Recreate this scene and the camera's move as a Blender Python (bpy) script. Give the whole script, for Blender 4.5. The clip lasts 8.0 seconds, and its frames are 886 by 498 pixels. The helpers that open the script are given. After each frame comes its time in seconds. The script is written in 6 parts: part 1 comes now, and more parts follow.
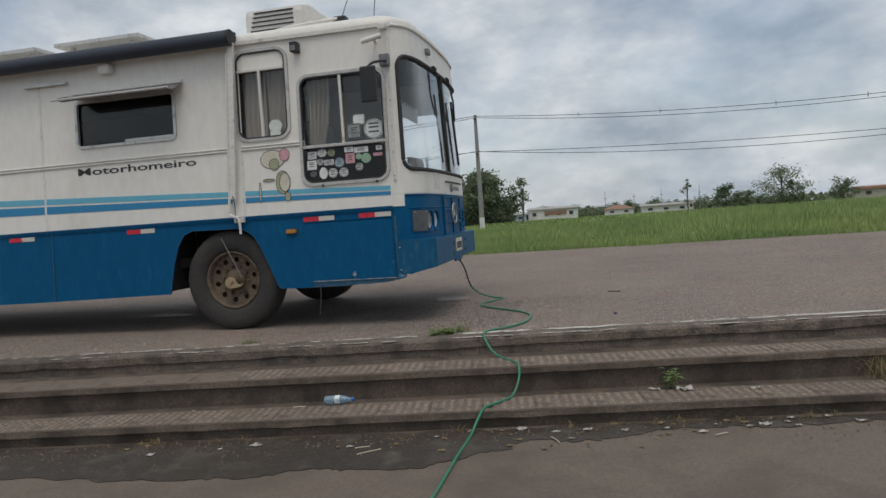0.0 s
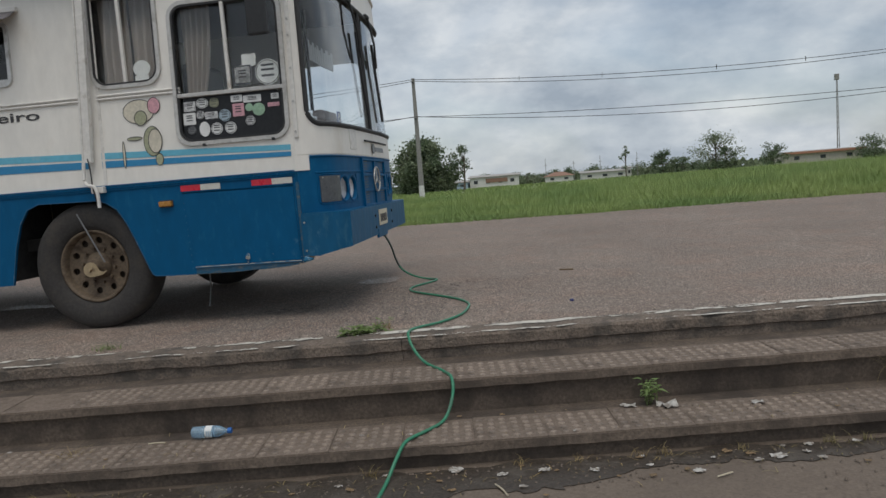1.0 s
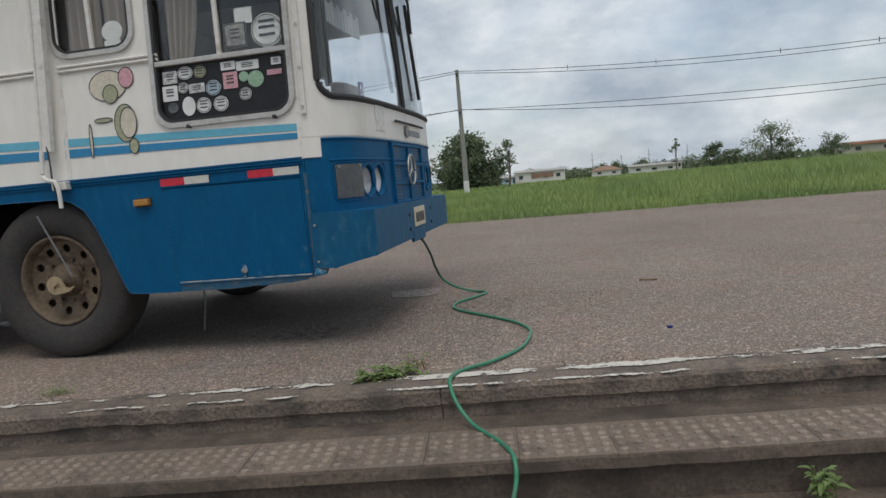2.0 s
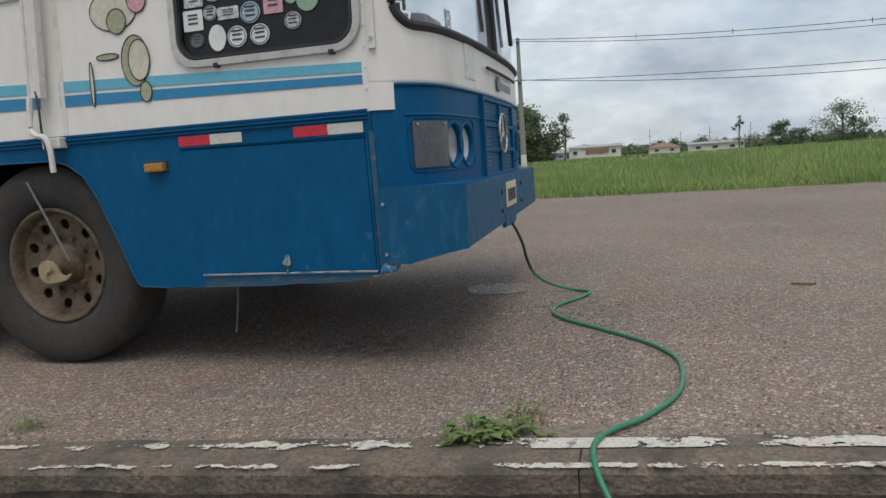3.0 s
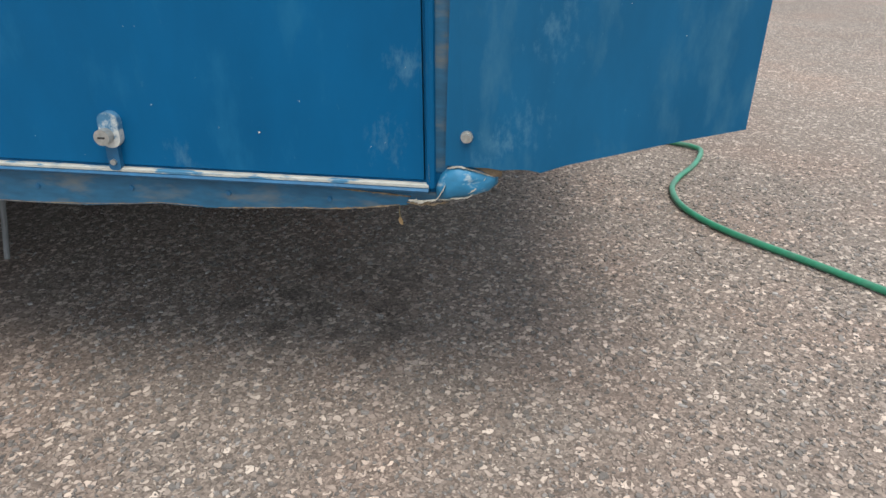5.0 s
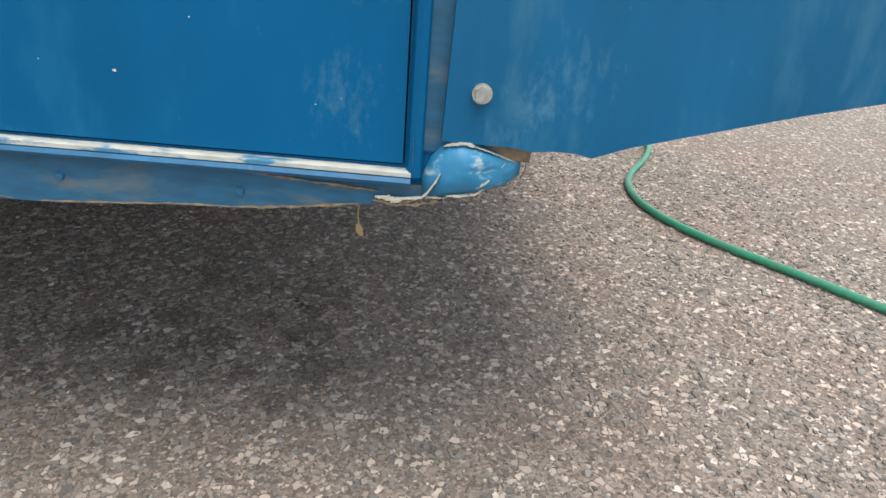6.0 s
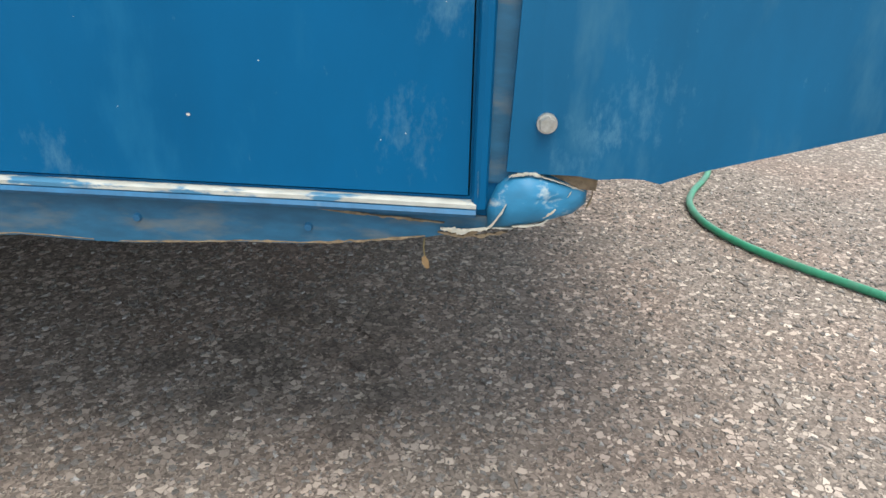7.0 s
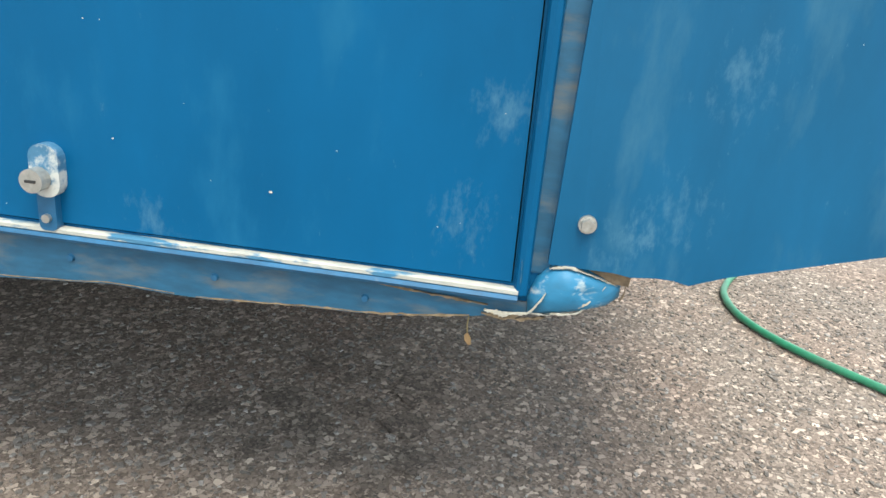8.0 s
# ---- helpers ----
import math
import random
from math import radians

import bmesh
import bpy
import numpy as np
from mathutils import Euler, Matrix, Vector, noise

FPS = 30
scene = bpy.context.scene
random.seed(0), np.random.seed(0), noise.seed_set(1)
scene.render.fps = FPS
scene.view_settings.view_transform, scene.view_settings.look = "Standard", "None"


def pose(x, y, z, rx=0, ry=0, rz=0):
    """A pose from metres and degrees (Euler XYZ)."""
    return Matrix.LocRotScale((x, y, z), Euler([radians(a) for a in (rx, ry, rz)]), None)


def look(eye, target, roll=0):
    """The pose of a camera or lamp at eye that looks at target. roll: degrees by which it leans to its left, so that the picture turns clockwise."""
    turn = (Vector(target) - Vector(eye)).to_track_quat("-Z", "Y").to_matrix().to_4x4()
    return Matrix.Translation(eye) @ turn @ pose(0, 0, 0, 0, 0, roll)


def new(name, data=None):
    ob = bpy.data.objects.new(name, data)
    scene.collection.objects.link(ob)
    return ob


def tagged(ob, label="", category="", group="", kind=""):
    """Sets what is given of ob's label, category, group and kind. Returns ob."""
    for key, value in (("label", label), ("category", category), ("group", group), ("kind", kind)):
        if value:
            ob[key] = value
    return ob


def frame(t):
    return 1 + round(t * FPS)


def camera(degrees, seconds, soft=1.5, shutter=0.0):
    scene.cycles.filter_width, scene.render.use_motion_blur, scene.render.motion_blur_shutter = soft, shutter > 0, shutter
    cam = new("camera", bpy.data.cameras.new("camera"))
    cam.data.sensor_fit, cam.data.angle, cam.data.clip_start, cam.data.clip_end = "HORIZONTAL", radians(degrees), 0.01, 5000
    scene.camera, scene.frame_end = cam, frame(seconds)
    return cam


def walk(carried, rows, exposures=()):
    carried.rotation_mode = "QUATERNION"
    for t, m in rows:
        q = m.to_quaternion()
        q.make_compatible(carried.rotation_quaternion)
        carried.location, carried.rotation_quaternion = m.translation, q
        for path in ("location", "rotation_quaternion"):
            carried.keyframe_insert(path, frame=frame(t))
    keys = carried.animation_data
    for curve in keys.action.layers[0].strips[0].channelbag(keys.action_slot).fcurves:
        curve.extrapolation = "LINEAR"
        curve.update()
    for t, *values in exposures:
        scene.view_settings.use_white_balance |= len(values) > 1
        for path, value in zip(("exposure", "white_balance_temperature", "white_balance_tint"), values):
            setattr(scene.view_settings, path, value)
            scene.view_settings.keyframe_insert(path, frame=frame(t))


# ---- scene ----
cam = camera(64.8, 8.0)
PATH = [
    (0, (3.567, -6.291, 0.978), (3.138, -4.34, 0.888), -4.0),
    (0.5, (3.598, -5.62, 0.983), (3.458, -3.627, 0.904), -5.2),
    (0.8, (3.521, -5.269, 0.955), (3.166, -3.303, 0.861), -6.3),
    (1, (3.487, -5.005, 0.95), (3.214, -3.033, 0.758), -4.5),
    (1.2, (3.495, -4.793, 0.922), (3.162, -2.831, 0.72), -5.0),
    (2.3, (3.185, -3.486, 0.911), (2.727, -1.548, 0.721), -5.2),
    (2.4, (3.157, -3.405, 0.916), (2.577, -1.501, 0.714), -6.8),
    (2.5, (3.099, -3.255, 0.938), (2.579, -1.334, 0.737), -5.3),
    (3, (2.786, -2.728, 0.897), (2.247, -0.818, 0.641), -3.9),
    (3.5, (2.49, -2.204, 0.892), (1.945, -0.313, 0.538), -7.7),
    (4, (2.219, -1.694, 0.852), (1.69, 0.175, 0.377), -4.1),
    (4.2, (2.119, -1.496, 0.834), (1.641, 0.382, 0.341), -3.2),
    (5.3, (1.782, -0.691, 0.732), (1.662, 1.069, -0.21), 1.4),
    (5.5, (1.761, -0.629, 0.703), (1.671, 1.149, -0.208), 1.4),
    (6, (1.726, -0.517, 0.638), (1.845, 1.273, -0.247), 6.0),
    (6.5, (1.71, -0.496, 0.637), (1.699, 1.238, -0.359), 0.7),
    (7, (1.716, -0.512, 0.642), (1.676, 1.305, -0.193), 2.5),
    (7.5, (1.716, -0.523, 0.663), (1.66, 1.331, -0.084), 2.1),
    (8, (1.706, -0.56, 0.677), (1.555, 1.316, 0.002), 5.8),
]
walk(cam, [(t, look(eye, target, roll)) for t, eye, target, roll in PATH],
     [(0, -0.10, 6720, 10), (0.5, -0.15, 6700, 10), (1.0, -0.07, 6700, 10), (2.5, 0.11, 6700, 10), (3.5, 0.35, 6680, 10), (4.2, 0.82, 6600, 9), (5.3, 1.22, 6650, 8), (6.0, 1.40, 6600, 7), (7.0, 1.52, 6620, 6), (8.0, 1.82, 6820, 4)])

# ---- world, sun, exposure ----
SUN = (0.12, -0.40, 1.0)


def nodes_of(tree):
    tree.nodes.clear()

    def add(kind, **values):
        n = tree.nodes.new(kind)
        for key, value in values.items():
            n.inputs[key.replace("_", " ")].default_value = value
        return n
    return add, tree.links.new


def ramp(add, link, source, stops):
    n = add("ShaderNodeValToRGB")
    while len(n.color_ramp.elements) < len(stops):
        n.color_ramp.elements.new(0.5)
    for e, (p, c) in zip(n.color_ramp.elements, stops):
        e.position, e.color = p, (*c, 1) if len(c) == 3 else (c[0], c[0], c[0], 1)
    link(source, n.inputs[0])
    return n.outputs[0]


def mix(add, link, fac, a, b, blend="MIX"):
    n = add("ShaderNodeMix")
    n.data_type, n.blend_type = "RGBA", blend
    for i, v in ((0, fac), (6, a), (7, b)):
        if isinstance(v, bpy.types.NodeSocket):
            link(v, n.inputs[i])
        else:
            n.inputs[i].default_value = v if i == 0 else (*v, 1)
    return n.outputs[2]


world = bpy.data.worlds.new("overcast_sky")
scene.world = world
world.use_nodes = True
add, link = nodes_of(world.node_tree)
sky = add("ShaderNodeTexSky")
sky.sky_type, sky.sun_disc = "NISHITA", False
sky.sun_elevation, sky.sun_rotation = radians(67), radians(164)
dim = mix(add, link, 1.0, sky.outputs[0], (0.10, 0.10, 0.10), "MULTIPLY")
place = add("ShaderNodeTexCoord")
stretch = add("ShaderNodeMapping")
stretch.inputs["Scale"].default_value = (1.0, 1.0, 2.0)
stretch.inputs["Location"].default_value = (0.35, 0.1, 0.2)
link(place.outputs["Generated"], stretch.inputs[0])
big = add("ShaderNodeTexNoise", Scale=2.3, Detail=7.0, Roughness=0.5, Distortion=0.3)
link(stretch.outputs[0], big.inputs[0])
small = add("ShaderNodeTexNoise", Scale=7.0, Detail=8.0, Roughness=0.56)
link(stretch.outputs[0], small.inputs[0])
shade = ramp(add, link, small.outputs[0], ((0.30, (0.255, 0.305, 0.37)), (0.45, (0.365, 0.415, 0.475)), (0.54, (0.435, 0.48, 0.53)), (0.66, (0.56, 0.595, 0.63))))
shade2 = ramp(add, link, big.outputs[0], ((0.30, (0.80,)), (0.5, (0.97,)), (0.7, (1.03,))))
cloud = mix(add, link, 1.0, shade, shade2, "MULTIPLY")
cover = ramp(add, link, big.outputs[0], ((0.36, (0.62,)), (0.52, (0.97,))))
air = mix(add, link, cover, dim, cloud)
back = add("ShaderNodeBackground", Strength=1.36)
link(air, back.inputs[0])
link(back.outputs[0], add("ShaderNodeOutputWorld").inputs[0])

sun = new("sun", bpy.data.lights.new("sun", "SUN"))
sun.data.energy, sun.data.angle, sun.data.color = 1.32, radians(36), (1.0, 0.96, 0.9)
sun.matrix_world = look((SUN[0] * 50, SUN[1] * 50, 50), (0, 0, 0))


# ---- materials ----
def surface(name, base, rough=0.5, metal=0.0, grain=40.0, vary=0.12, stain=None, stain_at=(0.55, 0.72), stain_scale=3.0, bump=0.0, bump_scale=None, coat=0.0, rand=0.0, stretched=None, gloss=0.5, scuffs=()):
    """A painted, cast or grown surface: base colour, fine grain, larger stains, relief."""
    m = bpy.data.materials.new(name)
    m.use_nodes = True
    add, link = nodes_of(m.node_tree)
    b = add("ShaderNodeBsdfPrincipled", Roughness=rough, Metallic=metal)
    b.inputs["Coat Weight"].default_value = coat
    b.inputs["Specular IOR Level"].default_value = gloss
    at = add("ShaderNodeTexCoord").outputs["Object"]
    if stretched:
        s = add("ShaderNodeMapping")
        s.inputs["Scale"].default_value = stretched
        link(at, s.inputs[0])
        at = s.outputs[0]
    fine = add("ShaderNodeTexNoise", Scale=grain, Detail=6.0, Roughness=0.6)
    wide = add("ShaderNodeTexNoise", Scale=stain_scale, Detail=7.0, Roughness=0.62)
    link(at, fine.inputs[0])
    link(at, wide.inputs[0])
    lo, hi = [tuple(min(1, c * f) for c in base) for f in (1 - vary, 1 + vary)]
    col = ramp(add, link, fine.outputs[0], ((0.3, lo), (0.7, hi)))
    if rand:
        r = add("ShaderNodeObjectInfo").outputs["Random"]
        col = mix(add, link, 1.0, col, ramp(add, link, r, ((0, (1 - rand,)), (1, (1 + rand,)))), "MULTIPLY")
    if stain:
        f = ramp(add, link, wide.outputs[0], ((stain_at[0], (0.0,)), (stain_at[1], (1.0,))))
        col = mix(add, link, f, col, stain)
    else:
        col = mix(add, link, 1.0, col, ramp(add, link, wide.outputs[0], ((0.3, (1 - vary * 0.8,)), (0.7, (1 + vary * 0.6,)))), "MULTIPLY")
    if scuffs:
        here = add("ShaderNodeTexCoord").outputs["Object"]
        squash = add("ShaderNodeMapping")
        squash.inputs["Scale"].default_value = (1.0, 1.0, 0.45)
        link(here, squash.inputs[0])
        dry = add("ShaderNodeTexNoise", Scale=95.0, Detail=9.0, Roughness=0.72)
        link(squash.outputs[0], dry.inputs[0])
        for x, y, z, reach in scuffs:
            d = add("ShaderNodeVectorMath")
            d.operation = "DISTANCE"
            link(here, d.inputs[0])
            d.inputs[1].default_value = (x, y, z)
            near = ramp(add, link, d.outputs["Value"], ((0.0, (0.30,)), (reach, (0.0,))))
            both = mix(add, link, 1.0, near, dry.outputs[0], "ADD")
            col = mix(add, link, ramp(add, link, both, ((0.66, (0.0,)), (0.90, (0.50,)))), col, (0.075, 0.185, 0.27))
    link(col, b.inputs["Base Color"])
    rr = ramp(add, link, wide.outputs[0], ((0.3, (max(0.02, rough - 0.08),)), (0.7, (min(1, rough + 0.1),))))
    link(rr, b.inputs["Roughness"])
    if bump:
        n = add("ShaderNodeBump", Strength=1.0, Distance=bump)
        h = fine
        if bump_scale:
            h = add("ShaderNodeTexNoise", Scale=bump_scale, Detail=5.0)
            link(at, h.inputs[0])
        link(h.outputs[0], n.inputs["Height"])
        link(n.outputs[0], b.inputs["Normal"])
    link(b.outputs[0], add("ShaderNodeOutputMaterial").inputs[0])
    return m


def asphalt_material(name="worn_asphalt", dark=1.0, wet=False):
    """Worn seal-coat road: pale and brown stone chips in dark binder, larger tone drift."""
    m = bpy.data.materials.new(name)
    m.use_nodes = True
    add, link = nodes_of(m.node_tree)
    b = add("ShaderNodeBsdfPrincipled", Roughness=0.85)
    at = add("ShaderNodeTexCoord").outputs["Object"]
    wob = add("ShaderNodeTexNoise", Scale=90.0, Detail=2.0)
    link(at, wob.inputs[0])
    warp = mix(add, link, 0.012, at, wob.outputs[1], "ADD")
    stones = add("ShaderNodeTexVoronoi", Scale=85.0, Randomness=1.0)
    edge = add("ShaderNodeTexVoronoi", Scale=85.0, Randomness=1.0)
    edge.feature = "DISTANCE_TO_EDGE"
    tiny = add("ShaderNodeTexVoronoi", Scale=230.0, Randomness=1.0)
    for n in (stones, edge, tiny):
        link(warp, n.inputs["Vector"])
    split = add("ShaderNodeSeparateColor")
    link(stones.outputs["Color"], split.inputs[0])
    tone = ramp(add, link, split.outputs[0], ((0.0, (0.19, 0.173, 0.16)), (0.35, (0.30, 0.276, 0.257)), (0.62, (0.40, 0.37, 0.347)), (0.86, (0.46, 0.425, 0.39)), (1.0, (0.58, 0.55, 0.515))))
    split2 = add("ShaderNodeSeparateColor")
    link(tiny.outputs["Color"], split2.inputs[0])
    sand = ramp(add, link, split2.outputs[1], ((0.0, (0.090, 0.080, 0.073)), (0.5, (0.168, 0.150, 0.137)), (1.0, (0.27, 0.245, 0.225))))
    rim = ramp(add, link, edge.outputs[0], ((0.04, (0.0,)), (0.08, (1.0,))))
    shown = ramp(add, link, split.outputs[1], ((0.70, (0.0,)), (0.73, (1.0,))))
    both = mix(add, link, 1.0, shown, rim, "MULTIPLY")
    mid = add("ShaderNodeTexVoronoi", Scale=150.0, Randomness=1.0)
    medge = add("ShaderNodeTexVoronoi", Scale=150.0, Randomness=1.0)
    medge.feature = "DISTANCE_TO_EDGE"
    for n in (mid, medge):
        link(warp, n.inputs["Vector"])
    split3 = add("ShaderNodeSeparateColor")
    link(mid.outputs["Color"], split3.inputs[0])
    tone2 = ramp(add, link, split3.outputs[0], ((0.0, (0.13, 0.118, 0.11)), (0.5, (0.28, 0.257, 0.235)), (1.0, (0.50, 0.47, 0.435))))
    m2 = mix(add, link, 1.0, ramp(add, link, split3.outputs[1], ((0.66, (0.0,)), (0.69, (1.0,)))), ramp(add, link, medge.outputs[0], ((0.05, (0.0,)), (0.12, (1.0,)))), "MULTIPLY")
    col = mix(add, link, m2, sand, tone2)
    col = mix(add, link, both, col, tone)
    both = mix(add, link, 0.6, both, m2, "ADD")
    wide = add("ShaderNodeTexNoise", Scale=0.55, Detail=7.0, Roughness=0.6)
    link(at, wide.inputs[0])
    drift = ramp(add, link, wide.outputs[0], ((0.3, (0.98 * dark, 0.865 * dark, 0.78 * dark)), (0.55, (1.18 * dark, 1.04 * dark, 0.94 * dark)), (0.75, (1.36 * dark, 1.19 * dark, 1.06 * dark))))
    col = mix(add, link, 1.0, col, drift, "MULTIPLY")
    earth = add("ShaderNodeTexNoise", Scale=1.7, Detail=8.0, Roughness=0.68)
    link(at, earth.inputs[0])
    red = ramp(add, link, earth.outputs[0], ((0.45, (1.0, 1.0, 1.0)), (0.62, (1.07, 0.99, 0.96)), (0.75, (1.11, 0.97, 0.92))))
    col = mix(add, link, 1.0, col, red, "MULTIPLY")
    link(col, b.inputs["Base Color"])
    if wet:
        pools = add("ShaderNodeTexNoise", Scale=38.0, Detail=4.0)
        link(at, pools.inputs[0])
        link(ramp(add, link, pools.outputs[0], ((0.40, (0.28,)), (0.50, (0.8,)))), b.inputs["Roughness"])
    lift = mix(add, link, 0.45, both, sand, "ADD")
    n = add("ShaderNodeBump", Strength=0.12 if wet else 1.0, Distance=0.005)
    link(lift, n.inputs["Height"])
    link(n.outputs[0], b.inputs["Normal"])
    link(b.outputs[0], add("ShaderNodeOutputMaterial").inputs[0])
    return m


def glass_material(name, tint, rough=0.02, ior=1.45):
    m = bpy.data.materials.new(name)
    m.use_nodes = True
    add, link = nodes_of(m.node_tree)
    b = add("ShaderNodeBsdfPrincipled", Roughness=rough, IOR=ior)
    b.inputs["Transmission Weight"].default_value = 1.0
    b.inputs["Base Color"].default_value = (*tint, 1)
    link(b.outputs[0], add("ShaderNodeOutputMaterial").inputs[0])
    return m


def leaf_material(name, base, vary=0.5):
    m = bpy.data.materials.new(name)
    m.use_nodes = True
    add, link = nodes_of(m.node_tree)
    b = add("ShaderNodeBsdfPrincipled", Roughness=0.6)
    r = add("ShaderNodeNewGeometry").outputs["Random Per Island"]
    lo, hi = tuple(c * (1 - vary) for c in base), tuple(c * (1 + vary) for c in base)
    col = ramp(add, link, r, ((0.0, lo), (0.6, base), (1.0, hi)))
    wide = add("ShaderNodeTexNoise", Scale=0.35, Detail=4.0)
    link(add("ShaderNodeTexCoord").outputs["Object"], wide.inputs[0])
    col = mix(add, link, 1.0, col, ramp(add, link, wide.outputs[0], ((0.35, (0.75, 0.85, 0.7)), (0.65, (1.25, 1.15, 1.0)))), "MULTIPLY")
    link(col, b.inputs["Base Color"])
    t = add("ShaderNodeBsdfTranslucent")
    link(col, t.inputs[0])
    s = add("ShaderNodeMixShader")
    s.inputs[0].default_value = 0.3
    link(b.outputs[0], s.inputs[1])
    link(t.outputs[0], s.inputs[2])
    link(s.outputs[0], add("ShaderNodeOutputMaterial").inputs[0])
    return m


ASPHALT = asphalt_material()
ASPHALT_WET = asphalt_material("wet_asphalt", 0.8, True)
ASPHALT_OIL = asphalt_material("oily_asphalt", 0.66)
BLUE = surface("blue_bus_paint", (0.0010, 0.086, 0.204), 0.5, grain=9, vary=0.10, stain=(0.010, 0.118, 0.238), stain_at=(0.55, 0.74), stain_scale=14, bump=0.0005, bump_scale=5, stretched=(1, 1, 0.4), gloss=0.12, scuffs=((1.675, 0, 0.505, 0.055), (1.405, 0, 0.465, 0.05), (1.70, 0, 0.60, 0.05)))
BLUE_WORN = surface("scuffed_blue_paint", (0.010, 0.095, 0.200), 0.5, grain=60, vary=0.2, stain=(0.14, 0.20, 0.26), stain_at=(0.60, 0.74), stain_scale=16, bump=0.001, bump_scale=20)
BUMPER_BLUE = surface("bumper_blue_paint", (0.005, 0.087, 0.186), 0.48, grain=12, vary=0.14, stain=(0.035, 0.130, 0.212), stain_at=(0.53, 0.74), stain_scale=18, stretched=(1, 1, 0.35), gloss=0.2, scuffs=((1.842, 0, 0.53, 0.06), (1.88, 0, 0.64, 0.06), (1.80, 0, 0.50, 0.045)))
WHITE = surface("aged_cream_paint", (0.78, 0.75, 0.69), 0.42, grain=14, vary=0.05, stain=(0.62, 0.56, 0.46), stain_at=(0.56, 0.82), stain_scale=1.6, stretched=(1, 1, 0.45))
WHITE_TRIM = surface("weathered_white_trim", (0.70, 0.675, 0.63), 0.45, grain=30, vary=0.1, stain=(0.42, 0.37, 0.31), stain_at=(0.60, 0.78), stain_scale=9)
CHIPPED = surface("chipped_white_blue_paint", (0.42, 0.41, 0.365), 0.5, grain=120, vary=0.2, stain=(0.05, 0.17, 0.28), stain_at=(0.50, 0.57), stain_scale=55, stretched=(0.35, 1, 1))
FILLER = surface("bare_filler", (0.44, 0.41, 0.345), 0.7, grain=150, vary=0.2, stain=(0.36, 0.30, 0.20), stain_at=(0.55, 0.68), stain_scale=90)
SANDY = surface("sandy_edge_dirt", (0.23, 0.165, 0.10), 0.85, grain=150, vary=0.35, stain=(0.13, 0.09, 0.055), stain_at=(0.52, 0.66), stain_scale=60)
SKIRT_WORN = surface("dirty_blue_skirt", (0.012, 0.088, 0.165), 0.52, grain=70, vary=0.22, stain=(0.13, 0.135, 0.125), stain_at=(0.50, 0.72), stain_scale=22, stretched=(0.5, 1, 1.6), bump=0.001, bump_scale=15)
# base paler than the body blue, standing in for sky reflected on the nose
NOSE = surface("sky_lit_flaking_nose", (0.016, 0.155, 0.285), 0.5, grain=60, vary=0.18, stain=(0.30, 0.37, 0.40), stain_at=(0.58, 0.68), stain_scale=60, stretched=(0.5, 1, 1.4), bump=0.0012, bump_scale=40)
LATCH = surface("latch_paint", (0.05, 0.16, 0.27), 0.5, grain=90, vary=0.2, stain=(0.48, 0.48, 0.45), stain_at=(0.46, 0.56), stain_scale=45)
DUST = surface("dry_pale_dirt", (0.25, 0.20, 0.15), 0.95, grain=160, vary=0.4, stain=(0.13, 0.115, 0.10), stain_at=(0.48, 0.62), stain_scale=40, bump=0.003)
RUST = surface("rusty_torn_metal", (0.20, 0.14, 0.085), 0.8, grain=120, vary=0.4, stain=(0.10, 0.055, 0.03), stain_scale=40, bump=0.002)
LIGHT_BLUE = surface("light_blue_stripe", (0.12, 0.42, 0.56), 0.45, grain=30, vary=0.08, stain=(0.30, 0.46, 0.52), stain_at=(0.60, 0.8), stain_scale=7)
MID_BLUE = surface("mid_blue_stripe", (0.02, 0.215, 0.42), 0.45, grain=30, vary=0.08, stain=(0.12, 0.30, 0.45), stain_at=(0.62, 0.8), stain_scale=7)
RED = surface("red_reflective_tape", (0.60, 0.02, 0.045), 0.3, grain=90, vary=0.12, stain=(0.40, 0.05, 0.06), stain_scale=20)
TAPE_WHITE = surface("white_reflective_tape", (0.62, 0.60, 0.54), 0.35, grain=90, vary=0.08, stain=(0.42, 0.40, 0.34), stain_scale=16)
AMBER = surface("amber_lens", (0.40, 0.19, 0.04), 0.25, grain=60, vary=0.15, stain=(0.30, 0.14, 0.03), stain_scale=20)
RUBBER = surface("black_rubber", (0.028, 0.028, 0.029), 0.62, grain=50, vary=0.2)
TYRE = surface("dusty_tyre_rubber", (0.037, 0.034, 0.032), 0.85, grain=45, vary=0.25, stain=(0.078, 0.067, 0.055), stain_at=(0.5, 0.8), stain_scale=5, bump=0.002)
RIM = surface("rusty_cream_rim", (0.128, 0.094, 0.062), 0.75, grain=35, vary=0.3, stain=(0.062, 0.040, 0.026), stain_at=(0.48, 0.62), stain_scale=9, bump=0.0015)
DRUM = surface("brown_brake_drum", (0.055, 0.040, 0.029), 0.85, grain=30, vary=0.3)
HUB = surface("tan_hub_paint", (0.34, 0.265, 0.16), 0.6, grain=40, vary=0.2, stain=(0.12, 0.075, 0.04), stain_at=(0.55, 0.7), stain_scale=18)
STEEL = surface("dull_steel", (0.50, 0.49, 0.46), 0.42, 0.85, grain=90, vary=0.2, stain=(0.30, 0.25, 0.20), stain_scale=40)
ALU = surface("aluminium_frame", (0.58, 0.57, 0.55), 0.4, 0.5, grain=40, vary=0.12, stain=(0.36, 0.34, 0.31), stain_at=(0.56, 0.75), stain_scale=12)
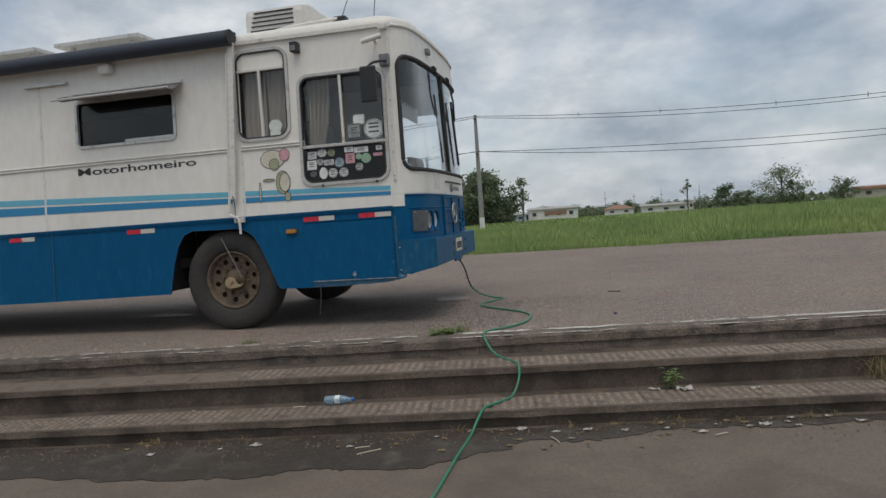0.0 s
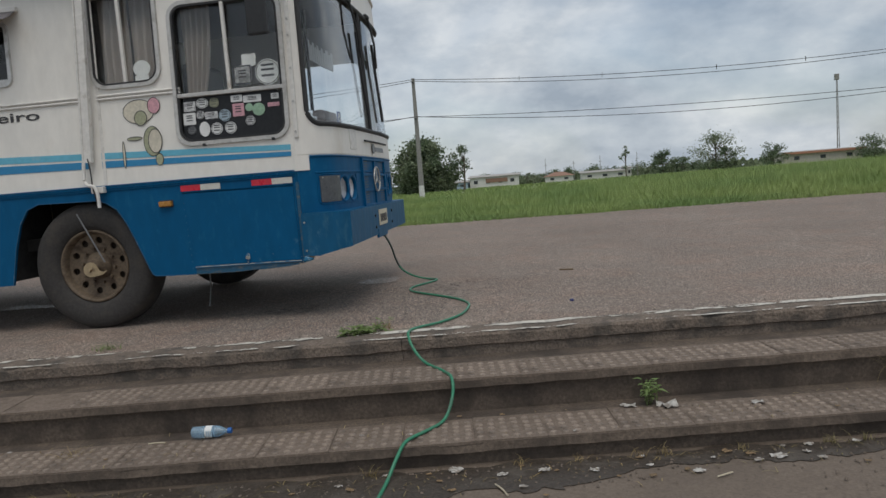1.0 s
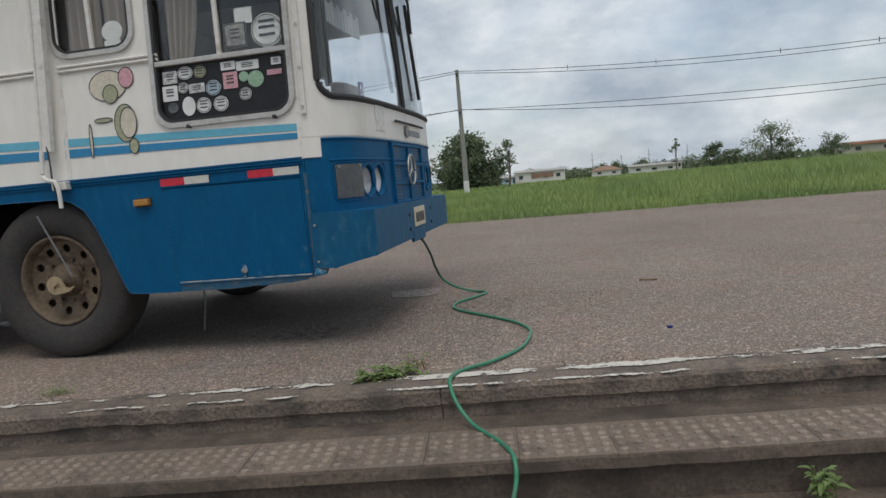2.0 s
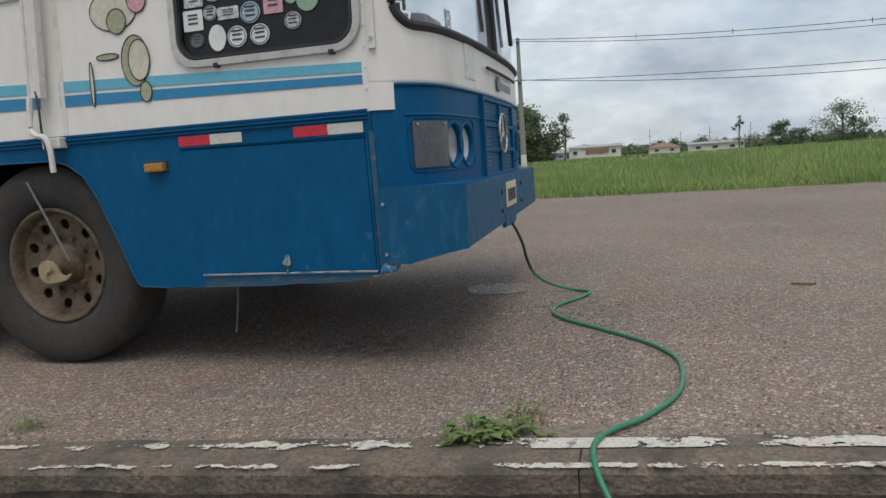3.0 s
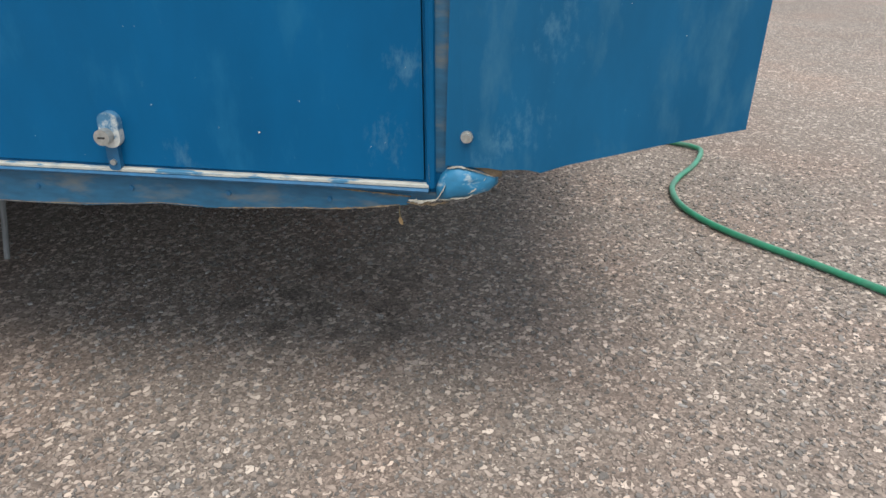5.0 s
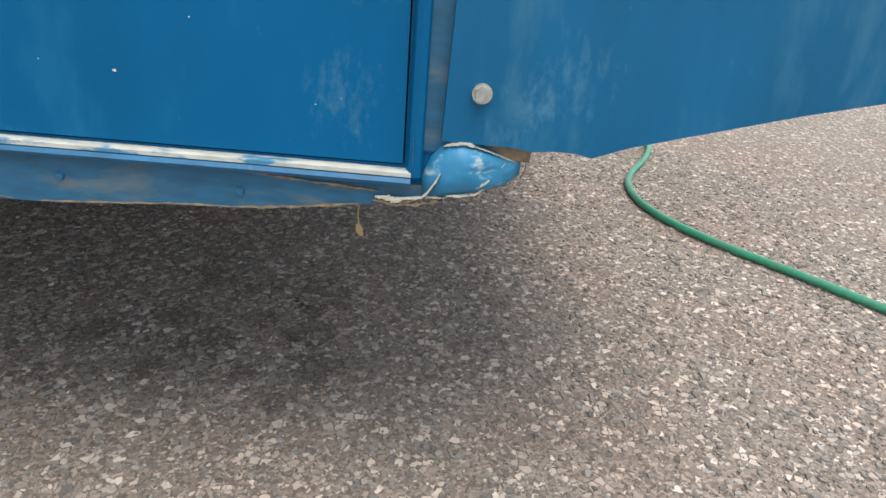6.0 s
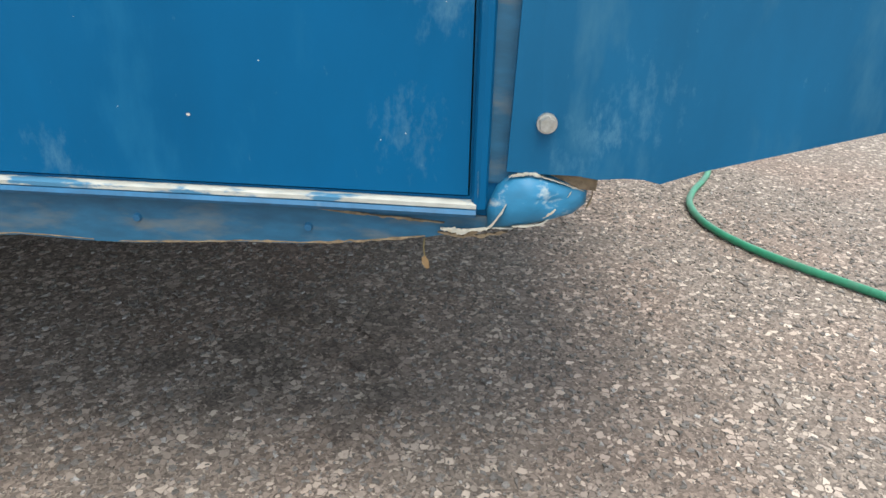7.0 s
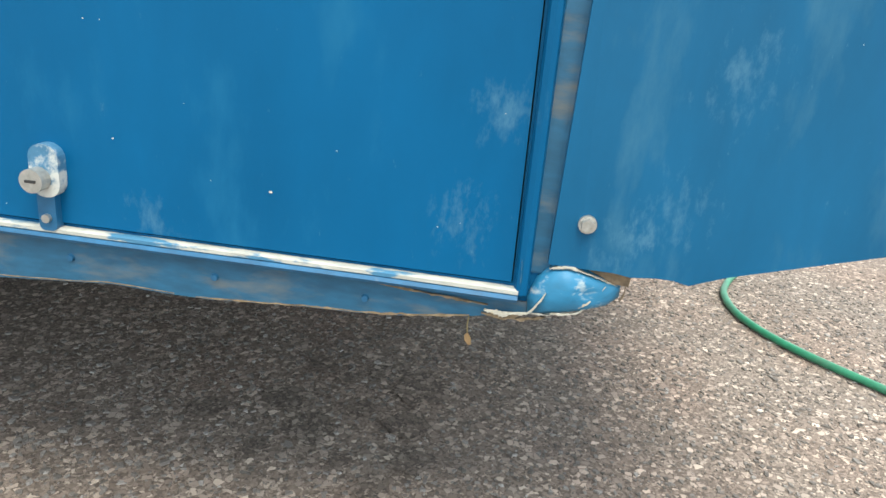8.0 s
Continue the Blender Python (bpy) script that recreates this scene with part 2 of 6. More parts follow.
FRAME = surface("dull_window_frame", (0.52, 0.505, 0.48), 0.42, 0.25, grain=40, vary=0.12, stain=(0.34, 0.32, 0.29), stain_at=(0.52, 0.72), stain_scale=12)
DARK = surface("dark_chassis", (0.035, 0.033, 0.031), 0.85, grain=20, vary=0.3)
BLACK = surface("black_plastic", (0.02, 0.02, 0.021), 0.5, grain=40, vary=0.2)
INSIDE = surface("interior_grey", (0.10, 0.095, 0.09), 0.8, grain=20, vary=0.2)
CURTAIN = surface("taupe_curtain_cloth", (0.33, 0.28, 0.245), 0.9, grain=120, vary=0.12)
AWNING = surface("navy_awning_vinyl", (0.030, 0.037, 0.055), 0.55, grain=40, vary=0.2)
CANOPY = surface("grey_canvas", (0.20, 0.185, 0.19), 0.85, grain=60, vary=0.2, stain=(0.30, 0.28, 0.27), stain_scale=5)
SOLAR = surface("solar_cell_blue", (0.02, 0.025, 0.05), 0.25, grain=20, vary=0.2)
GREY_COVER = surface("grey_lamp_cover", (0.17, 0.175, 0.18), 0.42, grain=35, vary=0.2, stain=(0.27, 0.27, 0.27), stain_scale=14)
LAMP_COVER = surface("smoked_lamp_cover", (0.085, 0.09, 0.095), 0.3, grain=35, vary=0.25, stain=(0.16, 0.16, 0.16), stain_scale=9)
PAPER = surface("white_paper", (0.74, 0.74, 0.72), 0.7, grain=25, vary=0.1)
PAPER_GREY = surface("printed_paper_grey", (0.42, 0.42, 0.42), 0.6, grain=90, vary=0.5, stain=(0.72, 0.72, 0.70), stain_at=(0.45, 0.6), stain_scale=40)
INK = surface("dark_print", (0.05, 0.05, 0.052), 0.6, grain=70, vary=0.3)
GREEN_STICK = surface("green_sticker", (0.30, 0.46, 0.32), 0.5, grain=60, vary=0.2)
PINK_STICK = surface("pink_sticker", (0.60, 0.32, 0.36), 0.5, grain=60, vary=0.25)
BLUE_STICK = surface("pale_blue_sticker", (0.42, 0.53, 0.60), 0.5, grain=60, vary=0.25)
OLIVE = surface("faded_olive_print", (0.37, 0.38, 0.25), 0.6, grain=50, vary=0.2)
TAN = surface("faded_tan_print", (0.62, 0.57, 0.46), 0.6, grain=50, vary=0.15)
HOSE = surface("green_pvc_hose", (0.026, 0.205, 0.112), 0.45, grain=60, vary=0.2, stain=(0.075, 0.165, 0.115), stain_at=(0.5, 0.7), stain_scale=14, coat=0.1)
HOSE_DARK = surface("dark_hose", (0.03, 0.055, 0.05), 0.5, grain=60, vary=0.2)
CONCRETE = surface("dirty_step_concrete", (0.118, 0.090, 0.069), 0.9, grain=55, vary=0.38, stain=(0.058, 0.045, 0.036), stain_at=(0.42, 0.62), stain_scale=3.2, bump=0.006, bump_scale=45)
TILE = surface("worn_tactile_tile", (0.168, 0.130, 0.102), 0.85, grain=60, vary=0.3, stain=(0.100, 0.074, 0.057), stain_at=(0.48, 0.70), stain_scale=5, bump=0.003, bump_scale=80, rand=0.10)
# paler than TILE: light caught on the worn dome rims is in this colour
DOME = surface("worn_lit_tile_dome", (0.235, 0.186, 0.148), 0.7, grain=70, vary=0.35, stain=(0.11, 0.087, 0.072), stain_at=(0.5, 0.64), stain_scale=9, rand=0.12)
KERB = surface("rough_kerb_concrete", (0.155, 0.122, 0.097), 0.92, grain=75, vary=0.45, stain=(0.085, 0.073, 0.062), stain_at=(0.46, 0.64), stain_scale=5, bump=0.012, bump_scale=50, rand=0.15)
PAINT = surface("flaking_white_paint", (0.58, 0.545, 0.485), 0.8, grain=70, vary=0.2, stain=(0.22, 0.20, 0.18), stain_at=(0.56, 0.66), stain_scale=22, bump=0.003)
PLAZA = surface("worn_plaza_floor", (0.150, 0.117, 0.091), 0.8, grain=70, vary=0.25, stain=(0.100, 0.078, 0.061), stain_at=(0.45, 0.7), stain_scale=1.2, bump=0.003, bump_scale=90)
WET = surface("wet_dirt", (0.052, 0.041, 0.032), 0.5, grain=60, vary=0.45, stain=(0.10, 0.085, 0.07), stain_at=(0.52, 0.7), stain_scale=5, bump=0.006, bump_scale=40)
SOIL = surface("field_soil", (0.17, 0.20, 0.085), 0.95, grain=3, vary=0.3, stain=(0.10, 0.15, 0.045), stain_at=(0.4, 0.6), stain_scale=0.15)
GRASS = leaf_material("green_grass", (0.240, 0.325, 0.125), 0.32)
GRASS_DRY = leaf_material("dry_grass", (0.32, 0.25, 0.14), 0.4)
WEED = leaf_material("weed_leaf", (0.19, 0.265, 0.105), 0.3)
# tree greens lightened and greyed to stand in for haze over distance
LEAF = leaf_material("hazed_tree_leaf", (0.150, 0.190, 0.128), 0.35)
LEAF_PALE = leaf_material("hazed_pale_leaf", (0.20, 0.24, 0.17), 0.35)
BARK = surface("grey_bark", (0.14, 0.115, 0.09), 0.95, grain=20, vary=0.35, bump=0.01)
POLE = surface("pole_concrete", (0.27, 0.26, 0.245), 0.9, grain=20, vary=0.15, stain=(0.18, 0.17, 0.155), stain_scale=1.5)
POLE_WHITE = surface("whitewash", (0.68, 0.67, 0.64), 0.9, grain=15, vary=0.12)
WIRE = surface("black_cable", (0.03, 0.03, 0.032), 0.6, grain=20, vary=0.1)
WALL_W = surface("white_house_wall", (0.70, 0.68, 0.64), 0.9, grain=2, vary=0.08, stain=(0.52, 0.48, 0.43), stain_scale=0.4)
ROOF_T = surface("clay_roof", (0.27, 0.16, 0.115), 0.9, grain=4, vary=0.25, stain=(0.20, 0.10, 0.07), stain_scale=0.6)
ROOF_G = surface("grey_sheet_roof", (0.36, 0.34, 0.32), 0.7, grain=4, vary=0.15)
WIN_D = surface("dark_window", (0.05, 0.055, 0.06), 0.25, grain=3, vary=0.2)
ORANGE = surface("orange_plastic", (0.55, 0.12, 0.03), 0.5, grain=20, vary=0.2)
YELLOW = surface("yellow_paint", (0.58, 0.38, 0.04), 0.5, grain=30, vary=0.2, stain=(0.35, 0.22, 0.05), stain_scale=8)
SILVER = surface("lamp_reflector", (0.72, 0.72, 0.72), 0.35, 0.5, grain=40, vary=0.1)
LENS = glass_material("lamp_lens", (0.95, 0.96, 0.97), 0.06, 1.08)
GLASS = glass_material("window_glass", (0.86, 0.89, 0.90))
TINTED = glass_material("tinted_glass", (0.30, 0.32, 0.33))
BOTTLE = glass_material("clear_blue_plastic", (0.55, 0.78, 0.95), 0.2)
BOTTLE.node_tree.nodes["Principled BSDF"].inputs["Transmission Weight"].default_value = 0.75


# ---- building helpers ----
def part(name, bm, material, parent=None, label="", smooth=False, fix=True):
    """One bmesh as one mesh object, under a thing or a part."""
    if fix:
        bmesh.ops.recalc_face_normals(bm, faces=bm.faces[:])
    me = bpy.data.meshes.new(name)
    bm.to_mesh(me)
    bm.free()
    me.materials.append(material)
    if smooth:
        me.polygons.foreach_set("use_smooth", [True] * len(me.polygons))
    ob = new(name, me)
    if parent:
        ob.parent = parent
    if label:
        ob["label"] = label
    return ob


def raw_part(name, verts, faces, material, parent=None, label=""):
    me = bpy.data.meshes.new(name)
    me.from_pydata(verts, [], faces)
    me.materials.append(material)
    ob = new(name, me)
    if parent:
        ob.parent = parent
    if label:
        ob["label"] = label
    return ob


def box(x0, x1, y0, y1, z0, z1, bevel=0.0, bm=None):
    bm = bm or bmesh.new()
    made = bmesh.ops.create_cube(bm, size=1.0, matrix=Matrix.Translation(((x0 + x1) / 2, (y0 + y1) / 2, (z0 + z1) / 2)) @ Matrix.Diagonal((abs(x1 - x0), abs(y1 - y0), abs(z1 - z0), 1)))
    if bevel:
        edges = list({e for v in made["verts"] for e in v.link_edges})
        bmesh.ops.bevel(bm, geom=edges, offset=bevel, segments=2, affect="EDGES", profile=0.6)
    return bm


def sweep(points, profile, closed=False, up=(0, 0, 1), bm=None):
    """A cross-section (u, v) carried along a line of points; v follows up."""
    bm = bm or bmesh.new()
    pts = [Vector(p) for p in points]
    n, rings = len(pts), []
    side = None
    for i, p in enumerate(pts):
        a = pts[(i - 1) % n] if closed or i else p
        b = pts[(i + 1) % n] if closed or i < n - 1 else p
        t = (b - a).normalized()
        ref = Vector(up)
        if abs(t.dot(ref)) > 0.97:
            ref = side.cross(t) if side else Vector((0, 1, 0))
        side = t.cross(ref).normalized()
        top = side.cross(t)
        rings.append([bm.verts.new(p + side * u + top * v) for u, v in profile])
    m = len(profile)
    for i in range(n if closed else n - 1):
        r, s = rings[i], rings[(i + 1) % n]
        for j in range(m):
            bm.faces.new((r[j], r[(j + 1) % m], s[(j + 1) % m], s[j]))
    if not closed:
        bm.faces.new(rings[0])
        bm.faces.new(rings[-1])
    return bm


def circle(r, n=10):
    return [(r * math.cos(2 * math.pi * i / n), r * math.sin(2 * math.pi * i / n)) for i in range(n)]


def tube(points, r, n=10, closed=False, bm=None):
    return sweep(points, circle(r, n), closed, bm=bm)


def rod(p, q, r, r2=None, n=12, bm=None):
    bm = bm or bmesh.new()
    p, q = Vector(p), Vector(q)
    d = q - p
    m = Matrix.Translation((p + q) / 2) @ d.to_track_quat("Z", "Y").to_matrix().to_4x4()
    bmesh.ops.create_cone(bm, cap_ends=True, segments=n, radius1=r, radius2=r if r2 is None else r2, depth=d.length, matrix=m)
    return bm


def lathe(profile, centre, n=48, bm=None):
    """Radius and depth pairs turned about the y axis through centre."""
    bm = bm or bmesh.new()
    rings = []
    for k in range(n):
        a = 2 * math.pi * k / n
        rings.append([bm.verts.new((centre[0] + r * math.cos(a), centre[1] + y, centre[2] + r * math.sin(a))) for r, y in profile])
    for k in range(n):
        r, s = rings[k], rings[(k + 1) % n]
        for j in range(len(profile) - 1):
            bm.faces.new((r[j], r[j + 1], s[j + 1], s[j]))
    bmesh.ops.remove_doubles(bm, verts=bm.verts[:], dist=1e-5)
    return bm


def rrect(x0, x1, z0, z1, r, n=6):
    out = []
    for cx, cz, a0 in ((x1 - r, z1 - r, 0), (x0 + r, z1 - r, 90), (x0 + r, z0 + r, 180), (x1 - r, z0 + r, 270)):
        out += [(cx + r * math.cos(radians(a0 + 90 * i / n)), cz + r * math.sin(radians(a0 + 90 * i / n))) for i in range(n + 1)]
    return out


def smooth_line(points, steps=8):
    """A smooth line through the points."""
    p = [Vector(q) for q in points]
    p = [p[0] * 2 - p[1]] + p + [p[-1] * 2 - p[-2]]
    out = []
    for i in range(1, len(p) - 2):
        a, b, c, d = p[i - 1:i + 3]
        for k in range(steps):
            t = k / steps
            out.append(0.5 * (2 * b + (c - a) * t + (2 * a - 5 * b + 4 * c - d) * t * t + (3 * b - a - 3 * c + d) * t ** 3))
    return out + [p[-2]]


def sheet(outline, holes, y_of, thick):
    """A plate in x and z with holes, bent in depth by y_of(x, z), with thickness."""
    bm = bmesh.new()
    edges = []
    for loop in (outline, *holes):
        vs = [bm.verts.new((x, 0, z)) for x, z in loop]
        edges += [bm.edges.new((vs[i], vs[(i + 1) % len(vs)])) for i in range(len(vs))]
    bmesh.ops.triangle_fill(bm, use_beauty=True, edges=edges, normal=(0, -1, 0))
    if thick:
        made = bmesh.ops.extrude_face_region(bm, geom=bm.faces[:])
        bmesh.ops.translate(bm, verts=[v for v in made["geom"] if isinstance(v, bmesh.types.BMVert)], vec=(0, thick, 0))
    for v in bm.verts:
        v.co.y += y_of(v.co.x, v.co.z)
    return bm


def thing(name, label, category, at=(0, 0, 0), group="", kind=""):
    ob = new(name)
    ob.empty_display_size = 0.1
    ob.location = at
    return tagged(ob, label, category, group, kind)


# ---- ground ----
SLOPE = 0.129                     # the steps run a little askew of the bus
EDGE0, EDGE1, EDGE2 = -0.80, -1.305, -1.747   # kerb, upper and lower tread edges at x = 2.9
Z1, Z2, Z3 = -0.14, -0.33, -0.45  # upper tread, lower tread, plaza


def along(x, edge, off=0.0):
    return edge + SLOPE * (x - 2.9) + off


def field_z(y):
    return -0.0105 * max(0.0, y - 30.0)


rnd = random.Random(4)
# road: from the kerb's back to the verge
bm = bmesh.new()
xs = [-400, -60, -20, -8] + [-4 + 0.5 * i for i in range(25)] + [10, 14, 20, 30, 60, 400]
rows = []
for x in xs:
    back = 10.95 + 0.25 * math.sin(x * 0.9) + 0.15 * math.sin(x * 2.3 + 1)
    rows.append([bm.verts.new((x, y, 0)) for y in (along(x, EDGE0, 0.21) if abs(x) < 60 else along(60 if x > 0 else -60, EDGE0, 0.21), 0.5, 2.5, 6.0, back)])
for a, b in zip(rows, rows[1:]):
    for j in range(4):
        bm.faces.new((a[j], b[j], b[j + 1], a[j + 1]))
tagged(part("road", bm, ASPHALT), "worn brown-grey asphalt road with pale stone chips", "road", kind="structure")

# field beyond the road, out to the horizon
bm = bmesh.new()
ys = [10.3, 11.4, 13, 20, 30, 40, 90, 200, 500, 1500, 4000]
fx = [-3500, -800, -200, -60, -20, 0, 20, 60, 200, 800, 3500]
grid = [[bm.verts.new((x, y, -0.012 if y < 11 else field_z(y) - 0.01)) for y in ys] for x in fx]
for a, b in zip(grid, grid[1:]):
    for j in range(len(ys) - 1):
        bm.faces.new((a[j], b[j], b[j + 1], a[j + 1]))
tagged(part("ground", bm, SOIL), "green grassy field stretching to the horizon", "ground", kind="structure")

# plaza at the foot of the steps, and ground behind the camera
bm = bmesh.new()
row_a = [bm.verts.new((x, -400, Z3)) for x in (-400, -20, 20, 400)]
row_b = [bm.verts.new((x, -8, Z3)) for x in (-400, -20, 20, 400)]
row_c = [bm.verts.new((x, along(max(-60, min(60, x)), EDGE2, 0.1), Z3)) for x in (-400, -20, 20, 400)]
for a, b in ((row_a, row_b), (row_b, row_c)):
    for j in range(3):
        bm.faces.new((a[j], a[j + 1], b[j + 1], b[j]))
tagged(part("pavement", bm, PLAZA), "worn brownish plaza floor with damp patches", "pavement", kind="structure")


def blot(name, outline, z, material, label, category, jag=0.03, seed=1, kind=""):
    """A thin sheet with a ragged outline that lies on the ground."""
    r = random.Random(seed)
    pts = []
    loop = smooth_line([(*p, 0) for p in outline + outline[:1]], 26)[:-1]
    for p in loop:
        w = Vector((p.x * 4.0, p.y * 4.0, seed))
        pts.append((p.x + jag * (1.6 * noise.noise(w) + 0.8 * noise.noise(w * 4.3)), p.y + jag * (1.6 * noise.noise(w + Vector((9, 9, 9))) + 0.8 * noise.noise(w * 4.3 + Vector((5, 5, 5))))))
    bm = bmesh.new()
    vs = [bm.verts.new((x, y, z)) for x, y in pts]
    e = [bm.edges.new((vs[i], vs[(i + 1) % len(vs)])) for i in range(len(vs))]
    bmesh.ops.triangle_fill(bm, use_beauty=True, edges=e, normal=(0, 0, 1))
    made = bmesh.ops.extrude_face_region(bm, geom=bm.faces[:])
    bmesh.ops.translate(bm, verts=[v for v in made["geom"] if isinstance(v, bmesh.types.BMVert)], vec=(0, 0, -0.003))
    return tagged(part(name, bm, material), label, category, kind=kind)


wet = [(-9.0, -3.5), (-3.0, -3.2), (-0.2, -2.75), (1.2, -2.72), (1.7, -2.55), (2.3, -2.52), (2.7, -2.33), (3.0, -2.06), (3.5, -1.98), (3.9, -1.78), (4.6, -1.72), (5.3, -1.58), (9.0, -1.1)]
wet += [(x, along(x, EDGE2, -0.012)) for x in (9.0, 5.0, 2.0, -3.0, -9.0)]
blot("wet_dirt", wet, Z3 + 0.005, WET, "dark wet dirt and mud along the lowest step", "dirt", 0.05, 3, "structure")

# ---- steps ----
steps = thing("steps", "three weathered concrete steps with tactile tiles, dirty and chipped", "steps", kind="structure")


def step_block(name, edge, back, z0, z1, material, chips, seed):
    """A long step with a worn, uneven front edge."""
    xs = [-60, -20, -8] + [-4 + 0.06 * i for i in range(220)] + [10, 20, 60]
    bm = bmesh.new()
    rows = []
    for x in xs:
        wear = chips * abs(noise.noise(Vector((x * 3.1, seed, 0)))) + 0.5 * chips * abs(noise.noise(Vector((x * 11, seed, 3))))
        dip = 0.6 * wear
        y = along(x, edge)
        rows.append([bm.verts.new(p) for p in ((x, y + 0.045, z0), (x, y + 0.036, z1 - 0.055 - dip), (x, y + 0.2 * wear, z1 - 0.042 - dip), (x, y + wear + 0.006, z1 - 0.004 - 0.3 * dip), (x, y + 0.05 + wear, z1), (x, along(x, back), z1), (x, along(x, back), z0))])
    for a, b in zip(rows, rows[1:]):
        for j in range(6):
            bm.faces.new((a[j], b[j], b[j + 1], a[j + 1]))
    return part(name, bm, material, steps)


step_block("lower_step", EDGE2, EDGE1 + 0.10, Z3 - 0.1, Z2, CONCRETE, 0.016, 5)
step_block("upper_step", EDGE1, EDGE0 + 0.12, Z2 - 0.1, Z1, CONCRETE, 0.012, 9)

# kerb stones along the road's edge, worn, with the last of their white paint
kerb = thing("kerb", "rough broken kerb with flaking white paint along the road", "kerb", kind="structure")
x = -9.0
k = 0
while x < 14:
    w = 2.9 + 0.5 * math.sin(k * 2.1)
    n = 56
    bm = bmesh.new()
    rows = []
    for i in range(n + 1):
        xx = x + 0.002 + (w - 0.004) * i / n
        wear = 0.035 * abs(noise.noise(Vector((xx * 3.0, 7, 1)))) + 0.02 * abs(noise.noise(Vector((xx * 9, 2, 1))))
        up = 0.006 * noise.noise(Vector((xx * 5, 4, 0)))
        y0, y1 = along(xx, EDGE0), along(xx, EDGE0, 0.23)
        crack = -0.072 + 0.016 * noise.noise(Vector((xx * 2.4, 1, 6))) + 0.008 * noise.noise(Vector((xx * 12, 1, 6)))
        rough = 0.012 * noise.noise(Vector((xx * 8, 5, 5)))
        rows.append([bm.verts.new(p) for p in ((xx, y0 + 0.020 + rough, Z1 - 0.06), (xx, y0 + 0.026 + 0.6 * rough, crack - 0.010), (xx, y0 + 0.005 + 0.3 * rough, crack), (xx, y0 + 0.35 * wear, -0.010 - 0.3 * wear), (xx, y0 + 0.010 + 0.6 * wear, 0.004 + up - 0.1 * wear), (xx, (y0 + y1) / 2, 0.012 + up), (xx, y1, 0.007 + up), (xx, y1, -0.15))])
    for a, b in zip(rows, rows[1:]):
        for j in range(7):
            bm.faces.new((a[j], b[j], b[j + 1], a[j + 1]))
    bm.faces.new(rows[0])
    bm.faces.new(rows[-1])
    part("kerb_stone", bm, KERB, kerb)
    x += w
    k += 1

# eroded white paint: a broken line at the back of the kerb, scraps at its front edge
bm = bmesh.new()
seen = {}
pr = random.Random(71)


def paint_cell(i, j, x0, off0, dx, dy):
    def vert(a, b):
        if (a, b, off0) not in seen:
            xx, off = x0 + a * dx + pr.uniform(-0.0016, 0.0016), off0 + b * dy + pr.uniform(-0.0016, 0.0016)
            lift = 0.0165 if off > 0.08 else 0.0085
            seen[(a, b, off0)] = bm.verts.new((xx, along(xx, EDGE0, off), lift + 0.006 * noise.noise(Vector((xx * 5, 4, 0)))))
        return seen[(a, b, off0)]
    bm.faces.new((vert(i, j), vert(i + 1, j), vert(i + 1, j + 1), vert(i, j + 1)))


for off0, rows_n, full in ((0.122, 18, 1.0), (0.004, 8, 0.7)):
    for i in range(2500):
        xx = -4 + 0.0042 * i
        solid = max(top * max(0.0, min(1.0, min(xx - lo, hi - xx) / 0.15)) for lo, hi, top in ((2.36, 3.75, 0.42), (4.1, 5.8, 0.42), (1.72, 2.05, 0.26), (-2.5, 2.1, 0.12)))
        if solid == 0.0 and full < 1:
            continue
        drift = 0.15 * noise.noise(Vector((xx * 7, 2, 1))) + 0.55 * noise.noise(Vector((xx * 2.1, 0, off0 * 9)))
        for j in range(rows_n):
            mid = 1 - abs(2 * (j + 0.5) / rows_n - 1)
            off = off0 + j * 0.0042
            v = drift + 0.55 * noise.noise(Vector((xx * 11, off * 22, 5))) + 0.35 * noise.noise(Vector((xx * 38, off * 60, 8))) + 0.25 * noise.noise(Vector((xx * 110, off * 130, 3)))
            if v + solid * full + 0.34 * mid ** 0.8 > (0.46 if full == 1.0 else 0.44):
                paint_cell(i, j, -4, off0, 0.0042, 0.0042)
tagged(part("paint_remains", bm, PAINT, kerb, "flaking white kerb paint", fix=False), kind="stuff")


# ---- the motorhome ----
bus = thing("motorhome", "old cream and blue bus motorhome with stripes, parked on the asphalt", "motorhome")


def side_y(z):
    return 0.045 * max(0.0, z - 1.11)


flat = lambda x, z: side_y(z)
W = 2.60
FRONT = smooth_line([(1.745, 0.0, 0), (1.80, 0.028, 0), (1.86, 0.075, 0), (1.92, 0.145, 0), (1.965, 0.24, 0), (1.99, 0.36, 0), (2.007, 0.52, 0), (2.02, 0.72, 0), (2.03, 0.95, 0), (2.034, 1.30, 0)], 6)
FRONT = FRONT + [Vector((p.x, W - p.y, 0)) for p in reversed(FRONT[:-1])]
ARC = [0.0]
for a, b in zip(FRONT, FRONT[1:]):
    ARC.append(ARC[-1] + (b - a).length)
LONG = ARC[-1]


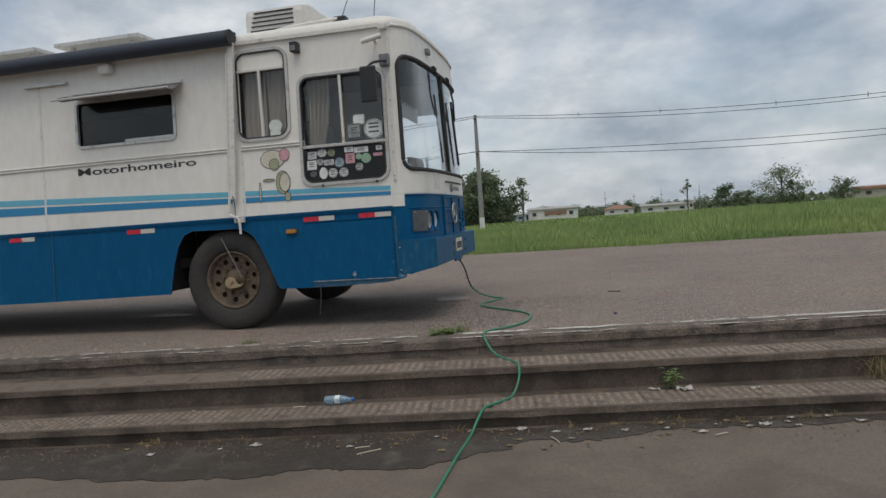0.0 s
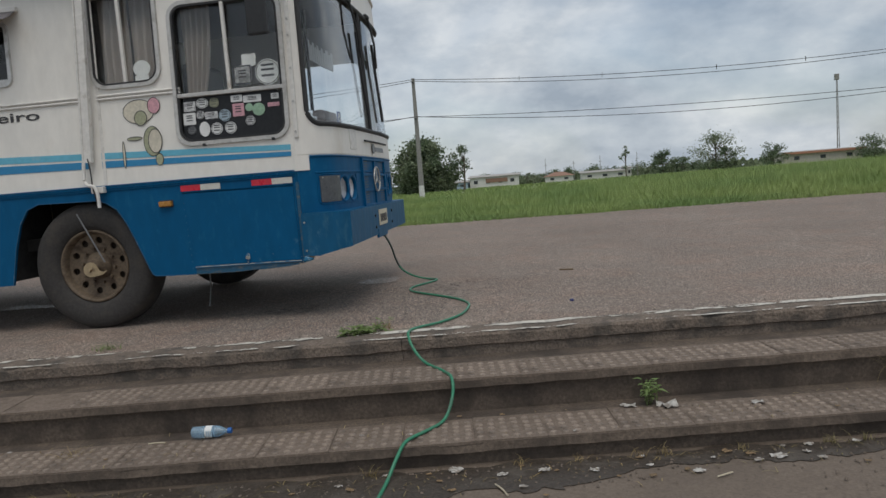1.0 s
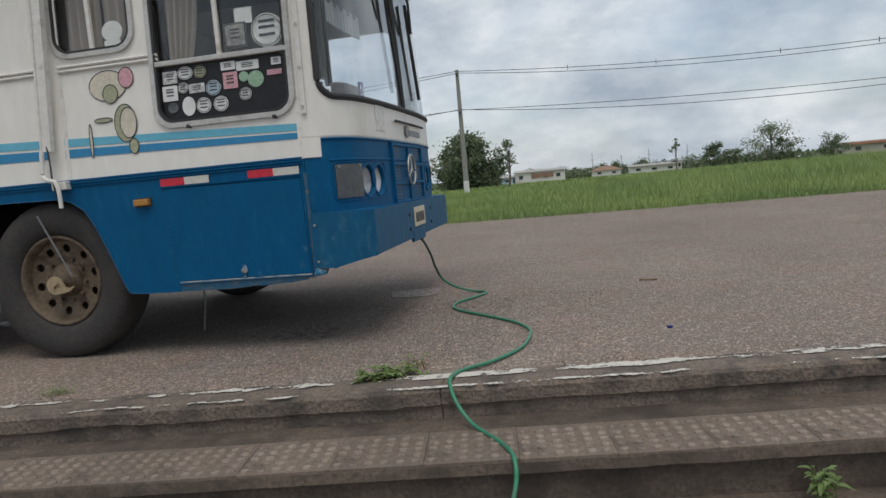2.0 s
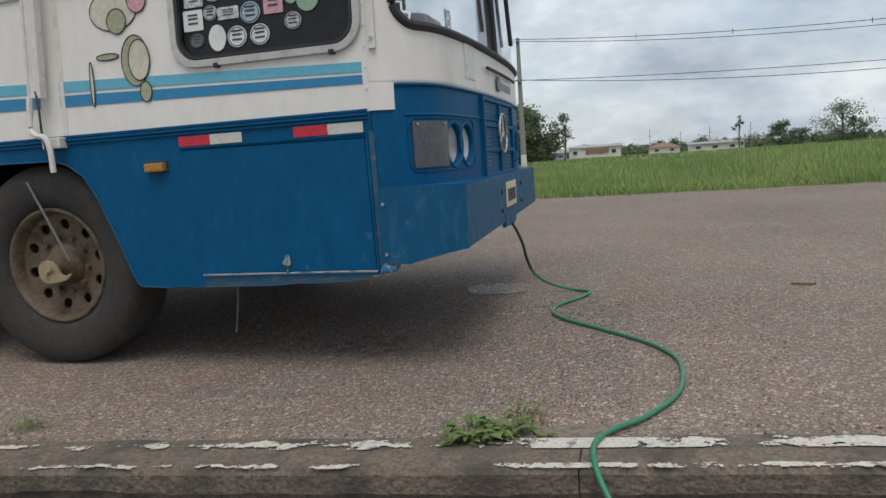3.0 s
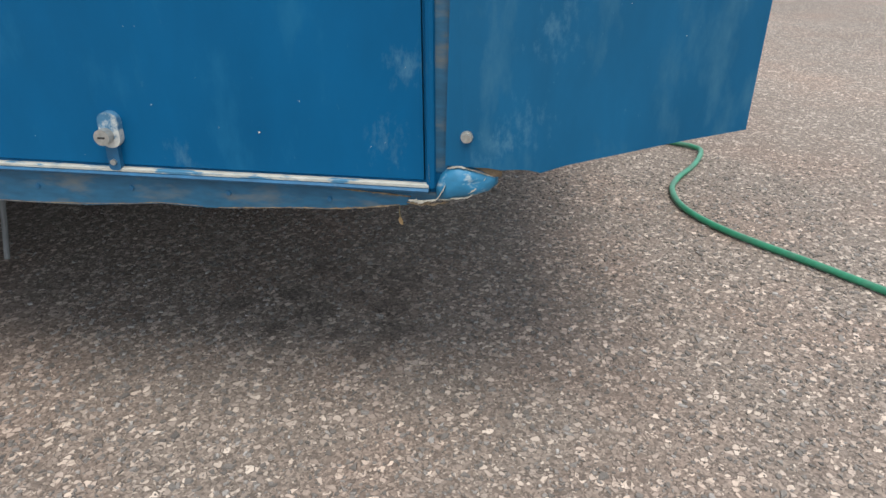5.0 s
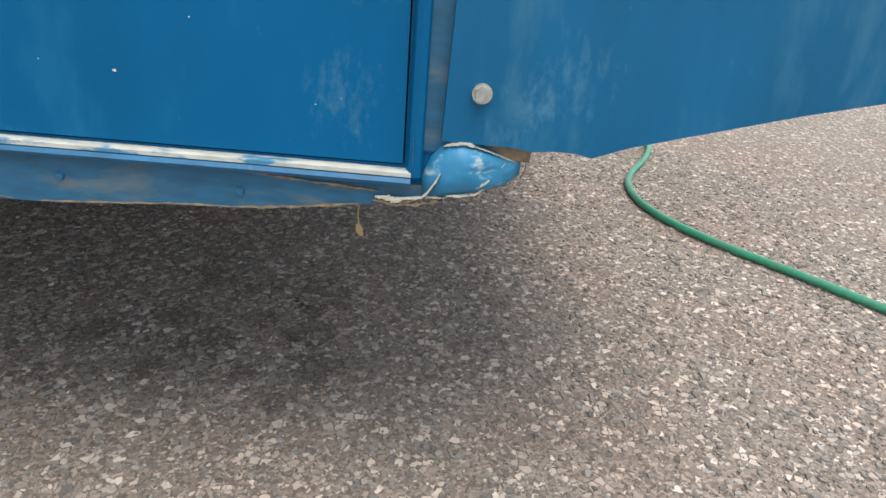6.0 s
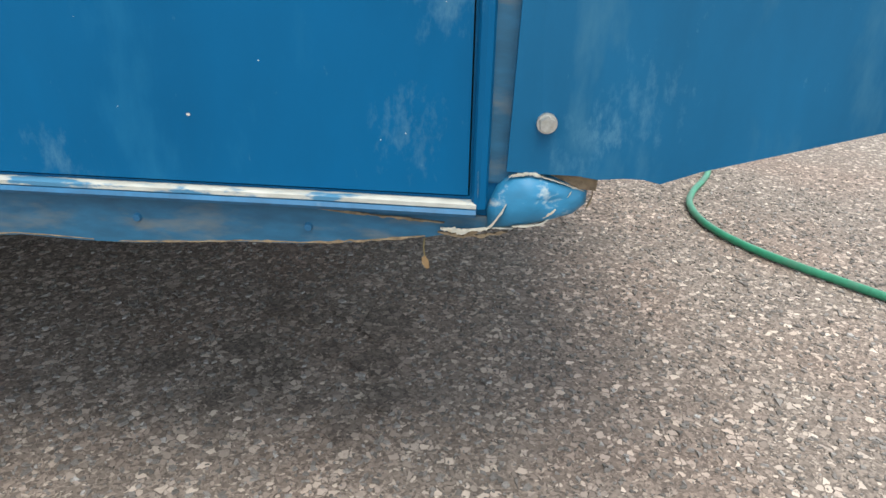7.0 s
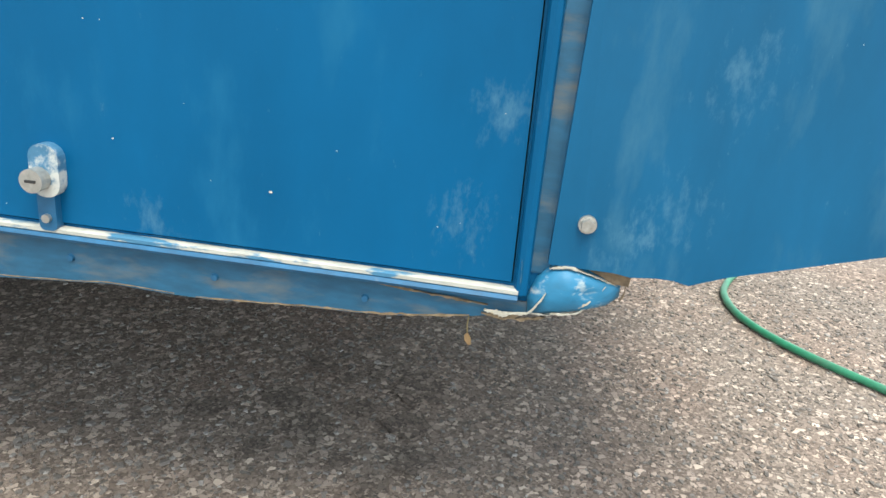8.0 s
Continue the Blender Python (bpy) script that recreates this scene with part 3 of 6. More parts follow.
def front_at(s, z, out=0.0):
    """The place on the rounded front at arc length s and height z."""
    s = max(0.0, min(LONG, s))
    x, y = float(np.interp(s, ARC, [p.x for p in FRONT])), float(np.interp(s, ARC, [p.y for p in FRONT]))
    e = 0.02
    x2, y2 = float(np.interp(min(LONG, s + e), ARC, [p.x for p in FRONT])), float(np.interp(min(LONG, s + e), ARC, [p.y for p in FRONT]))
    x1, y1 = float(np.interp(max(0, s - e), ARC, [p.x for p in FRONT])), float(np.interp(max(0, s - e), ARC, [p.y for p in FRONT]))
    d = math.hypot(x2 - x1, y2 - y1)
    nx, ny = (y2 - y1) / d, -(x2 - x1) / d
    share = (x - 1.745) / 0.289
    x -= share * (0.035 * max(0, z - 1.45) + 0.06 * max(0, z - 2.45) ** 2)
    t = side_y(z)
    y = t + y * (W - 2 * t) / W
    return Vector((x + nx * out, y + ny * out, z))


def front_grid(z0, z1, s0=0.0, s1=LONG, hole=None, step=0.022, out=0.0, thick=0.03):
    bm = bmesh.new()
    ns, nz = max(2, round((s1 - s0) / step)), max(1, round((z1 - z0) / step))
    layers = []
    for o in (out, out - thick):
        layers.append([[bm.verts.new(front_at(s0 + (s1 - s0) * i / ns, z0 + (z1 - z0) * j / nz, o)) for j in range(nz + 1)] for i in range(ns + 1)])
    keep = {(i, j) for i in range(ns) for j in range(nz) if not (hole and hole(s0 + (s1 - s0) * (i + 0.5) / ns, z0 + (z1 - z0) * (j + 0.5) / nz))}
    a, b = layers
    for i, j in keep:
        bm.faces.new((a[i][j], a[i + 1][j], a[i + 1][j + 1], a[i][j + 1]))
        bm.faces.new((b[i][j], b[i][j + 1], b[i + 1][j + 1], b[i + 1][j]))
        for di, dj, p, q in ((-1, 0, (i, j), (i, j + 1)), (1, 0, (i + 1, j), (i + 1, j + 1)), (0, -1, (i, j), (i + 1, j)), (0, 1, (i, j + 1), (i + 1, j + 1))):
            if (i + di, j + dj) not in keep:
                bm.faces.new((a[p[0]][p[1]], a[q[0]][q[1]], b[q[0]][q[1]], b[p[0]][p[1]]))
    loose = [v for v in bm.verts if not v.link_faces]
    bmesh.ops.delete(bm, geom=loose, context="VERTS")
    return bm


def in_rrect(s, z, x0, x1, z0, z1, r):
    dx, dz = max(x0 + r - s, 0, s - x1 + r), max(z0 + r - z, 0, z - z1 + r)
    return x0 < s < x1 and z0 < z < z1 and math.hypot(dx, dz) < r


# upper side panels with the window openings
BIG, MID, CAB = (-1.61, -0.478, 1.955, 2.42, 0.05), (0.210, 0.745, 1.862, 2.72, 0.11), (0.867, 1.710, 1.383, 2.412, 0.10)
TOP = 2.815
holes = [rrect(*BIG), rrect(*MID), rrect(*CAB)]
part("side_panel", sheet([(-7.6, 1.11), (1.745, 1.11), (1.745, TOP), (-7.6, TOP)], holes, flat, 0.03), WHITE, bus)
far = [rrect(1.05, 1.68, 1.45, 2.30, 0.08)]
part("side_panel", sheet([(-7.6, 0.42), (1.745, 0.42), (1.745, TOP), (-7.6, TOP)], far, lambda x, z: W - 0.03 - side_y(z), 0.03), WHITE, bus)
part("rear_panel", box(-7.62, -7.59, 0.03, W - 0.03, 0.45, TOP), WHITE, bus)

# blue skirt with the wheel arch and the locker opening
DOOR = [(0.848, 1.013), (0.879, 0.454), (1.7235, 0.453), (1.712, 1.004)]
skirt = [(-7.6, 0.37), (-2.3, 0.37), (-0.665, 0.392), (-0.60, 0.68), (-0.535, 0.87), (-0.46, 0.98), (-0.36, 1.017), (0.13, 1.010), (0.215, 0.985), (0.295, 0.93), (0.357, 0.83), (0.418, 0.69), (0.473, 0.55), (0.510, 0.455), (0.530, 0.415), (0.550, 0.401)]
skirt += [(0.70, 0.393), (0.86, 0.391), (1.02, 0.392), (1.18, 0.391), (1.25, 0.392), (1.305, 0.396), (1.36, 0.4005), (1.41, 0.3985), (1.455, 0.3985), (1.505, 0.402), (1.545, 0.4045), (1.59, 0.4055), (1.63, 0.409), (1.69, 0.417), (1.745, 0.428), (1.745, 1.11), (-7.6, 1.11)]
part("skirt_panel", sheet(skirt, [DOOR], lambda x, z: 0.0, 0.02), BLUE, bus, "blue painted skirt with scuffed lower edge")
bottom = [(0.885, 0.3915)] + [p for p in skirt if 0.90 < p[0] < 1.75 and p[1] < 0.44]
part("scuffed_strip", sheet(bottom + [(1.745, 0.4375), (1.56, 0.4415), (0.885, 0.4415)], [], lambda x, z: -0.0015, 0.0014), SKIRT_WORN, bus, "scuffed and dirty blue strip below the locker")
part("locker_back", box(0.82, 1.74, 0.03, 0.05, 0.44, 1.03), DARK, bus)
mid = [(x + (1.29 - x) * 0.0030, z + (0.73 - z) * 0.007) for x, z in DOOR]
locker = part("locker_door", sheet(mid, [], lambda x, z: -0.003, 0.02), BLUE, bus, "blue locker door with a small lock")
line = lambda dz: [(0.884, -0.004, 0.4465 + dz), (1.30, -0.004, 0.447 + dz), (1.60, -0.004, 0.447 + dz), (1.729, -0.004, 0.446 + dz)]
part("door_edge", sweep(line(0.0025), [(-0.004, -0.0022), (0.006, -0.0022), (0.006, 0.0010), (0.003, 0.0020), (-0.004, 0.0020)]), CHIPPED, locker, "chipped white edge strip")
part("door_edge", sweep(line(-0.0035), [(-0.004, -0.0030), (0.007, -0.0030), (0.009, 0.0), (0.007, 0.0030), (-0.004, 0.0030)]), BLUE_WORN, locker)
part("door_edge", tube([(1.7215, 0.0, 1.0), (1.7265, -0.004, 0.75), (1.7315, -0.004, 0.446)], 0.0062, 8), BLUE, locker)
part("gutter", tube([(0.85, 0.0, 1.0205), (1.716, 0.0, 1.0115)], 0.006, 6), BLUE, locker)
# lock: an oval plate bent over the door's edge, with a cylinder
lock = part("latch", sheet(rrect(1.299, 1.326, 0.481, 0.528, 0.0125), [], lambda x, z: -0.014, 0.012), LATCH, locker, "worn white locker latch")
part("latch_tongue", sheet(rrect(1.3015, 1.318, 0.449, 0.492, 0.005), [], lambda x, z: -0.011, 0.010), BLUE_WORN, locker)
part("lock_cylinder", rod((1.308, 0.0, 0.4975), (1.308, -0.026, 0.4975), 0.0105, n=18), STEEL, locker)
part("key_slot", box(1.3035, 1.3125, -0.0275, -0.0255, 0.4963, 0.4987), BLACK, locker)
part("screw", rod((1.310, -0.010, 0.461), (1.310, -0.015, 0.461), 0.004, n=8), STEEL, locker)
lip = [(x, -0.002, z) for x, z in skirt[2:17]]
part("arch_lip", sweep(lip, [(-0.003, -0.004), (0.003, -0.004), (0.003, 0.004), (-0.003, 0.004)], up=(0, 1, 0)), BLUE_WORN, bus, "pale worn wheel arch edge")
# rivets along the skirt
for x, z in [(1.4585 - 0.1365 * i, 0.4215 - 0.0045 * max(0, i - 1)) for i in range(5)] + [(1.5965, 0.421)] + [(0.862 - 0.002 * i, 0.44 + 0.05 * i) for i in range(11)]:
    part("rivet", rod((x, 0.0, z), (x, -0.004, z), 0.0042, 0.003, n=8), BLUE_WORN, bus)
# ridged rail, tapes, stripes, mouldings
for a, b, o in ((1.079, 1.091, 0.010), (1.094, 1.107, 0.016), (1.110, 1.122, 0.010)):
    part("rail", sweep([(-7.6, 0, (a + b) / 2), (1.735, 0, (a + b) / 2)], [(o, -0.005), (o, 0.005), (-0.01, 0.0062), (-0.01, -0.0062)]), BLUE, bus)


def plate(name, x0, x1, z0, z1, out, material, parent, label="", slope=0.0, thick=0.004):
    pts = [(x0, z0), (x1, z0 + slope), (x1, z1 + slope), (x0, z1)]
    return part(name, sheet(pts, [], lambda x, z: side_y(z) - out, thick), material, parent, label)


for x in (-2.53, -1.10, 0.832, 1.395):
    tape = plate("reflective_tape", x, x + 0.158, 1.028, 1.072, 0.005, RED, bus, "red and white reflective tape")
    plate("white_half", x + 0.158, x + 0.316, 1.028, 1.072, 0.005, TAPE_WHITE, tape)
part("tape_ledge", sweep([(0.83, 0, 1.022), (1.715, 0, 1.022)], [(0.009, -0.003), (0.009, 0.003), (-0.004, 0.003), (-0.004, -0.003)]), BLUE, bus)
def band(x0, x1, low, high, material, label):
    """A stripe that widens towards the rear; low and high are height at the front and rise per metre."""
    z = lambda x, c: c[0] + c[1] * min(4.5, 1.73 - x)
    pts = [(x0, z(x0, low)), (-2.77, z(-2.77, low)), (x1, z(x1, low)), (x1, z(x1, high)), (-2.77, z(-2.77, high)), (x0, z(x0, high))]
    if x0 > -2:
        pts = [pts[0], pts[2], pts[3], pts[5]]
    return part("stripe", sheet(pts, [], lambda x, z: side_y(z) - 0.0035, 0.003), material, bus, label)


for x0, x1 in ((-7.6, 0.10), (0.215, 1.722)):
    band(x0, x1, (1.270, 0.0335), (1.310, 0.0388), LIGHT_BLUE, "light blue stripe")
    band(x0, x1, (1.224, 0.0194), (1.258, 0.0315), MID_BLUE, "darker blue stripe")
for x0, x1 in ((-7.6, 0.12), (0.23, 0.895)):
    for dz in (-0.014, 0.012):
        part("moulding", sweep([(x0, side_y(1.785), 1.785 + dz), (x1, side_y(1.785), 1.785 + dz)], [(0.014, -0.008), (0.018, 0.0), (0.014, 0.008), (-0.005, 0.009), (-0.005, -0.009)]), WHITE_TRIM, bus)
for x in (-2.05, 0.23):
    part("seam_strip", sweep([(x, side_y(z), z) for z in (1.12, 1.6, 2.2, 2.72)], [(-0.012, -0.004), (0.012, -0.004), (0.012, 0.004), (-0.012, 0.004)], up=(0, 1, 0)), WHITE_TRIM, bus)
part("skirt_seam", rod((-1.99, -0.004, 1.1), (-2.03, -0.004, 0.38), 0.008, n=6), BLUE_WORN, bus)
part("pillar_strip", sweep([(1.772, side_y(z) + 0.006, z) for z in (1.36, 1.8, 2.2, 2.70)], [(-0.014, -0.012), (0.014, -0.012), (0.014, 0.006), (-0.014, 0.006)], up=(0, 1, 0)), WHITE_TRIM, bus)
for z in (1.40, 1.62, 1.86, 2.10, 2.22, 2.45):
    part("pillar_bolt", rod((1.772, side_y(z) - 0.004, z), (1.772, side_y(z) - 0.014, z), 0.008, n=8), STEEL, bus)
for z in [1.2 + 0.085 * i for i in range(18)]:
    part("rivet", rod((1.738, side_y(z), z), (1.738, side_y(z) - 0.004, z), 0.005, n=6), WHITE_TRIM, bus)
# side marker lamp
marker = part("side_marker", box(0.655, 0.755, -0.035, 0.0, 0.925, 0.965, 0.008), AMBER, bus, "amber side marker lamp")
part("marker_base", box(0.65, 0.76, -0.006, 0.0, 0.918, 0.972, 0.003), RUBBER, marker)
# lettering on the cream side
tc = bpy.data.curves.new("lettering", "FONT")
tc.body, tc.size, tc.extrude, tc.offset = "Motorhomeiro", 0.105, 0.001, 0.0012
tmp = new("lettering_curve", tc)
bpy.context.view_layer.update()
me = bpy.data.meshes.new_from_object(tmp.evaluated_get(bpy.context.evaluated_depsgraph_get()))
wide = max(v.co.x for v in me.vertices)
bpy.data.objects.remove(tmp)
me.transform(Matrix.Translation((-1.645, side_y(1.70) - 0.004, 1.668)) @ Matrix.Rotation(radians(90), 4, "X") @ Matrix.Diagonal((1.375 / wide, 1, 1, 1)))
me.materials.append(INK)
letters = new("lettering", me)
letters.parent = bus
letters["label"] = "dark lettering reading Motorhomeiro"


# windows
def frame_ring(name, dims, width, out, material, parent, grow=0.0):
    x0, x1, z0, z1, r = dims
    pts = [(x, side_y(z) - out, z) for x, z in rrect(x0 - grow, x1 + grow, z0 - grow, z1 + grow, r + grow, 8)]
    h = width / 2
    return part(name, sweep(pts, [(-h, -0.010), (h, -0.010), (h * 0.8, 0.012), (-h * 0.8, 0.012)], True, up=(0, -1, 0)), material, parent, smooth=False)


def pane(name, x0, x1, z0, z1, depth, material, parent, r=0.02, thick=0.005):
    ob = part(name, sheet(rrect(x0, x1, z0, z1, r), [], lambda x, z: side_y(z) + depth, thick), material, parent)
    ob.visible_shadow = False
    return ob


def curtain(x0, x1, z0, z1, depth, parent, waves, gather=0.0):
    bm = bmesh.new()
    n = 60
    rows = []
    for j in range(9):
        f = j / 8
        z = z0 + (z1 - z0) * f
        w = (x1 - x0) * (1 - gather * (1 - f) ** 2)
        rows.append([bm.verts.new((x0 + w * i / n, side_y(z) + depth + 0.022 * math.sin(i / n * waves * 6.28 + 0.4 * math.sin(5 * f)), z)) for i in range(n + 1)])
    for a, b in zip(rows, rows[1:]):
        for i in range(n):
            bm.faces.new((a[i], a[i + 1], b[i + 1], b[i]))
    return part("curtain", bm, CURTAIN, parent, "hanging taupe curtain", smooth=True)


w = thing("side_window", "", "")
w.parent = bus
frame_ring("frame", BIG, 0.035, 0.006, ALU, w)
pane("pane", -1.58, -0.51, 1.985, 2.39, 0.02, TINTED, w)
part("sill_track", box(-1.05, -0.50, 0.025, 0.040, 1.972, 1.998), ALU, w)
w = thing("side_window", "", "")
w.parent = bus
frame_ring("frame", MID, 0.034, 0.008, FRAME, w, 0.006)
frame_ring("seal", (0.226, 0.729, 1.878, 2.704, 0.094), 0.014, 0.006, RUBBER, w)
part("upper_panel", sheet(rrect(0.225, 0.73, 2.55, 2.70, 0.05), [], lambda x, z: side_y(z) + 0.0, 0.02), WHITE, w)
part("rail", box(0.215, 0.74, side_y(2.5) - 0.016, side_y(2.5) + 0.02, 2.522, 2.548, 0.004), WHITE_TRIM, w)
part("mullion", box(0.452, 0.477, 0.035, 0.06, 1.88, 2.53, 0.004), WHITE_TRIM, w)
pane("pane", 0.235, 0.464, 1.89, 2.525, 0.02, GLASS, w)
pane("pane", 0.466, 0.72, 1.89, 2.525, 0.02, GLASS, w)
curtain(0.23, 0.47, 1.86, 2.54, 0.11, w, 4)
curtain(0.49, 0.76, 1.86, 2.54, 0.11, w, 4)
w = thing("cab_window", "", "")
w.parent = bus
frame_ring("frame", CAB, 0.036, 0.008, FRAME, w, 0.007)
frame_ring("seal", (0.884, 1.693, 1.400, 2.395, 0.09), 0.016, 0.006, RUBBER, w)
part("rail", box(0.88, 1.718, side_y(1.7) - 0.018, side_y(1.7) + 0.02, 1.722, 1.752, 0.005), FRAME, w)
part("mullion", box(1.273, 1.298, 0.03, 0.055, 1.75, 2.392, 0.004), WHITE_TRIM, w)
pane("pane", 0.892, 1.285, 1.75, 2.387, 0.022, GLASS, w)
pane("pane", 1.286, 1.685, 1.75, 2.387, 0.018, GLASS, w)
lower = part("dark_panel", sheet(rrect(0.895, 1.685, 1.405, 1.727, 0.07), [], lambda x, z: side_y(z) + 0.012, 0.008), surface("smoked_panel", (0.022, 0.023, 0.025), 0.35, grain=30, vary=0.2, gloss=0.25), w, "dark glass panel covered in round stickers")
curtain(0.90, 1.13, 1.74, 2.42, 0.12, w, 5, 0.35)
# knobs under the cab window
for x in (1.06, 1.60):
    part("knob", box(x - 0.012, x + 0.012, -0.012, 0.02, 1.352, 1.372, 0.003), RUBBER, w)


def sticker(x, z, rx, rz, material, parent, round_=True, depth=0.006, ink=True):
    loop = [(x + rx * math.cos(a), z + rz * math.sin(a)) for a in [2 * math.pi * i / 20 for i in range(20)]] if round_ else rrect(x - rx, x + rx, z - rz, z + rz, 0.004, 2)
    ob = part("sticker", sheet(loop, [], lambda x, z: side_y(z) + depth, 0.003), material, parent)
    if ink:
        for dz in (-0.35, 0.1, 0.45):
            hw = rx * (0.5 if dz else 0.3)
            part("print", sheet([(x - hw, z + dz * rz), (x + hw, z + dz * rz), (x + hw, z + (dz + 0.16) * rz), (x - hw, z + (dz + 0.16) * rz)], [], lambda x, z: side_y(z) + depth - 0.002, 0.0015), INK, ob)
    return ob


STICKERS = ((0.959, 1.656, 0.046, 0.036, PAPER_GREY, 0), (0.951, 1.564, 0.048, 0.044, PAPER, 0), (0.963, 1.478, 0.034, 0.031, GREY_COVER, 1), (1.064, 1.479, 0.042, 0.056, PAPER, 2), (1.16, 1.475, 0.046, 0.045, PAPER, 1), (1.269, 1.473, 0.046, 0.044, PAPER, 1),
            (1.059, 1.672, 0.048, 0.038, PAPER, 1), (1.153, 1.668, 0.039, 0.036, OLIVE, 1), (1.037, 1.588, 0.034, 0.032, PAPER_GREY, 1), (1.125, 1.578, 0.05, 0.026, PAPER_GREY, 0), (1.23, 1.568, 0.047, 0.045, BLUE_STICK, 1), (1.332, 1.682, 0.045, 0.024, PAPER, 0), (1.34, 1.598, 0.045, 0.047, PINK_STICK, 0),
            (1.453, 1.672, 0.070, 0.026, PAPER, 0), (1.425, 1.61, 0.030, 0.029, GREEN_STICK, 2), (1.498, 1.589, 0.049, 0.047, GREEN_STICK, 2), (1.427, 1.512, 0.038, 0.036, PAPER_GREY, 1), (1.630, 1.676, 0.030, 0.021, PAPER, 0), (1.615, 1.615, 0.045, 0.015, PINK_STICK, 3))
for x, z, rx, rz, m, shape in STICKERS:
    ob = sticker(x, z, rx, rz, m, lower, shape in (1, 2), ink=shape in (0, 1))
    if shape == 1:
        part("rim_print", tube([(x + rx * 0.86 * math.cos(a), side_y(z + rz * 0.86 * math.sin(a)) + 0.005, z + rz * 0.86 * math.sin(a)) for a in [2 * math.pi * i / 20 for i in range(20)]], 0.0018, 4, True), INK, ob)
sticker(1.388, 1.851, 0.069, 0.072, INK, w, False, 0.027, False)
sticker(1.388, 1.853, 0.058, 0.058, PAPER_GREY, w, False, 0.023)
ob = sticker(1.585, 1.858, 0.098, 0.096, PAPER, w, True, 0.026)
part("rim_print", tube([(1.585 + 0.088 * math.cos(a), side_y(1.858) + 0.022, 1.858 + 0.086 * math.sin(a)) for a in [2 * math.pi * i / 28 for i in range(28)]], 0.0025, 4, True), INK, ob)
sticker(1.43, 1.965, 0.055, 0.045, PAPER, w, False, 0.06, False)
sticker(0.574, 1.986, 0.070, 0.062, PAPER, bus, True, 0.06, False)
sticker(0.570, 1.915, 0.055, 0.020, PAPER, bus, False, 0.06, False)
# faded decal on the cream side, as plain ovals
for x, z, rx, rz, m, o in ((0.55, 1.655, 0.125, 0.09, TAN, 0.0035), (0.678, 1.69, 0.05, 0.06, PINK_STICK, 0.006), (0.565, 1.605, 0.05, 0.055, OLIVE, 0.006), (0.645, 1.425, 0.072, 0.112, OLIVE, 0.0045), (0.667, 1.425, 0.055, 0.09, TAN, 0.007), (0.690, 1.285, 0.03, 0.045, OLIVE, 0.006), (0.50, 1.455, 0.06, 0.014, OLIVE, 0.0045), (0.405, 1.34, 0.010, 0.10, TAN, 0.006)):
    part("faded_decal", sheet([(x + rx * math.cos(2 * math.pi * i / 24), z + rz * math.sin(2 * math.pi * i / 24)) for i in range(24)], [], lambda x, z, o=o: side_y(z) - o, 0.002), m, bus, "faded oval decal")
    part("decal_outline", tube([(x + rx * math.cos(2 * math.pi * i / 24), side_y(z + rz * math.sin(2 * math.pi * i / 24)) - o, z + rz * math.sin(2 * math.pi * i / 24)) for i in range(24)], 0.0028, 5, True), INK, bus)

# front: blue face, cream brow, windscreen
S_A = 0.118
lamp_spots = [0.505, 0.685, LONG - 0.505, LONG - 0.685]
part("front_panel", front_grid(0.78, 1.215, 0.004, LONG, lambda s, z: any(math.hypot(s - q, z - 0.96) < 0.094 for q in lamp_spots), 0.01, -0.004), BLUE, bus, smooth=True)
part("front_crease", tube([front_at(0.15 + (LONG - 0.30) * i / 60, 1.09, -0.005) for i in range(61)], 0.008, 8), BLUE, bus)
part("front_lip", tube([front_at(0.11 + (LONG - 0.22) * i / 60, 1.214, 0.0) for i in range(61)], 0.007, 8), BLUE, bus)
WS = (S_A, LONG - S_A, 1.455, 2.525, 0.11)
hole = lambda s, z: in_rrect(s, z, *WS)
part("front_panel", front_grid(1.215, 2.815, 0, LONG, hole), WHITE, bus, smooth=True)
part("corner_panel", front_grid(1.112, 1.222, 0.0, 0.105, None, 0.02, 0.004, 0.02), WHITE, bus)
screen = part("windscreen", front_grid(1.44, 2.54, S_A - 0.02, LONG - S_A + 0.02, lambda s, z: not in_rrect(s, z, S_A - 0.01, LONG - S_A + 0.01, 1.445, 2.535, 0.12), 0.04, -0.010, 0.006), GLASS, bus, "wide curved windscreen", smooth=True)
screen.visible_shadow = False
pts = []
full = rrect(*WS, 10)
for (s0, z0), (s1, z1) in zip(full, full[1:] + full[:1]):
    n = max(1, int(math.hypot(s1 - s0, z1 - z0) / 0.05))
    pts += [front_at(s0 + (s1 - s0) * i / n, z0 + (z1 - z0) * i / n, 0.0) for i in range(n)]
part("gasket", tube(pts, 0.020, 8, True), RUBBER, screen)
part("centre_post", tube([front_at(LONG / 2, 1.45 + 1.07 * i / 8, 0.0) for i in range(9)], 0.018, 8), RUBBER, screen)
for s0, lean in ((LONG / 2 - 0.36, 0.16), (LONG / 2 + 0.34, 0.10)):
    arm = part("wiper_arm", tube([front_at(s0, 2.53, 0.03), front_at(s0 + lean * 0.5, 2.30, 0.055), front_at(s0 + lean, 2.08, 0.04)], 0.011, 6), RUBBER, screen, "black windscreen wiper")
    part("blade", tube([front_at(s0 + lean - 0.02, 2.30, 0.022), front_at(s0 + lean, 2.05, 0.022), front_at(s0 + lean + 0.10, 1.58, 0.022)], 0.014, 6), RUBBER, arm)
    part("motor_cover", tube([front_at(s0 - 0.05, 2.545, 0.02), front_at(s0 + 0.05, 2.545, 0.02)], 0.02, 8), RUBBER, arm)
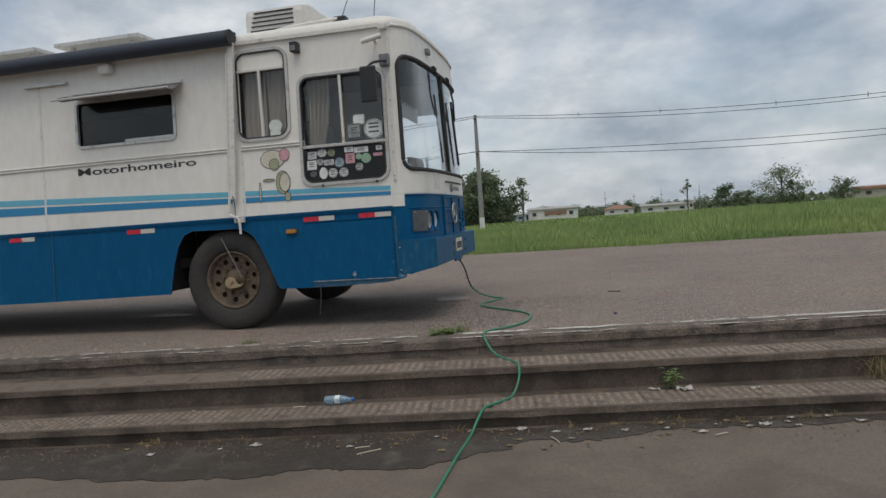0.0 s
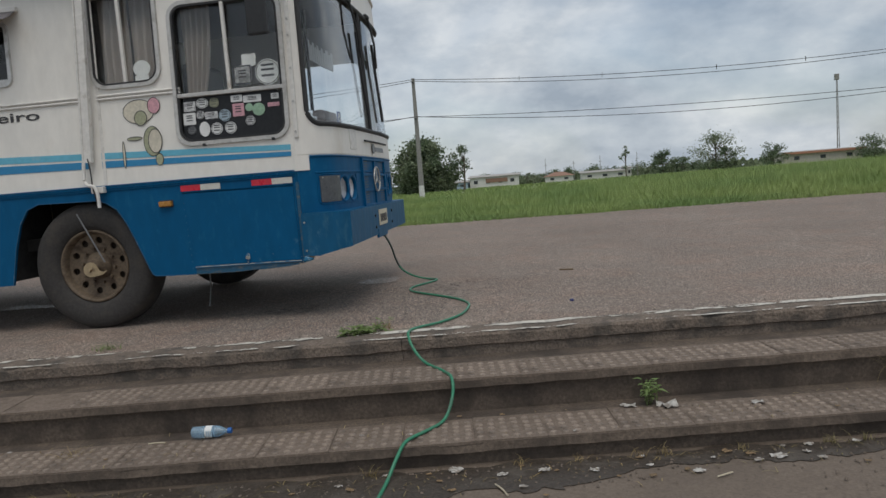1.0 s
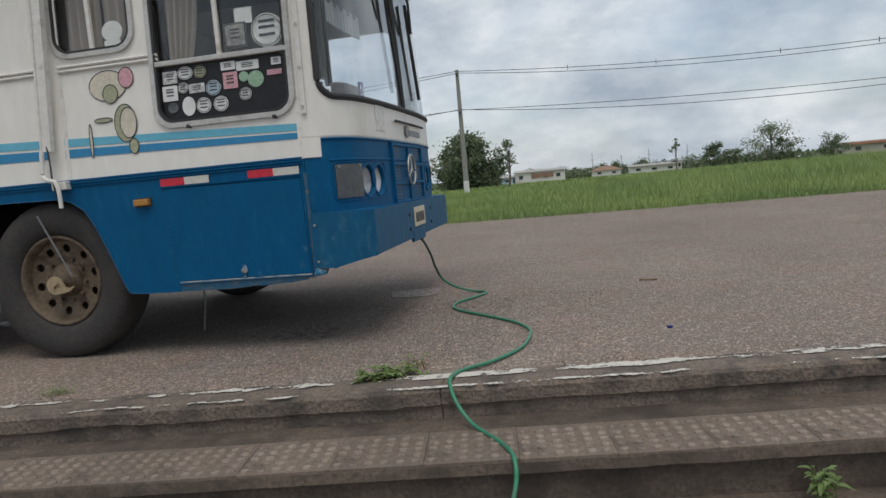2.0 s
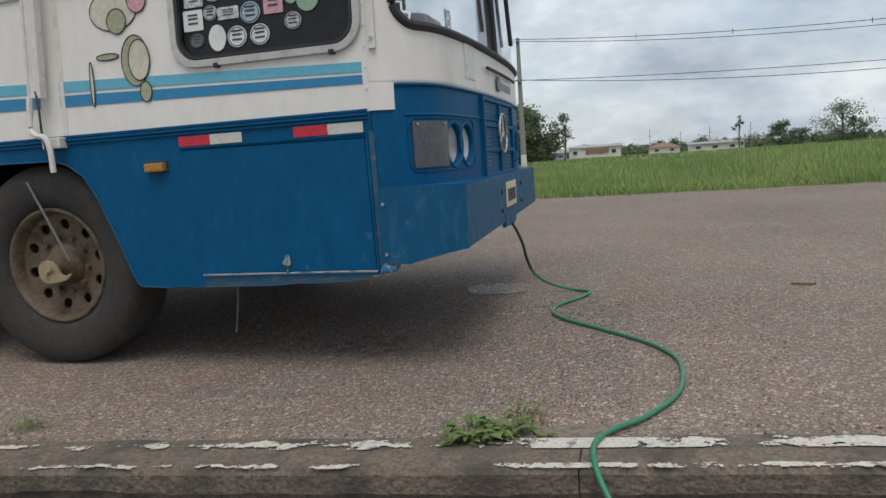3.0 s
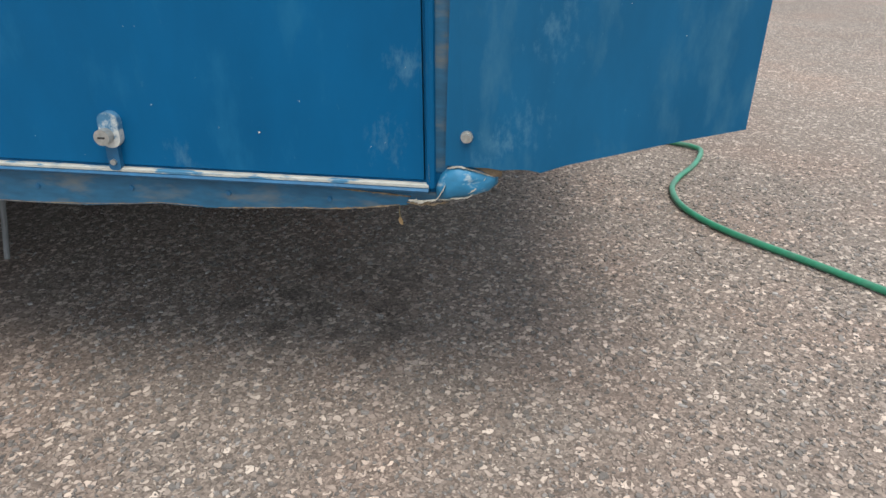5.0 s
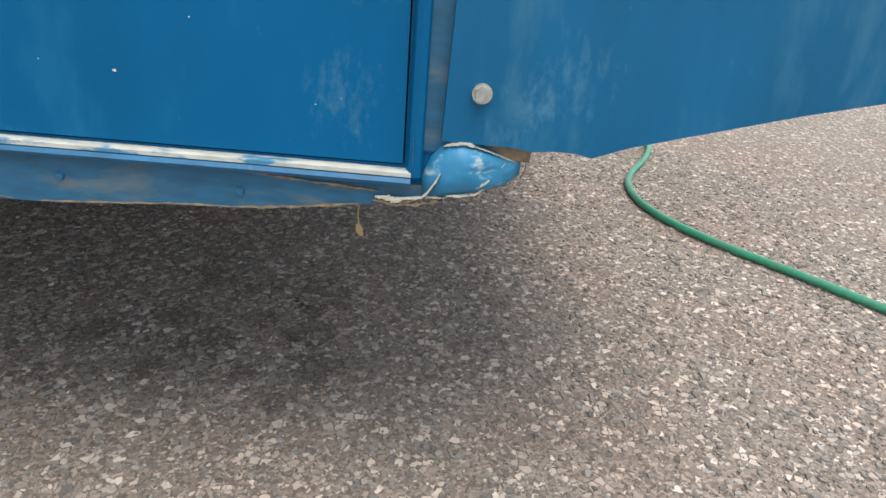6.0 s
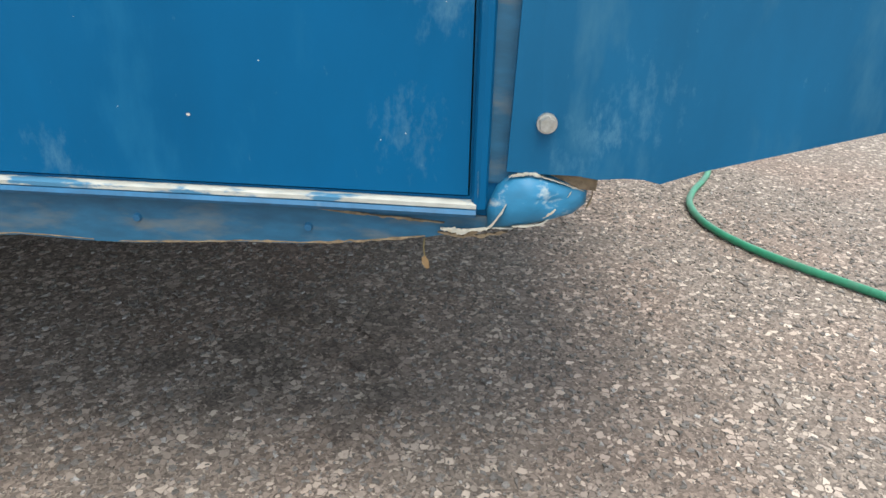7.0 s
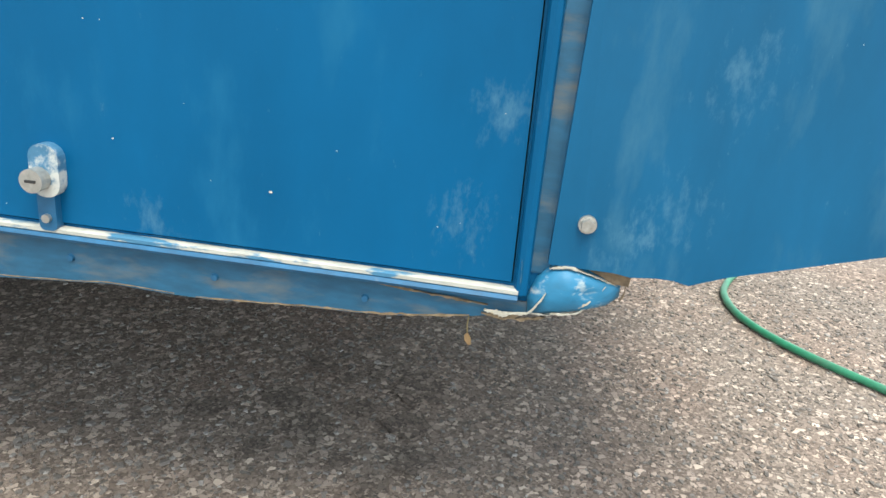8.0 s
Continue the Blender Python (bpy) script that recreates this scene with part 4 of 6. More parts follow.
# rounded roof with its cap
peri = [Vector((x, 0.0, 0)) for x in (-7.6, -5, -3, -1, 0.5, 1.4)] + FRONT[1:-1] + [Vector((x, W, 0)) for x in (1.4, 0.5, -1, -3, -5, -7.6)]
bm = bmesh.new()
rings = []
for ins, z in ((0.0, 2.81), (0.0, 2.845), (0.010, 2.875), (0.03, 2.90), (0.07, 2.92), (0.16, 2.935), (0.42, 2.95)):
    ring = []
    for p in peri:
        share = max(0.0, (p.x - 1.745) / 0.289)
        x = p.x - share * (0.035 * 1.335 + 0.0067) - (ins * (1.0 if p.x > 1.5 else 0))
        y = p.y + (side_y(2.735) if p.y < W / 2 else -side_y(2.735)) * abs(p.y - W / 2) / (W / 2)
        y += (W / 2 - y) * ins / (W / 2)
        ring.append(bm.verts.new((x, y, z)))
    rings.append(ring)
for a, b in zip(rings, rings[1:]):
    for i in range(len(peri) - 1):
        bm.faces.new((a[i], a[i + 1], b[i + 1], b[i]))
bm.faces.new(rings[-1])
part("roof", bm, WHITE, bus, smooth=True)
part("drip_rail", sweep([(-7.6, side_y(2.81) - 0.012, 2.81), (1.72, side_y(2.81) - 0.012, 2.81), (1.80, 0.10, 2.81)], [(-0.018, -0.012), (0.018, -0.018), (0.018, 0.018), (-0.018, 0.012)]), WHITE_TRIM, bus)
part("roof_lip", tube([front_at(0.05 + (LONG - 0.1) * i / 40, 2.81, 0.004) for i in range(41)], 0.016, 8), WHITE_TRIM, bus)
part("clearance_lamp", box(1.70, 1.78, 0.02, 0.09, 2.76, 2.82, 0.015), WHITE_TRIM, bus)
p = front_at(0.85, 2.70, 0.0)
part("clearance_lamp", box(p.x - 0.06, p.x + 0.04, p.y - 0.05, p.y + 0.05, 2.65, 2.71, 0.012), GREY_COVER, bus)

# grille, lamps, small fittings on the blue face
G0, G1 = 0.87, 1.73
SLAT = surface("grey_blue_slat", (0.05, 0.075, 0.10), 0.5, grain=30, vary=0.2)
grille = part("grille", box(1.965, 2.016, G0, G1, 0.795, 1.205), BLACK, bus, "black slatted grille in a blue surround")
for row in range(3):
    z0 = 0.805 + 0.132 * row
    for k in range(5):
        part("slat", box(2.012, 2.028, G0 + 0.03, G1 - 0.03, z0 + 0.012 + 0.022 * k, z0 + 0.023 + 0.022 * k, 0.002), SLAT, grille)
for z in (0.795, 0.927, 1.06, 1.195):
    part("surround", box(2.01, 2.043, G0, G1, z - 0.011, z + 0.011, 0.004), BLUE, grille)
for y in (G0, 1.30, G1):
    part("surround", box(2.01, 2.044, y - 0.014, y + 0.014, 0.79, 1.2, 0.004), BLUE, grille)
ring = [(2.056, 1.30 + 0.108 * math.cos(2 * math.pi * i / 32), 1.02 + 0.108 * math.sin(2 * math.pi * i / 32)) for i in range(32)]
part("emblem", tube(ring, 0.008, 8, True), STEEL, grille, "round chrome emblem")
for a in (90, 210, 330):
    part("emblem_bar", rod((2.054, 1.30, 1.02), (2.054, 1.30 + 0.104 * math.cos(radians(a)), 1.02 + 0.104 * math.sin(radians(a))), 0.010, 0.004, n=8), STEEL, grille)
def dish(s, z, profile, closed):
    """Rings round one spot of the curved front, each at its own depth."""
    bm = bmesh.new()
    rings = [[bm.verts.new(front_at(s + q * math.cos(2 * math.pi * i / 32), z + q * math.sin(2 * math.pi * i / 32), o)) for i in range(32)] for q, o in profile]
    for a, b in zip(rings, rings[1:]):
        for i in range(32):
            bm.faces.new((a[i], a[(i + 1) % 32], b[(i + 1) % 32], b[i]))
    if closed:
        bm.faces.new(rings[-1])
    return bm


def dense_rrect(x0, x1, z0, z1, r):
    loop = rrect(x0, x1, z0, z1, r)
    out = []
    for (a, b), (c, d) in zip(loop, loop[1:] + loop[:1]):
        n = max(1, int(math.hypot(c - a, d - b) / 0.03))
        out += [(a + (c - a) * i / n, b + (d - b) * i / n) for i in range(n)]
    return out


for mirror in (False, True):
    fl = (lambda s: LONG - s) if mirror else (lambda s: s)
    s0, s1 = sorted((fl(0.180), fl(0.415)))
    lampbox = part("indicator_cover", front_grid(0.865, 1.062, s0, s1, None, 0.03, 0.004, 0.02), LAMP_COVER, bus, "grey plastic lamp cover")
    for s in (0.505, 0.685):
        cup = part("headlight", dish(fl(s), 0.96, [(0.086, -0.026), (0.070, -0.018), (0.045, -0.012), (0.018, -0.010)], True), LENS, bus, "round glass headlight", smooth=True)
        part("reflector", dish(fl(s), 0.96, [(0.090, -0.030), (0.07, -0.045), (0.04, -0.055), (0.015, -0.058)], True), SILVER, cup, smooth=True)
        part("bezel", dish(fl(s), 0.96, [(0.112, -0.006), (0.109, 0.0015), (0.098, 0.002), (0.090, -0.006), (0.086, -0.030)], False), BLUE, cup)
    rim = [front_at(fl(a), b, -0.002) for a, b in dense_rrect(0.160, 0.795, 0.848, 1.075, 0.04)]
    part("lamp_surround", tube(rim, 0.0035, 6, True), BLUE, bus)
    for s, z in ((0.20, 1.05), (0.38, 1.05)):
        c = front_at(fl(s), z, 0.0)
        part("screw", rod(c, front_at(fl(s), z, 0.012), 0.006, n=8), STEEL, lampbox)
part("vent_plate", front_grid(1.275, 1.44, 0.70, 0.87, None, 0.04, 0.005, 0.01), WHITE_TRIM, bus)
part("bonnet_handle", tube([front_at(LONG / 2 - 0.33 + 0.9 * i / 8, 1.355, 0.02) for i in range(9)], 0.009, 6), RUBBER, bus)
part("badge", front_grid(1.275, 1.315, LONG / 2 + 0.10, LONG / 2 + 0.48, None, 0.04, 0.006, 0.008), GREY_COVER, bus)
c = front_at(LONG / 2 + 0.0, 1.298, 0.006)
part("badge", rod(c, c + Vector((0.01, 0, 0)), 0.045, n=20), GREY_COVER, bus)

# bumper: folded steel, side plates and a flat front
bump = thing("bumper", "", "")
bump.parent = bus
low = [(1.750, 0.4785), (1.775, 0.4780), (1.804, 0.4765), (1.8195, 0.4735), (1.84, 0.4745), (1.855, 0.4735), (1.869, 0.4700), (1.90, 0.480), (1.96, 0.4935), (2.04, 0.5115), (2.118, 0.5265)]
by = lambda x, z: -0.012 + max(0, x - 1.78) * 0.155
part("side_plate", sheet(low + [(2.118, 0.787), (1.754, 0.797)], [], by, 0.012), BUMPER_BLUE, bump, "blue bumper side with chalky scuffs")
part("front_plate", box(2.094, 2.118, 0.042, W - 0.03, 0.5285, 0.787, 0.004), BUMPER_BLUE, bump)
part("side_plate", sheet([(1.752, 0.485), (2.118, 0.53), (2.118, 0.787), (1.752, 0.797)], [], lambda x, z: W - by(x, z), 0.012), BUMPER_BLUE, bump)
bm = bmesh.new()
vs = [bm.verts.new(p) for p in ((1.79, 0.004, 0.797), (2.115, 0.046, 0.791), (2.115, W - 0.046, 0.791), (1.79, W - 0.004, 0.797), (1.79, 0.004, 0.788), (2.115, 0.046, 0.7885), (2.115, W - 0.046, 0.7885), (1.79, W - 0.004, 0.788))]
for q in ((0, 1, 2, 3), (7, 6, 5, 4), (0, 4, 5, 1), (1, 5, 6, 2), (2, 6, 7, 3), (3, 7, 4, 0)):
    bm.faces.new([vs[i] for i in q])
part("top_plate", bm, BLUE, bump)
for x, z in ((1.775, 0.7265), (1.776, 0.517)):
    b = rod((x, -0.012, z), (x, -0.0155, z), 0.0075, n=20)
    rod((x, -0.015, z), (x, -0.0205, z), 0.0062, 0.0057, n=6, bm=b)
    part("bolt", b, STEEL, bump, "dull steel bolt")
for y, z in ((0.95, 0.60), (0.95, 0.70), (1.75, 0.60), (1.75, 0.71)):
    part("bolt", rod((2.118, y, z), (2.126, y, z), 0.013, n=6), BLACK, bump)
np_ = part("number_plate", box(2.119, 2.126, 1.10, 1.48, 0.605, 0.745, 0.003), surface("number_plate_cream", (0.62, 0.56, 0.42), 0.5, grain=20, vary=0.1), bump, "cream number plate")
for i in range(5):
    part("mark", box(2.125, 2.129, 1.14 + 0.062 * i, 1.18 + 0.062 * i, 0.635, 0.705), INK, np_)
part("bracket", box(2.10, 2.122, 1.04, 1.46, 0.50, 0.58, 0.004), BUMPER_BLUE, bump)
# torn body corner below the bumper: a bulged blue nose, chipped rim, rusty gap
corner = thing("torn_corner", "", "")
corner.parent = bus
edge = [(1.7365, 0.445), (1.743, 0.463), (1.753, 0.4755), (1.765, 0.479), (1.777, 0.477), (1.795, 0.470), (1.8165, 0.462), (1.8165, 0.450), (1.806, 0.4415), (1.785, 0.436), (1.760, 0.4315), (1.738, 0.4285)]
bm = bmesh.new()
cx, cz = sum(p[0] for p in edge) / len(edge), sum(p[1] for p in edge) / len(edge)
rings = []
for f, y in ((1.0, 0.006), (0.96, -0.006), (0.80, -0.013), (0.55, -0.018), (0.25, -0.020)):
    rings.append([bm.verts.new((cx + (x - cx) * f, y + 0.25 * max(0, x - 1.77), cz + (z - cz) * f)) for x, z in edge])
for a, b in zip(rings, rings[1:]):
    for i in range(len(edge)):
        j = (i + 1) % len(edge)
        bm.faces.new((a[i], a[j], b[j], b[i]))
bm.faces.new(rings[-1])
part("nose", bm, NOSE, corner, "dented blue body corner", smooth=True)
r = random.Random(3)


def chip(points, width, material, label=""):
    """A thin ragged flake of bare metal or filler along an edge."""
    q = smooth_line(points, 10)
    width = width * 0.72
    bm = bmesh.new()
    prev = None
    seed = r.uniform(0, 50)
    for i, p in enumerate(q):
        end = min(1.0, 0.15 + min(i, len(q) - 1 - i) * 0.3)
        up = width * end * (0.45 + 0.8 * noise.noise(p * 140 + Vector((seed, 0, 0))) + r.uniform(-0.3, 0.3))
        dn = width * end * (0.45 + 0.8 * noise.noise(p * 170 + Vector((0, seed, 0))) + r.uniform(-0.3, 0.3))
        up, dn = max(up, 0.0002), max(dn, 0.0002)
        cur = [bm.verts.new(p + Vector(d)) for d in ((0, -0.0003, up), (0, -0.0004, (up - dn) / 2), (0, -0.0003, -dn), (0, 0.004, 0))]
        if prev:
            for j in range(4):
                bm.faces.new((prev[j], prev[(j + 1) % 4], cur[(j + 1) % 4], cur[j]))
        prev = cur
    return part("chipped_edge", bm, material, corner, label)


chip([(1.752, -0.01, 0.4735), (1.76, -0.0125, 0.4770), (1.768, -0.013, 0.4780), (1.776, -0.012, 0.4760)], 0.0030, FILLER)
chip([(1.776, -0.012, 0.4760), (1.795, -0.0045, 0.4685), (1.812, 0.0025, 0.4610)], 0.0014, FILLER)
chip([(1.7375, -0.013, 0.4305), (1.742, -0.016, 0.4365), (1.7475, -0.0185, 0.4465), (1.7515, -0.018, 0.4545)], 0.0034, FILLER)
chip([(1.703, -0.008, 0.4270), (1.72, -0.01, 0.4280), (1.738, -0.012, 0.4310)], 0.0042, FILLER)
chip([(1.742, -0.012, 0.4320), (1.75, -0.013, 0.4325), (1.758, -0.013, 0.4332)], 0.0018, FILLER)
chip([(1.77, -0.012, 0.4347), (1.78, -0.01, 0.4370), (1.787, -0.008, 0.4420)], 0.0024, FILLER)
chip([(1.792, -0.006, 0.4440), (1.798, -0.003, 0.4460), (1.803, -0.001, 0.4485)], 0.0018, SANDY)
chip([(1.757, -0.0165, 0.4360), (1.766, -0.017, 0.4370), (1.774, -0.016, 0.4375)], 0.0024, FILLER)
chip([(1.778, -0.0135, 0.4440), (1.786, -0.012, 0.4465), (1.79, -0.011, 0.4495)], 0.0022, FILLER)
chip([(1.7985, -0.006, 0.4585), (1.801, -0.005, 0.4625)], 0.0016, FILLER)
chip([(1.805, 0, 0.4485), (1.811, 0.003, 0.4535), (1.8125, 0.004, 0.4605)], 0.0020, RUST)
chip([(1.7, -0.006, 0.4235), (1.715, -0.008, 0.4240), (1.735, -0.008, 0.4270)], 0.0026, SANDY)
chip([(1.56, -0.003, 0.4430), (1.62, -0.003, 0.4365), (1.66, -0.004, 0.4340), (1.705, -0.005, 0.4315)], 0.0022, SANDY)
chip([(1.2, -0.002, 0.4433), (1.32, -0.002, 0.4433), (1.45, -0.002, 0.4430)], 0.0009, RUST)
chip([(1.44, -0.002, 0.3995), (1.505, -0.002, 0.4030), (1.545, -0.002, 0.4058), (1.59, -0.002, 0.4068)], 0.0018, SANDY)
chip([(1.59, -0.002, 0.4068), (1.63, -0.002, 0.4105), (1.69, -0.003, 0.4185)], 0.0030, SANDY)
chip([(0.86, -0.002, 0.3925), (1.02, -0.002, 0.3935), (1.18, -0.002, 0.3925), (1.305, -0.002, 0.3975), (1.36, -0.002, 0.402), (1.42, -0.002, 0.400)], 0.0012, SANDY)
chip([(1.702, -0.0075, 0.4275), (1.712, -0.009, 0.4272), (1.724, -0.010, 0.4275)], 0.0050, FILLER)
chip([(1.704, -0.0065, 0.4235), (1.72, -0.008, 0.4225), (1.74, -0.008, 0.4245), (1.755, -0.009, 0.4285)], 0.0032, SANDY)
chip([(1.815, 0.0, 0.4485), (1.8185, 0.002, 0.455), (1.8185, 0.003, 0.463)], 0.0028, RUST)
chip([(1.73, -0.0098, 0.4545), (1.7293, -0.0098, 0.4665), (1.7288, -0.0098, 0.4785)], 0.0022, FILLER)
bm = bmesh.new()
hole_pts = [(1.758, 0.484), (1.79, 0.486), (1.822, 0.481), (1.8205, 0.4625), (1.79, 0.464), (1.766, 0.470)]
a = [bm.verts.new((x, 0.001, z)) for x, z in hole_pts]
b = [bm.verts.new((x, 0.02, z)) for x, z in hole_pts]
bm.faces.new(a)
bm.faces.new(list(reversed(b)))
for i in range(6):
    bm.faces.new((a[i], b[i], b[(i + 1) % 6], a[(i + 1) % 6]))
part("rusty_gap", bm, RUST, corner, "rusty brown torn metal")
part("frame_post", box(1.733, 1.755, -0.002, 0.02, 0.465, 1.03, 0.002), SKIRT_WORN, corner)


# bare specks where the blue paint has chipped off
r = random.Random(17)
bm = bmesh.new()
for k in range(56):
    x, z = r.uniform(0.9, 1.72), 0.46 + 0.54 * r.random() ** 1.8
    sz = 0.0004 + 0.0008 * r.random() ** 3
    y = -0.0042
    if k % 6 == 0:
        x, z = r.uniform(1.79, 2.1), r.uniform(0.54, 0.77)
        y = by(x, z) - 0.0012
    if k < 25:
        x, z, y = r.uniform(1.05, 1.74), r.uniform(0.425, 0.445), -0.0012
    vs = [bm.verts.new((x + sz * q * math.cos(a) * r.uniform(0.5, 1.5), y, z + sz * math.sin(a) * r.uniform(0.5, 1.2))) for a, q in [(2 * math.pi * i / 6, 1.3) for i in range(6)]]
    bm.faces.new(vs)
tagged(part("paint_chips", bm, PAINT, bus, "pale specks of chipped paint", fix=False), kind="stuff")


# wheels
def wheel(name, y0, flip):
    """A tyre on a rim with slots, nuts and a hub; flip turns its face away."""
    wh = thing(name, "", "")
    k = -1 if flip else 1
    prof = [(0.285, 0.05), (0.30, 0.025), (0.33, 0.008), (0.40, -0.004), (0.455, 0.004), (0.485, 0.022), (0.498, 0.05), (0.502, 0.14), (0.498, 0.23), (0.485, 0.258), (0.455, 0.276), (0.33, 0.275), (0.285, 0.24)]
    part("tyre", lathe([(q, k * d) for q, d in prof], (0, 0, 0.5), 64), TYRE, wh, "dusty black tyre", smooth=True)
    part("rim_ring", lathe([(q, k * d) for q, d in ((0.29, 0.055), (0.287, 0.03), (0.272, 0.028), (0.262, 0.05), (0.25, 0.09), (0.24, 0.16), (0.29, 0.2))], (0, 0, 0.5), 48), RIM, wh, smooth=True)
    loop = lambda rad, n, cx=0, cz=0.5: [(cx + rad * math.cos(2 * math.pi * i / n), cz + rad * math.sin(2 * math.pi * i / n)) for i in range(n)]
    slots = [loop(0.027, 12, 0.207 * math.cos(a), 0.5 + 0.203 * math.sin(a)) for a in [2 * math.pi * i / 10 + 0.2 for i in range(10)]]
    part("disc", sheet(loop(0.255, 40), [loop(0.105, 24)] + slots, lambda x, z: k * (0.105 - 0.22 * max(0.0, math.hypot(x, z - 0.5) - 0.165)), 0.012 * k), RIM, wh, "rusty slotted wheel disc")
    part("hub", lathe([(0.0, -0.0 * k), (0.045, 0.0), (0.055, 0.012 * k), (0.06, 0.06 * k), (0.10, 0.075 * k), (0.11, 0.12 * k)], (0, 0, 0.5), 32), RIM, wh, smooth=True)
    for i in range(10):
        a = 2 * math.pi * i / 10 + 0.5
        x, z = 0.137 * math.cos(a), 0.5 + 0.137 * math.sin(a)
        part("wheel_nut", rod((x, 0.10 * k, z), (x, 0.078 * k, z), 0.014, 0.012, n=6), RIM, wh)
    part("drum", rod((0, 0.145 * k, 0.5), (0, 0.26 * k, 0.5), 0.245, n=24), DRUM, wh)
    wh.location = (0, y0, 0)
    return wh


w1 = wheel("front_wheel", 0.035, False)
w1.parent = bus
w2 = wheel("front_wheel", W - 0.02, True)
w2.parent = bus
# hooked plate and rod at the near hub
hookp = [(0.058 * math.cos(a), 0.478 + 0.058 * math.sin(a)) for a in [radians(20 + 19 * i) for i in range(14)]] + [(0.05, 0.425), (0.10, 0.435), (0.135, 0.462), (0.128, 0.468), (0.10, 0.456), (0.072, 0.464)]
part("hub_plate", sheet(hookp, [], lambda x, z: 0.012, 0.012), HUB, bus, "tan hooked hub plate")
part("hub_bolt", rod((0, 0.014, 0.475), (0, -0.006, 0.475), 0.013, n=6), HUB, bus)
part("stay_rod", rod((-0.07, 0.03, 0.92), (0.115, 0.035, 0.53), 0.006, n=8), GREY_COVER, bus)
# underbody and arch lining
part("chassis", box(-7.5, 1.70, 0.22, W - 0.22, 0.64, 0.74), DARK, bus)
part("axle", rod((0, 0.25, 0.45), (0, W - 0.25, 0.45), 0.06), DARK, bus)
bm = box(-0.66, 0.56, 0.55, 0.57, 0.4, 1.08)
box(-0.70, 0.60, 0.022, 0.56, 1.04, 1.07, bm=bm)
box(-0.72, -0.68, 0.022, 0.56, 0.42, 1.06, bm=bm)
box(0.575, 0.60, 0.022, 0.56, 0.42, 1.06, bm=bm)
part("arch_liner", bm, DARK, bus)
part("drain_tube", tube(smooth_line([(0.772, 0.42, 0.55), (0.778, 0.42, 0.30), (0.77, 0.41, 0.18), (0.757, 0.40, 0.075)], 5), 0.006, 8), GREY_COVER, bus, "hanging drain tube")
part("rear_tyre", lathe([(0.25, 0.03), (0.40, -0.0), (0.47, 0.01), (0.50, 0.05), (0.50, 0.5), (0.47, 0.54), (0.25, 0.52)], (-5.2, 0.08, 0.5), 40), TYRE, bus, smooth=True)

# inside the cab
part("cab_floor", box(-7.5, 1.70, 0.06, W - 0.06, 1.10, 1.13), INSIDE, bus)
part("bulkhead", box(-0.40, -0.36, 0.13, W - 0.06, 1.12, 2.72), INSIDE, bus)
part("ceiling_lining", box(-7.5, 1.7, 0.09, W - 0.09, 2.70, 2.72), INSIDE, bus)
part("dashboard", box(1.55, 1.90, 0.18, W - 0.18, 1.13, 1.46, 0.06), INSIDE, bus)
part("seat", box(0.75, 0.90, 0.35, 0.85, 1.3, 2.05, 0.05), BLACK, bus)
part("seat", box(0.75, 1.20, 0.35, 0.85, 1.25, 1.50, 0.05), BLACK, bus)
wheel_ring = [(1.50 + 0.10 * math.sin(2 * math.pi * i / 28), 0.60 + 0.22 * math.cos(2 * math.pi * i / 28), 1.62 + 0.18 * math.sin(2 * math.pi * i / 28)) for i in range(28)]
part("steering_wheel", tube(wheel_ring, 0.014, 8, True), BLACK, bus)
for y in (0.75, 0.95):
    part("grab_pole", rod((1.62, y, 1.40), (1.62, y, 2.5), 0.016), BLACK, bus)
for i in range(12):
    part("fringe", box(1.60, 1.61, 0.95 + 0.07 * i, 1.01 + 0.07 * i, 2.10, 2.24 + 0.03 * (i % 2)), PAPER, bus)
part("dash_cushion", box(1.66, 1.84, 0.62, 1.0, 1.45, 1.62, 0.07), CANOPY, bus, "pale cushion on the dashboard")
part("dash_toy", box(1.62, 1.72, 0.34, 0.46, 1.44, 1.66, 0.04), GREY_COVER, bus)
access = part("screen_sticker", front_grid(1.475, 1.565, 0.505, 0.585, None, 0.02, -0.0185, 0.002), surface("navy_sticker", (0.03, 0.06, 0.22), 0.5, grain=60), screen, "small blue square sticker")
part("sticker_mark", tube([front_at(0.545 + 0.022 * math.cos(a), 1.508 + 0.022 * math.sin(a), -0.016) for a in [2 * math.pi * i / 16 for i in range(16)]], 0.003, 5, True), PAPER, access)
part("sticker_mark", tube([front_at(0.545, 1.552, -0.016), front_at(0.543, 1.525, -0.016)], 0.004, 5), PAPER, access)

# awning, its arm, roof gear
aw = part("awning_roll", rod((-7.2, -0.065, 2.842), (0.235, -0.065, 2.842), 0.074, n=20), AWNING, bus, "rolled navy awning")
part("awning_rail", box(-7.2, 0.245, -0.01, 0.08, 2.84, 2.925, 0.01), AWNING, aw)
part("end_cap", rod((0.235, -0.065, 2.842), (0.26, -0.065, 2.842), 0.078, n=20), BLACK, aw)
part("awning_arm", sweep([(0.235, -0.03, 2.80), (0.185, -0.03, 2.05), (0.135, -0.035, 1.30)], [(-0.028, -0.018), (0.028, -0.018), (0.028, 0.018), (-0.028, 0.018)], up=(0, 1, 0)), WHITE_TRIM, aw)
part("awning_arm", rod((0.185, -0.045, 2.70), (0.090, -0.045, 1.22), 0.010, n=8), WHITE_TRIM, aw)
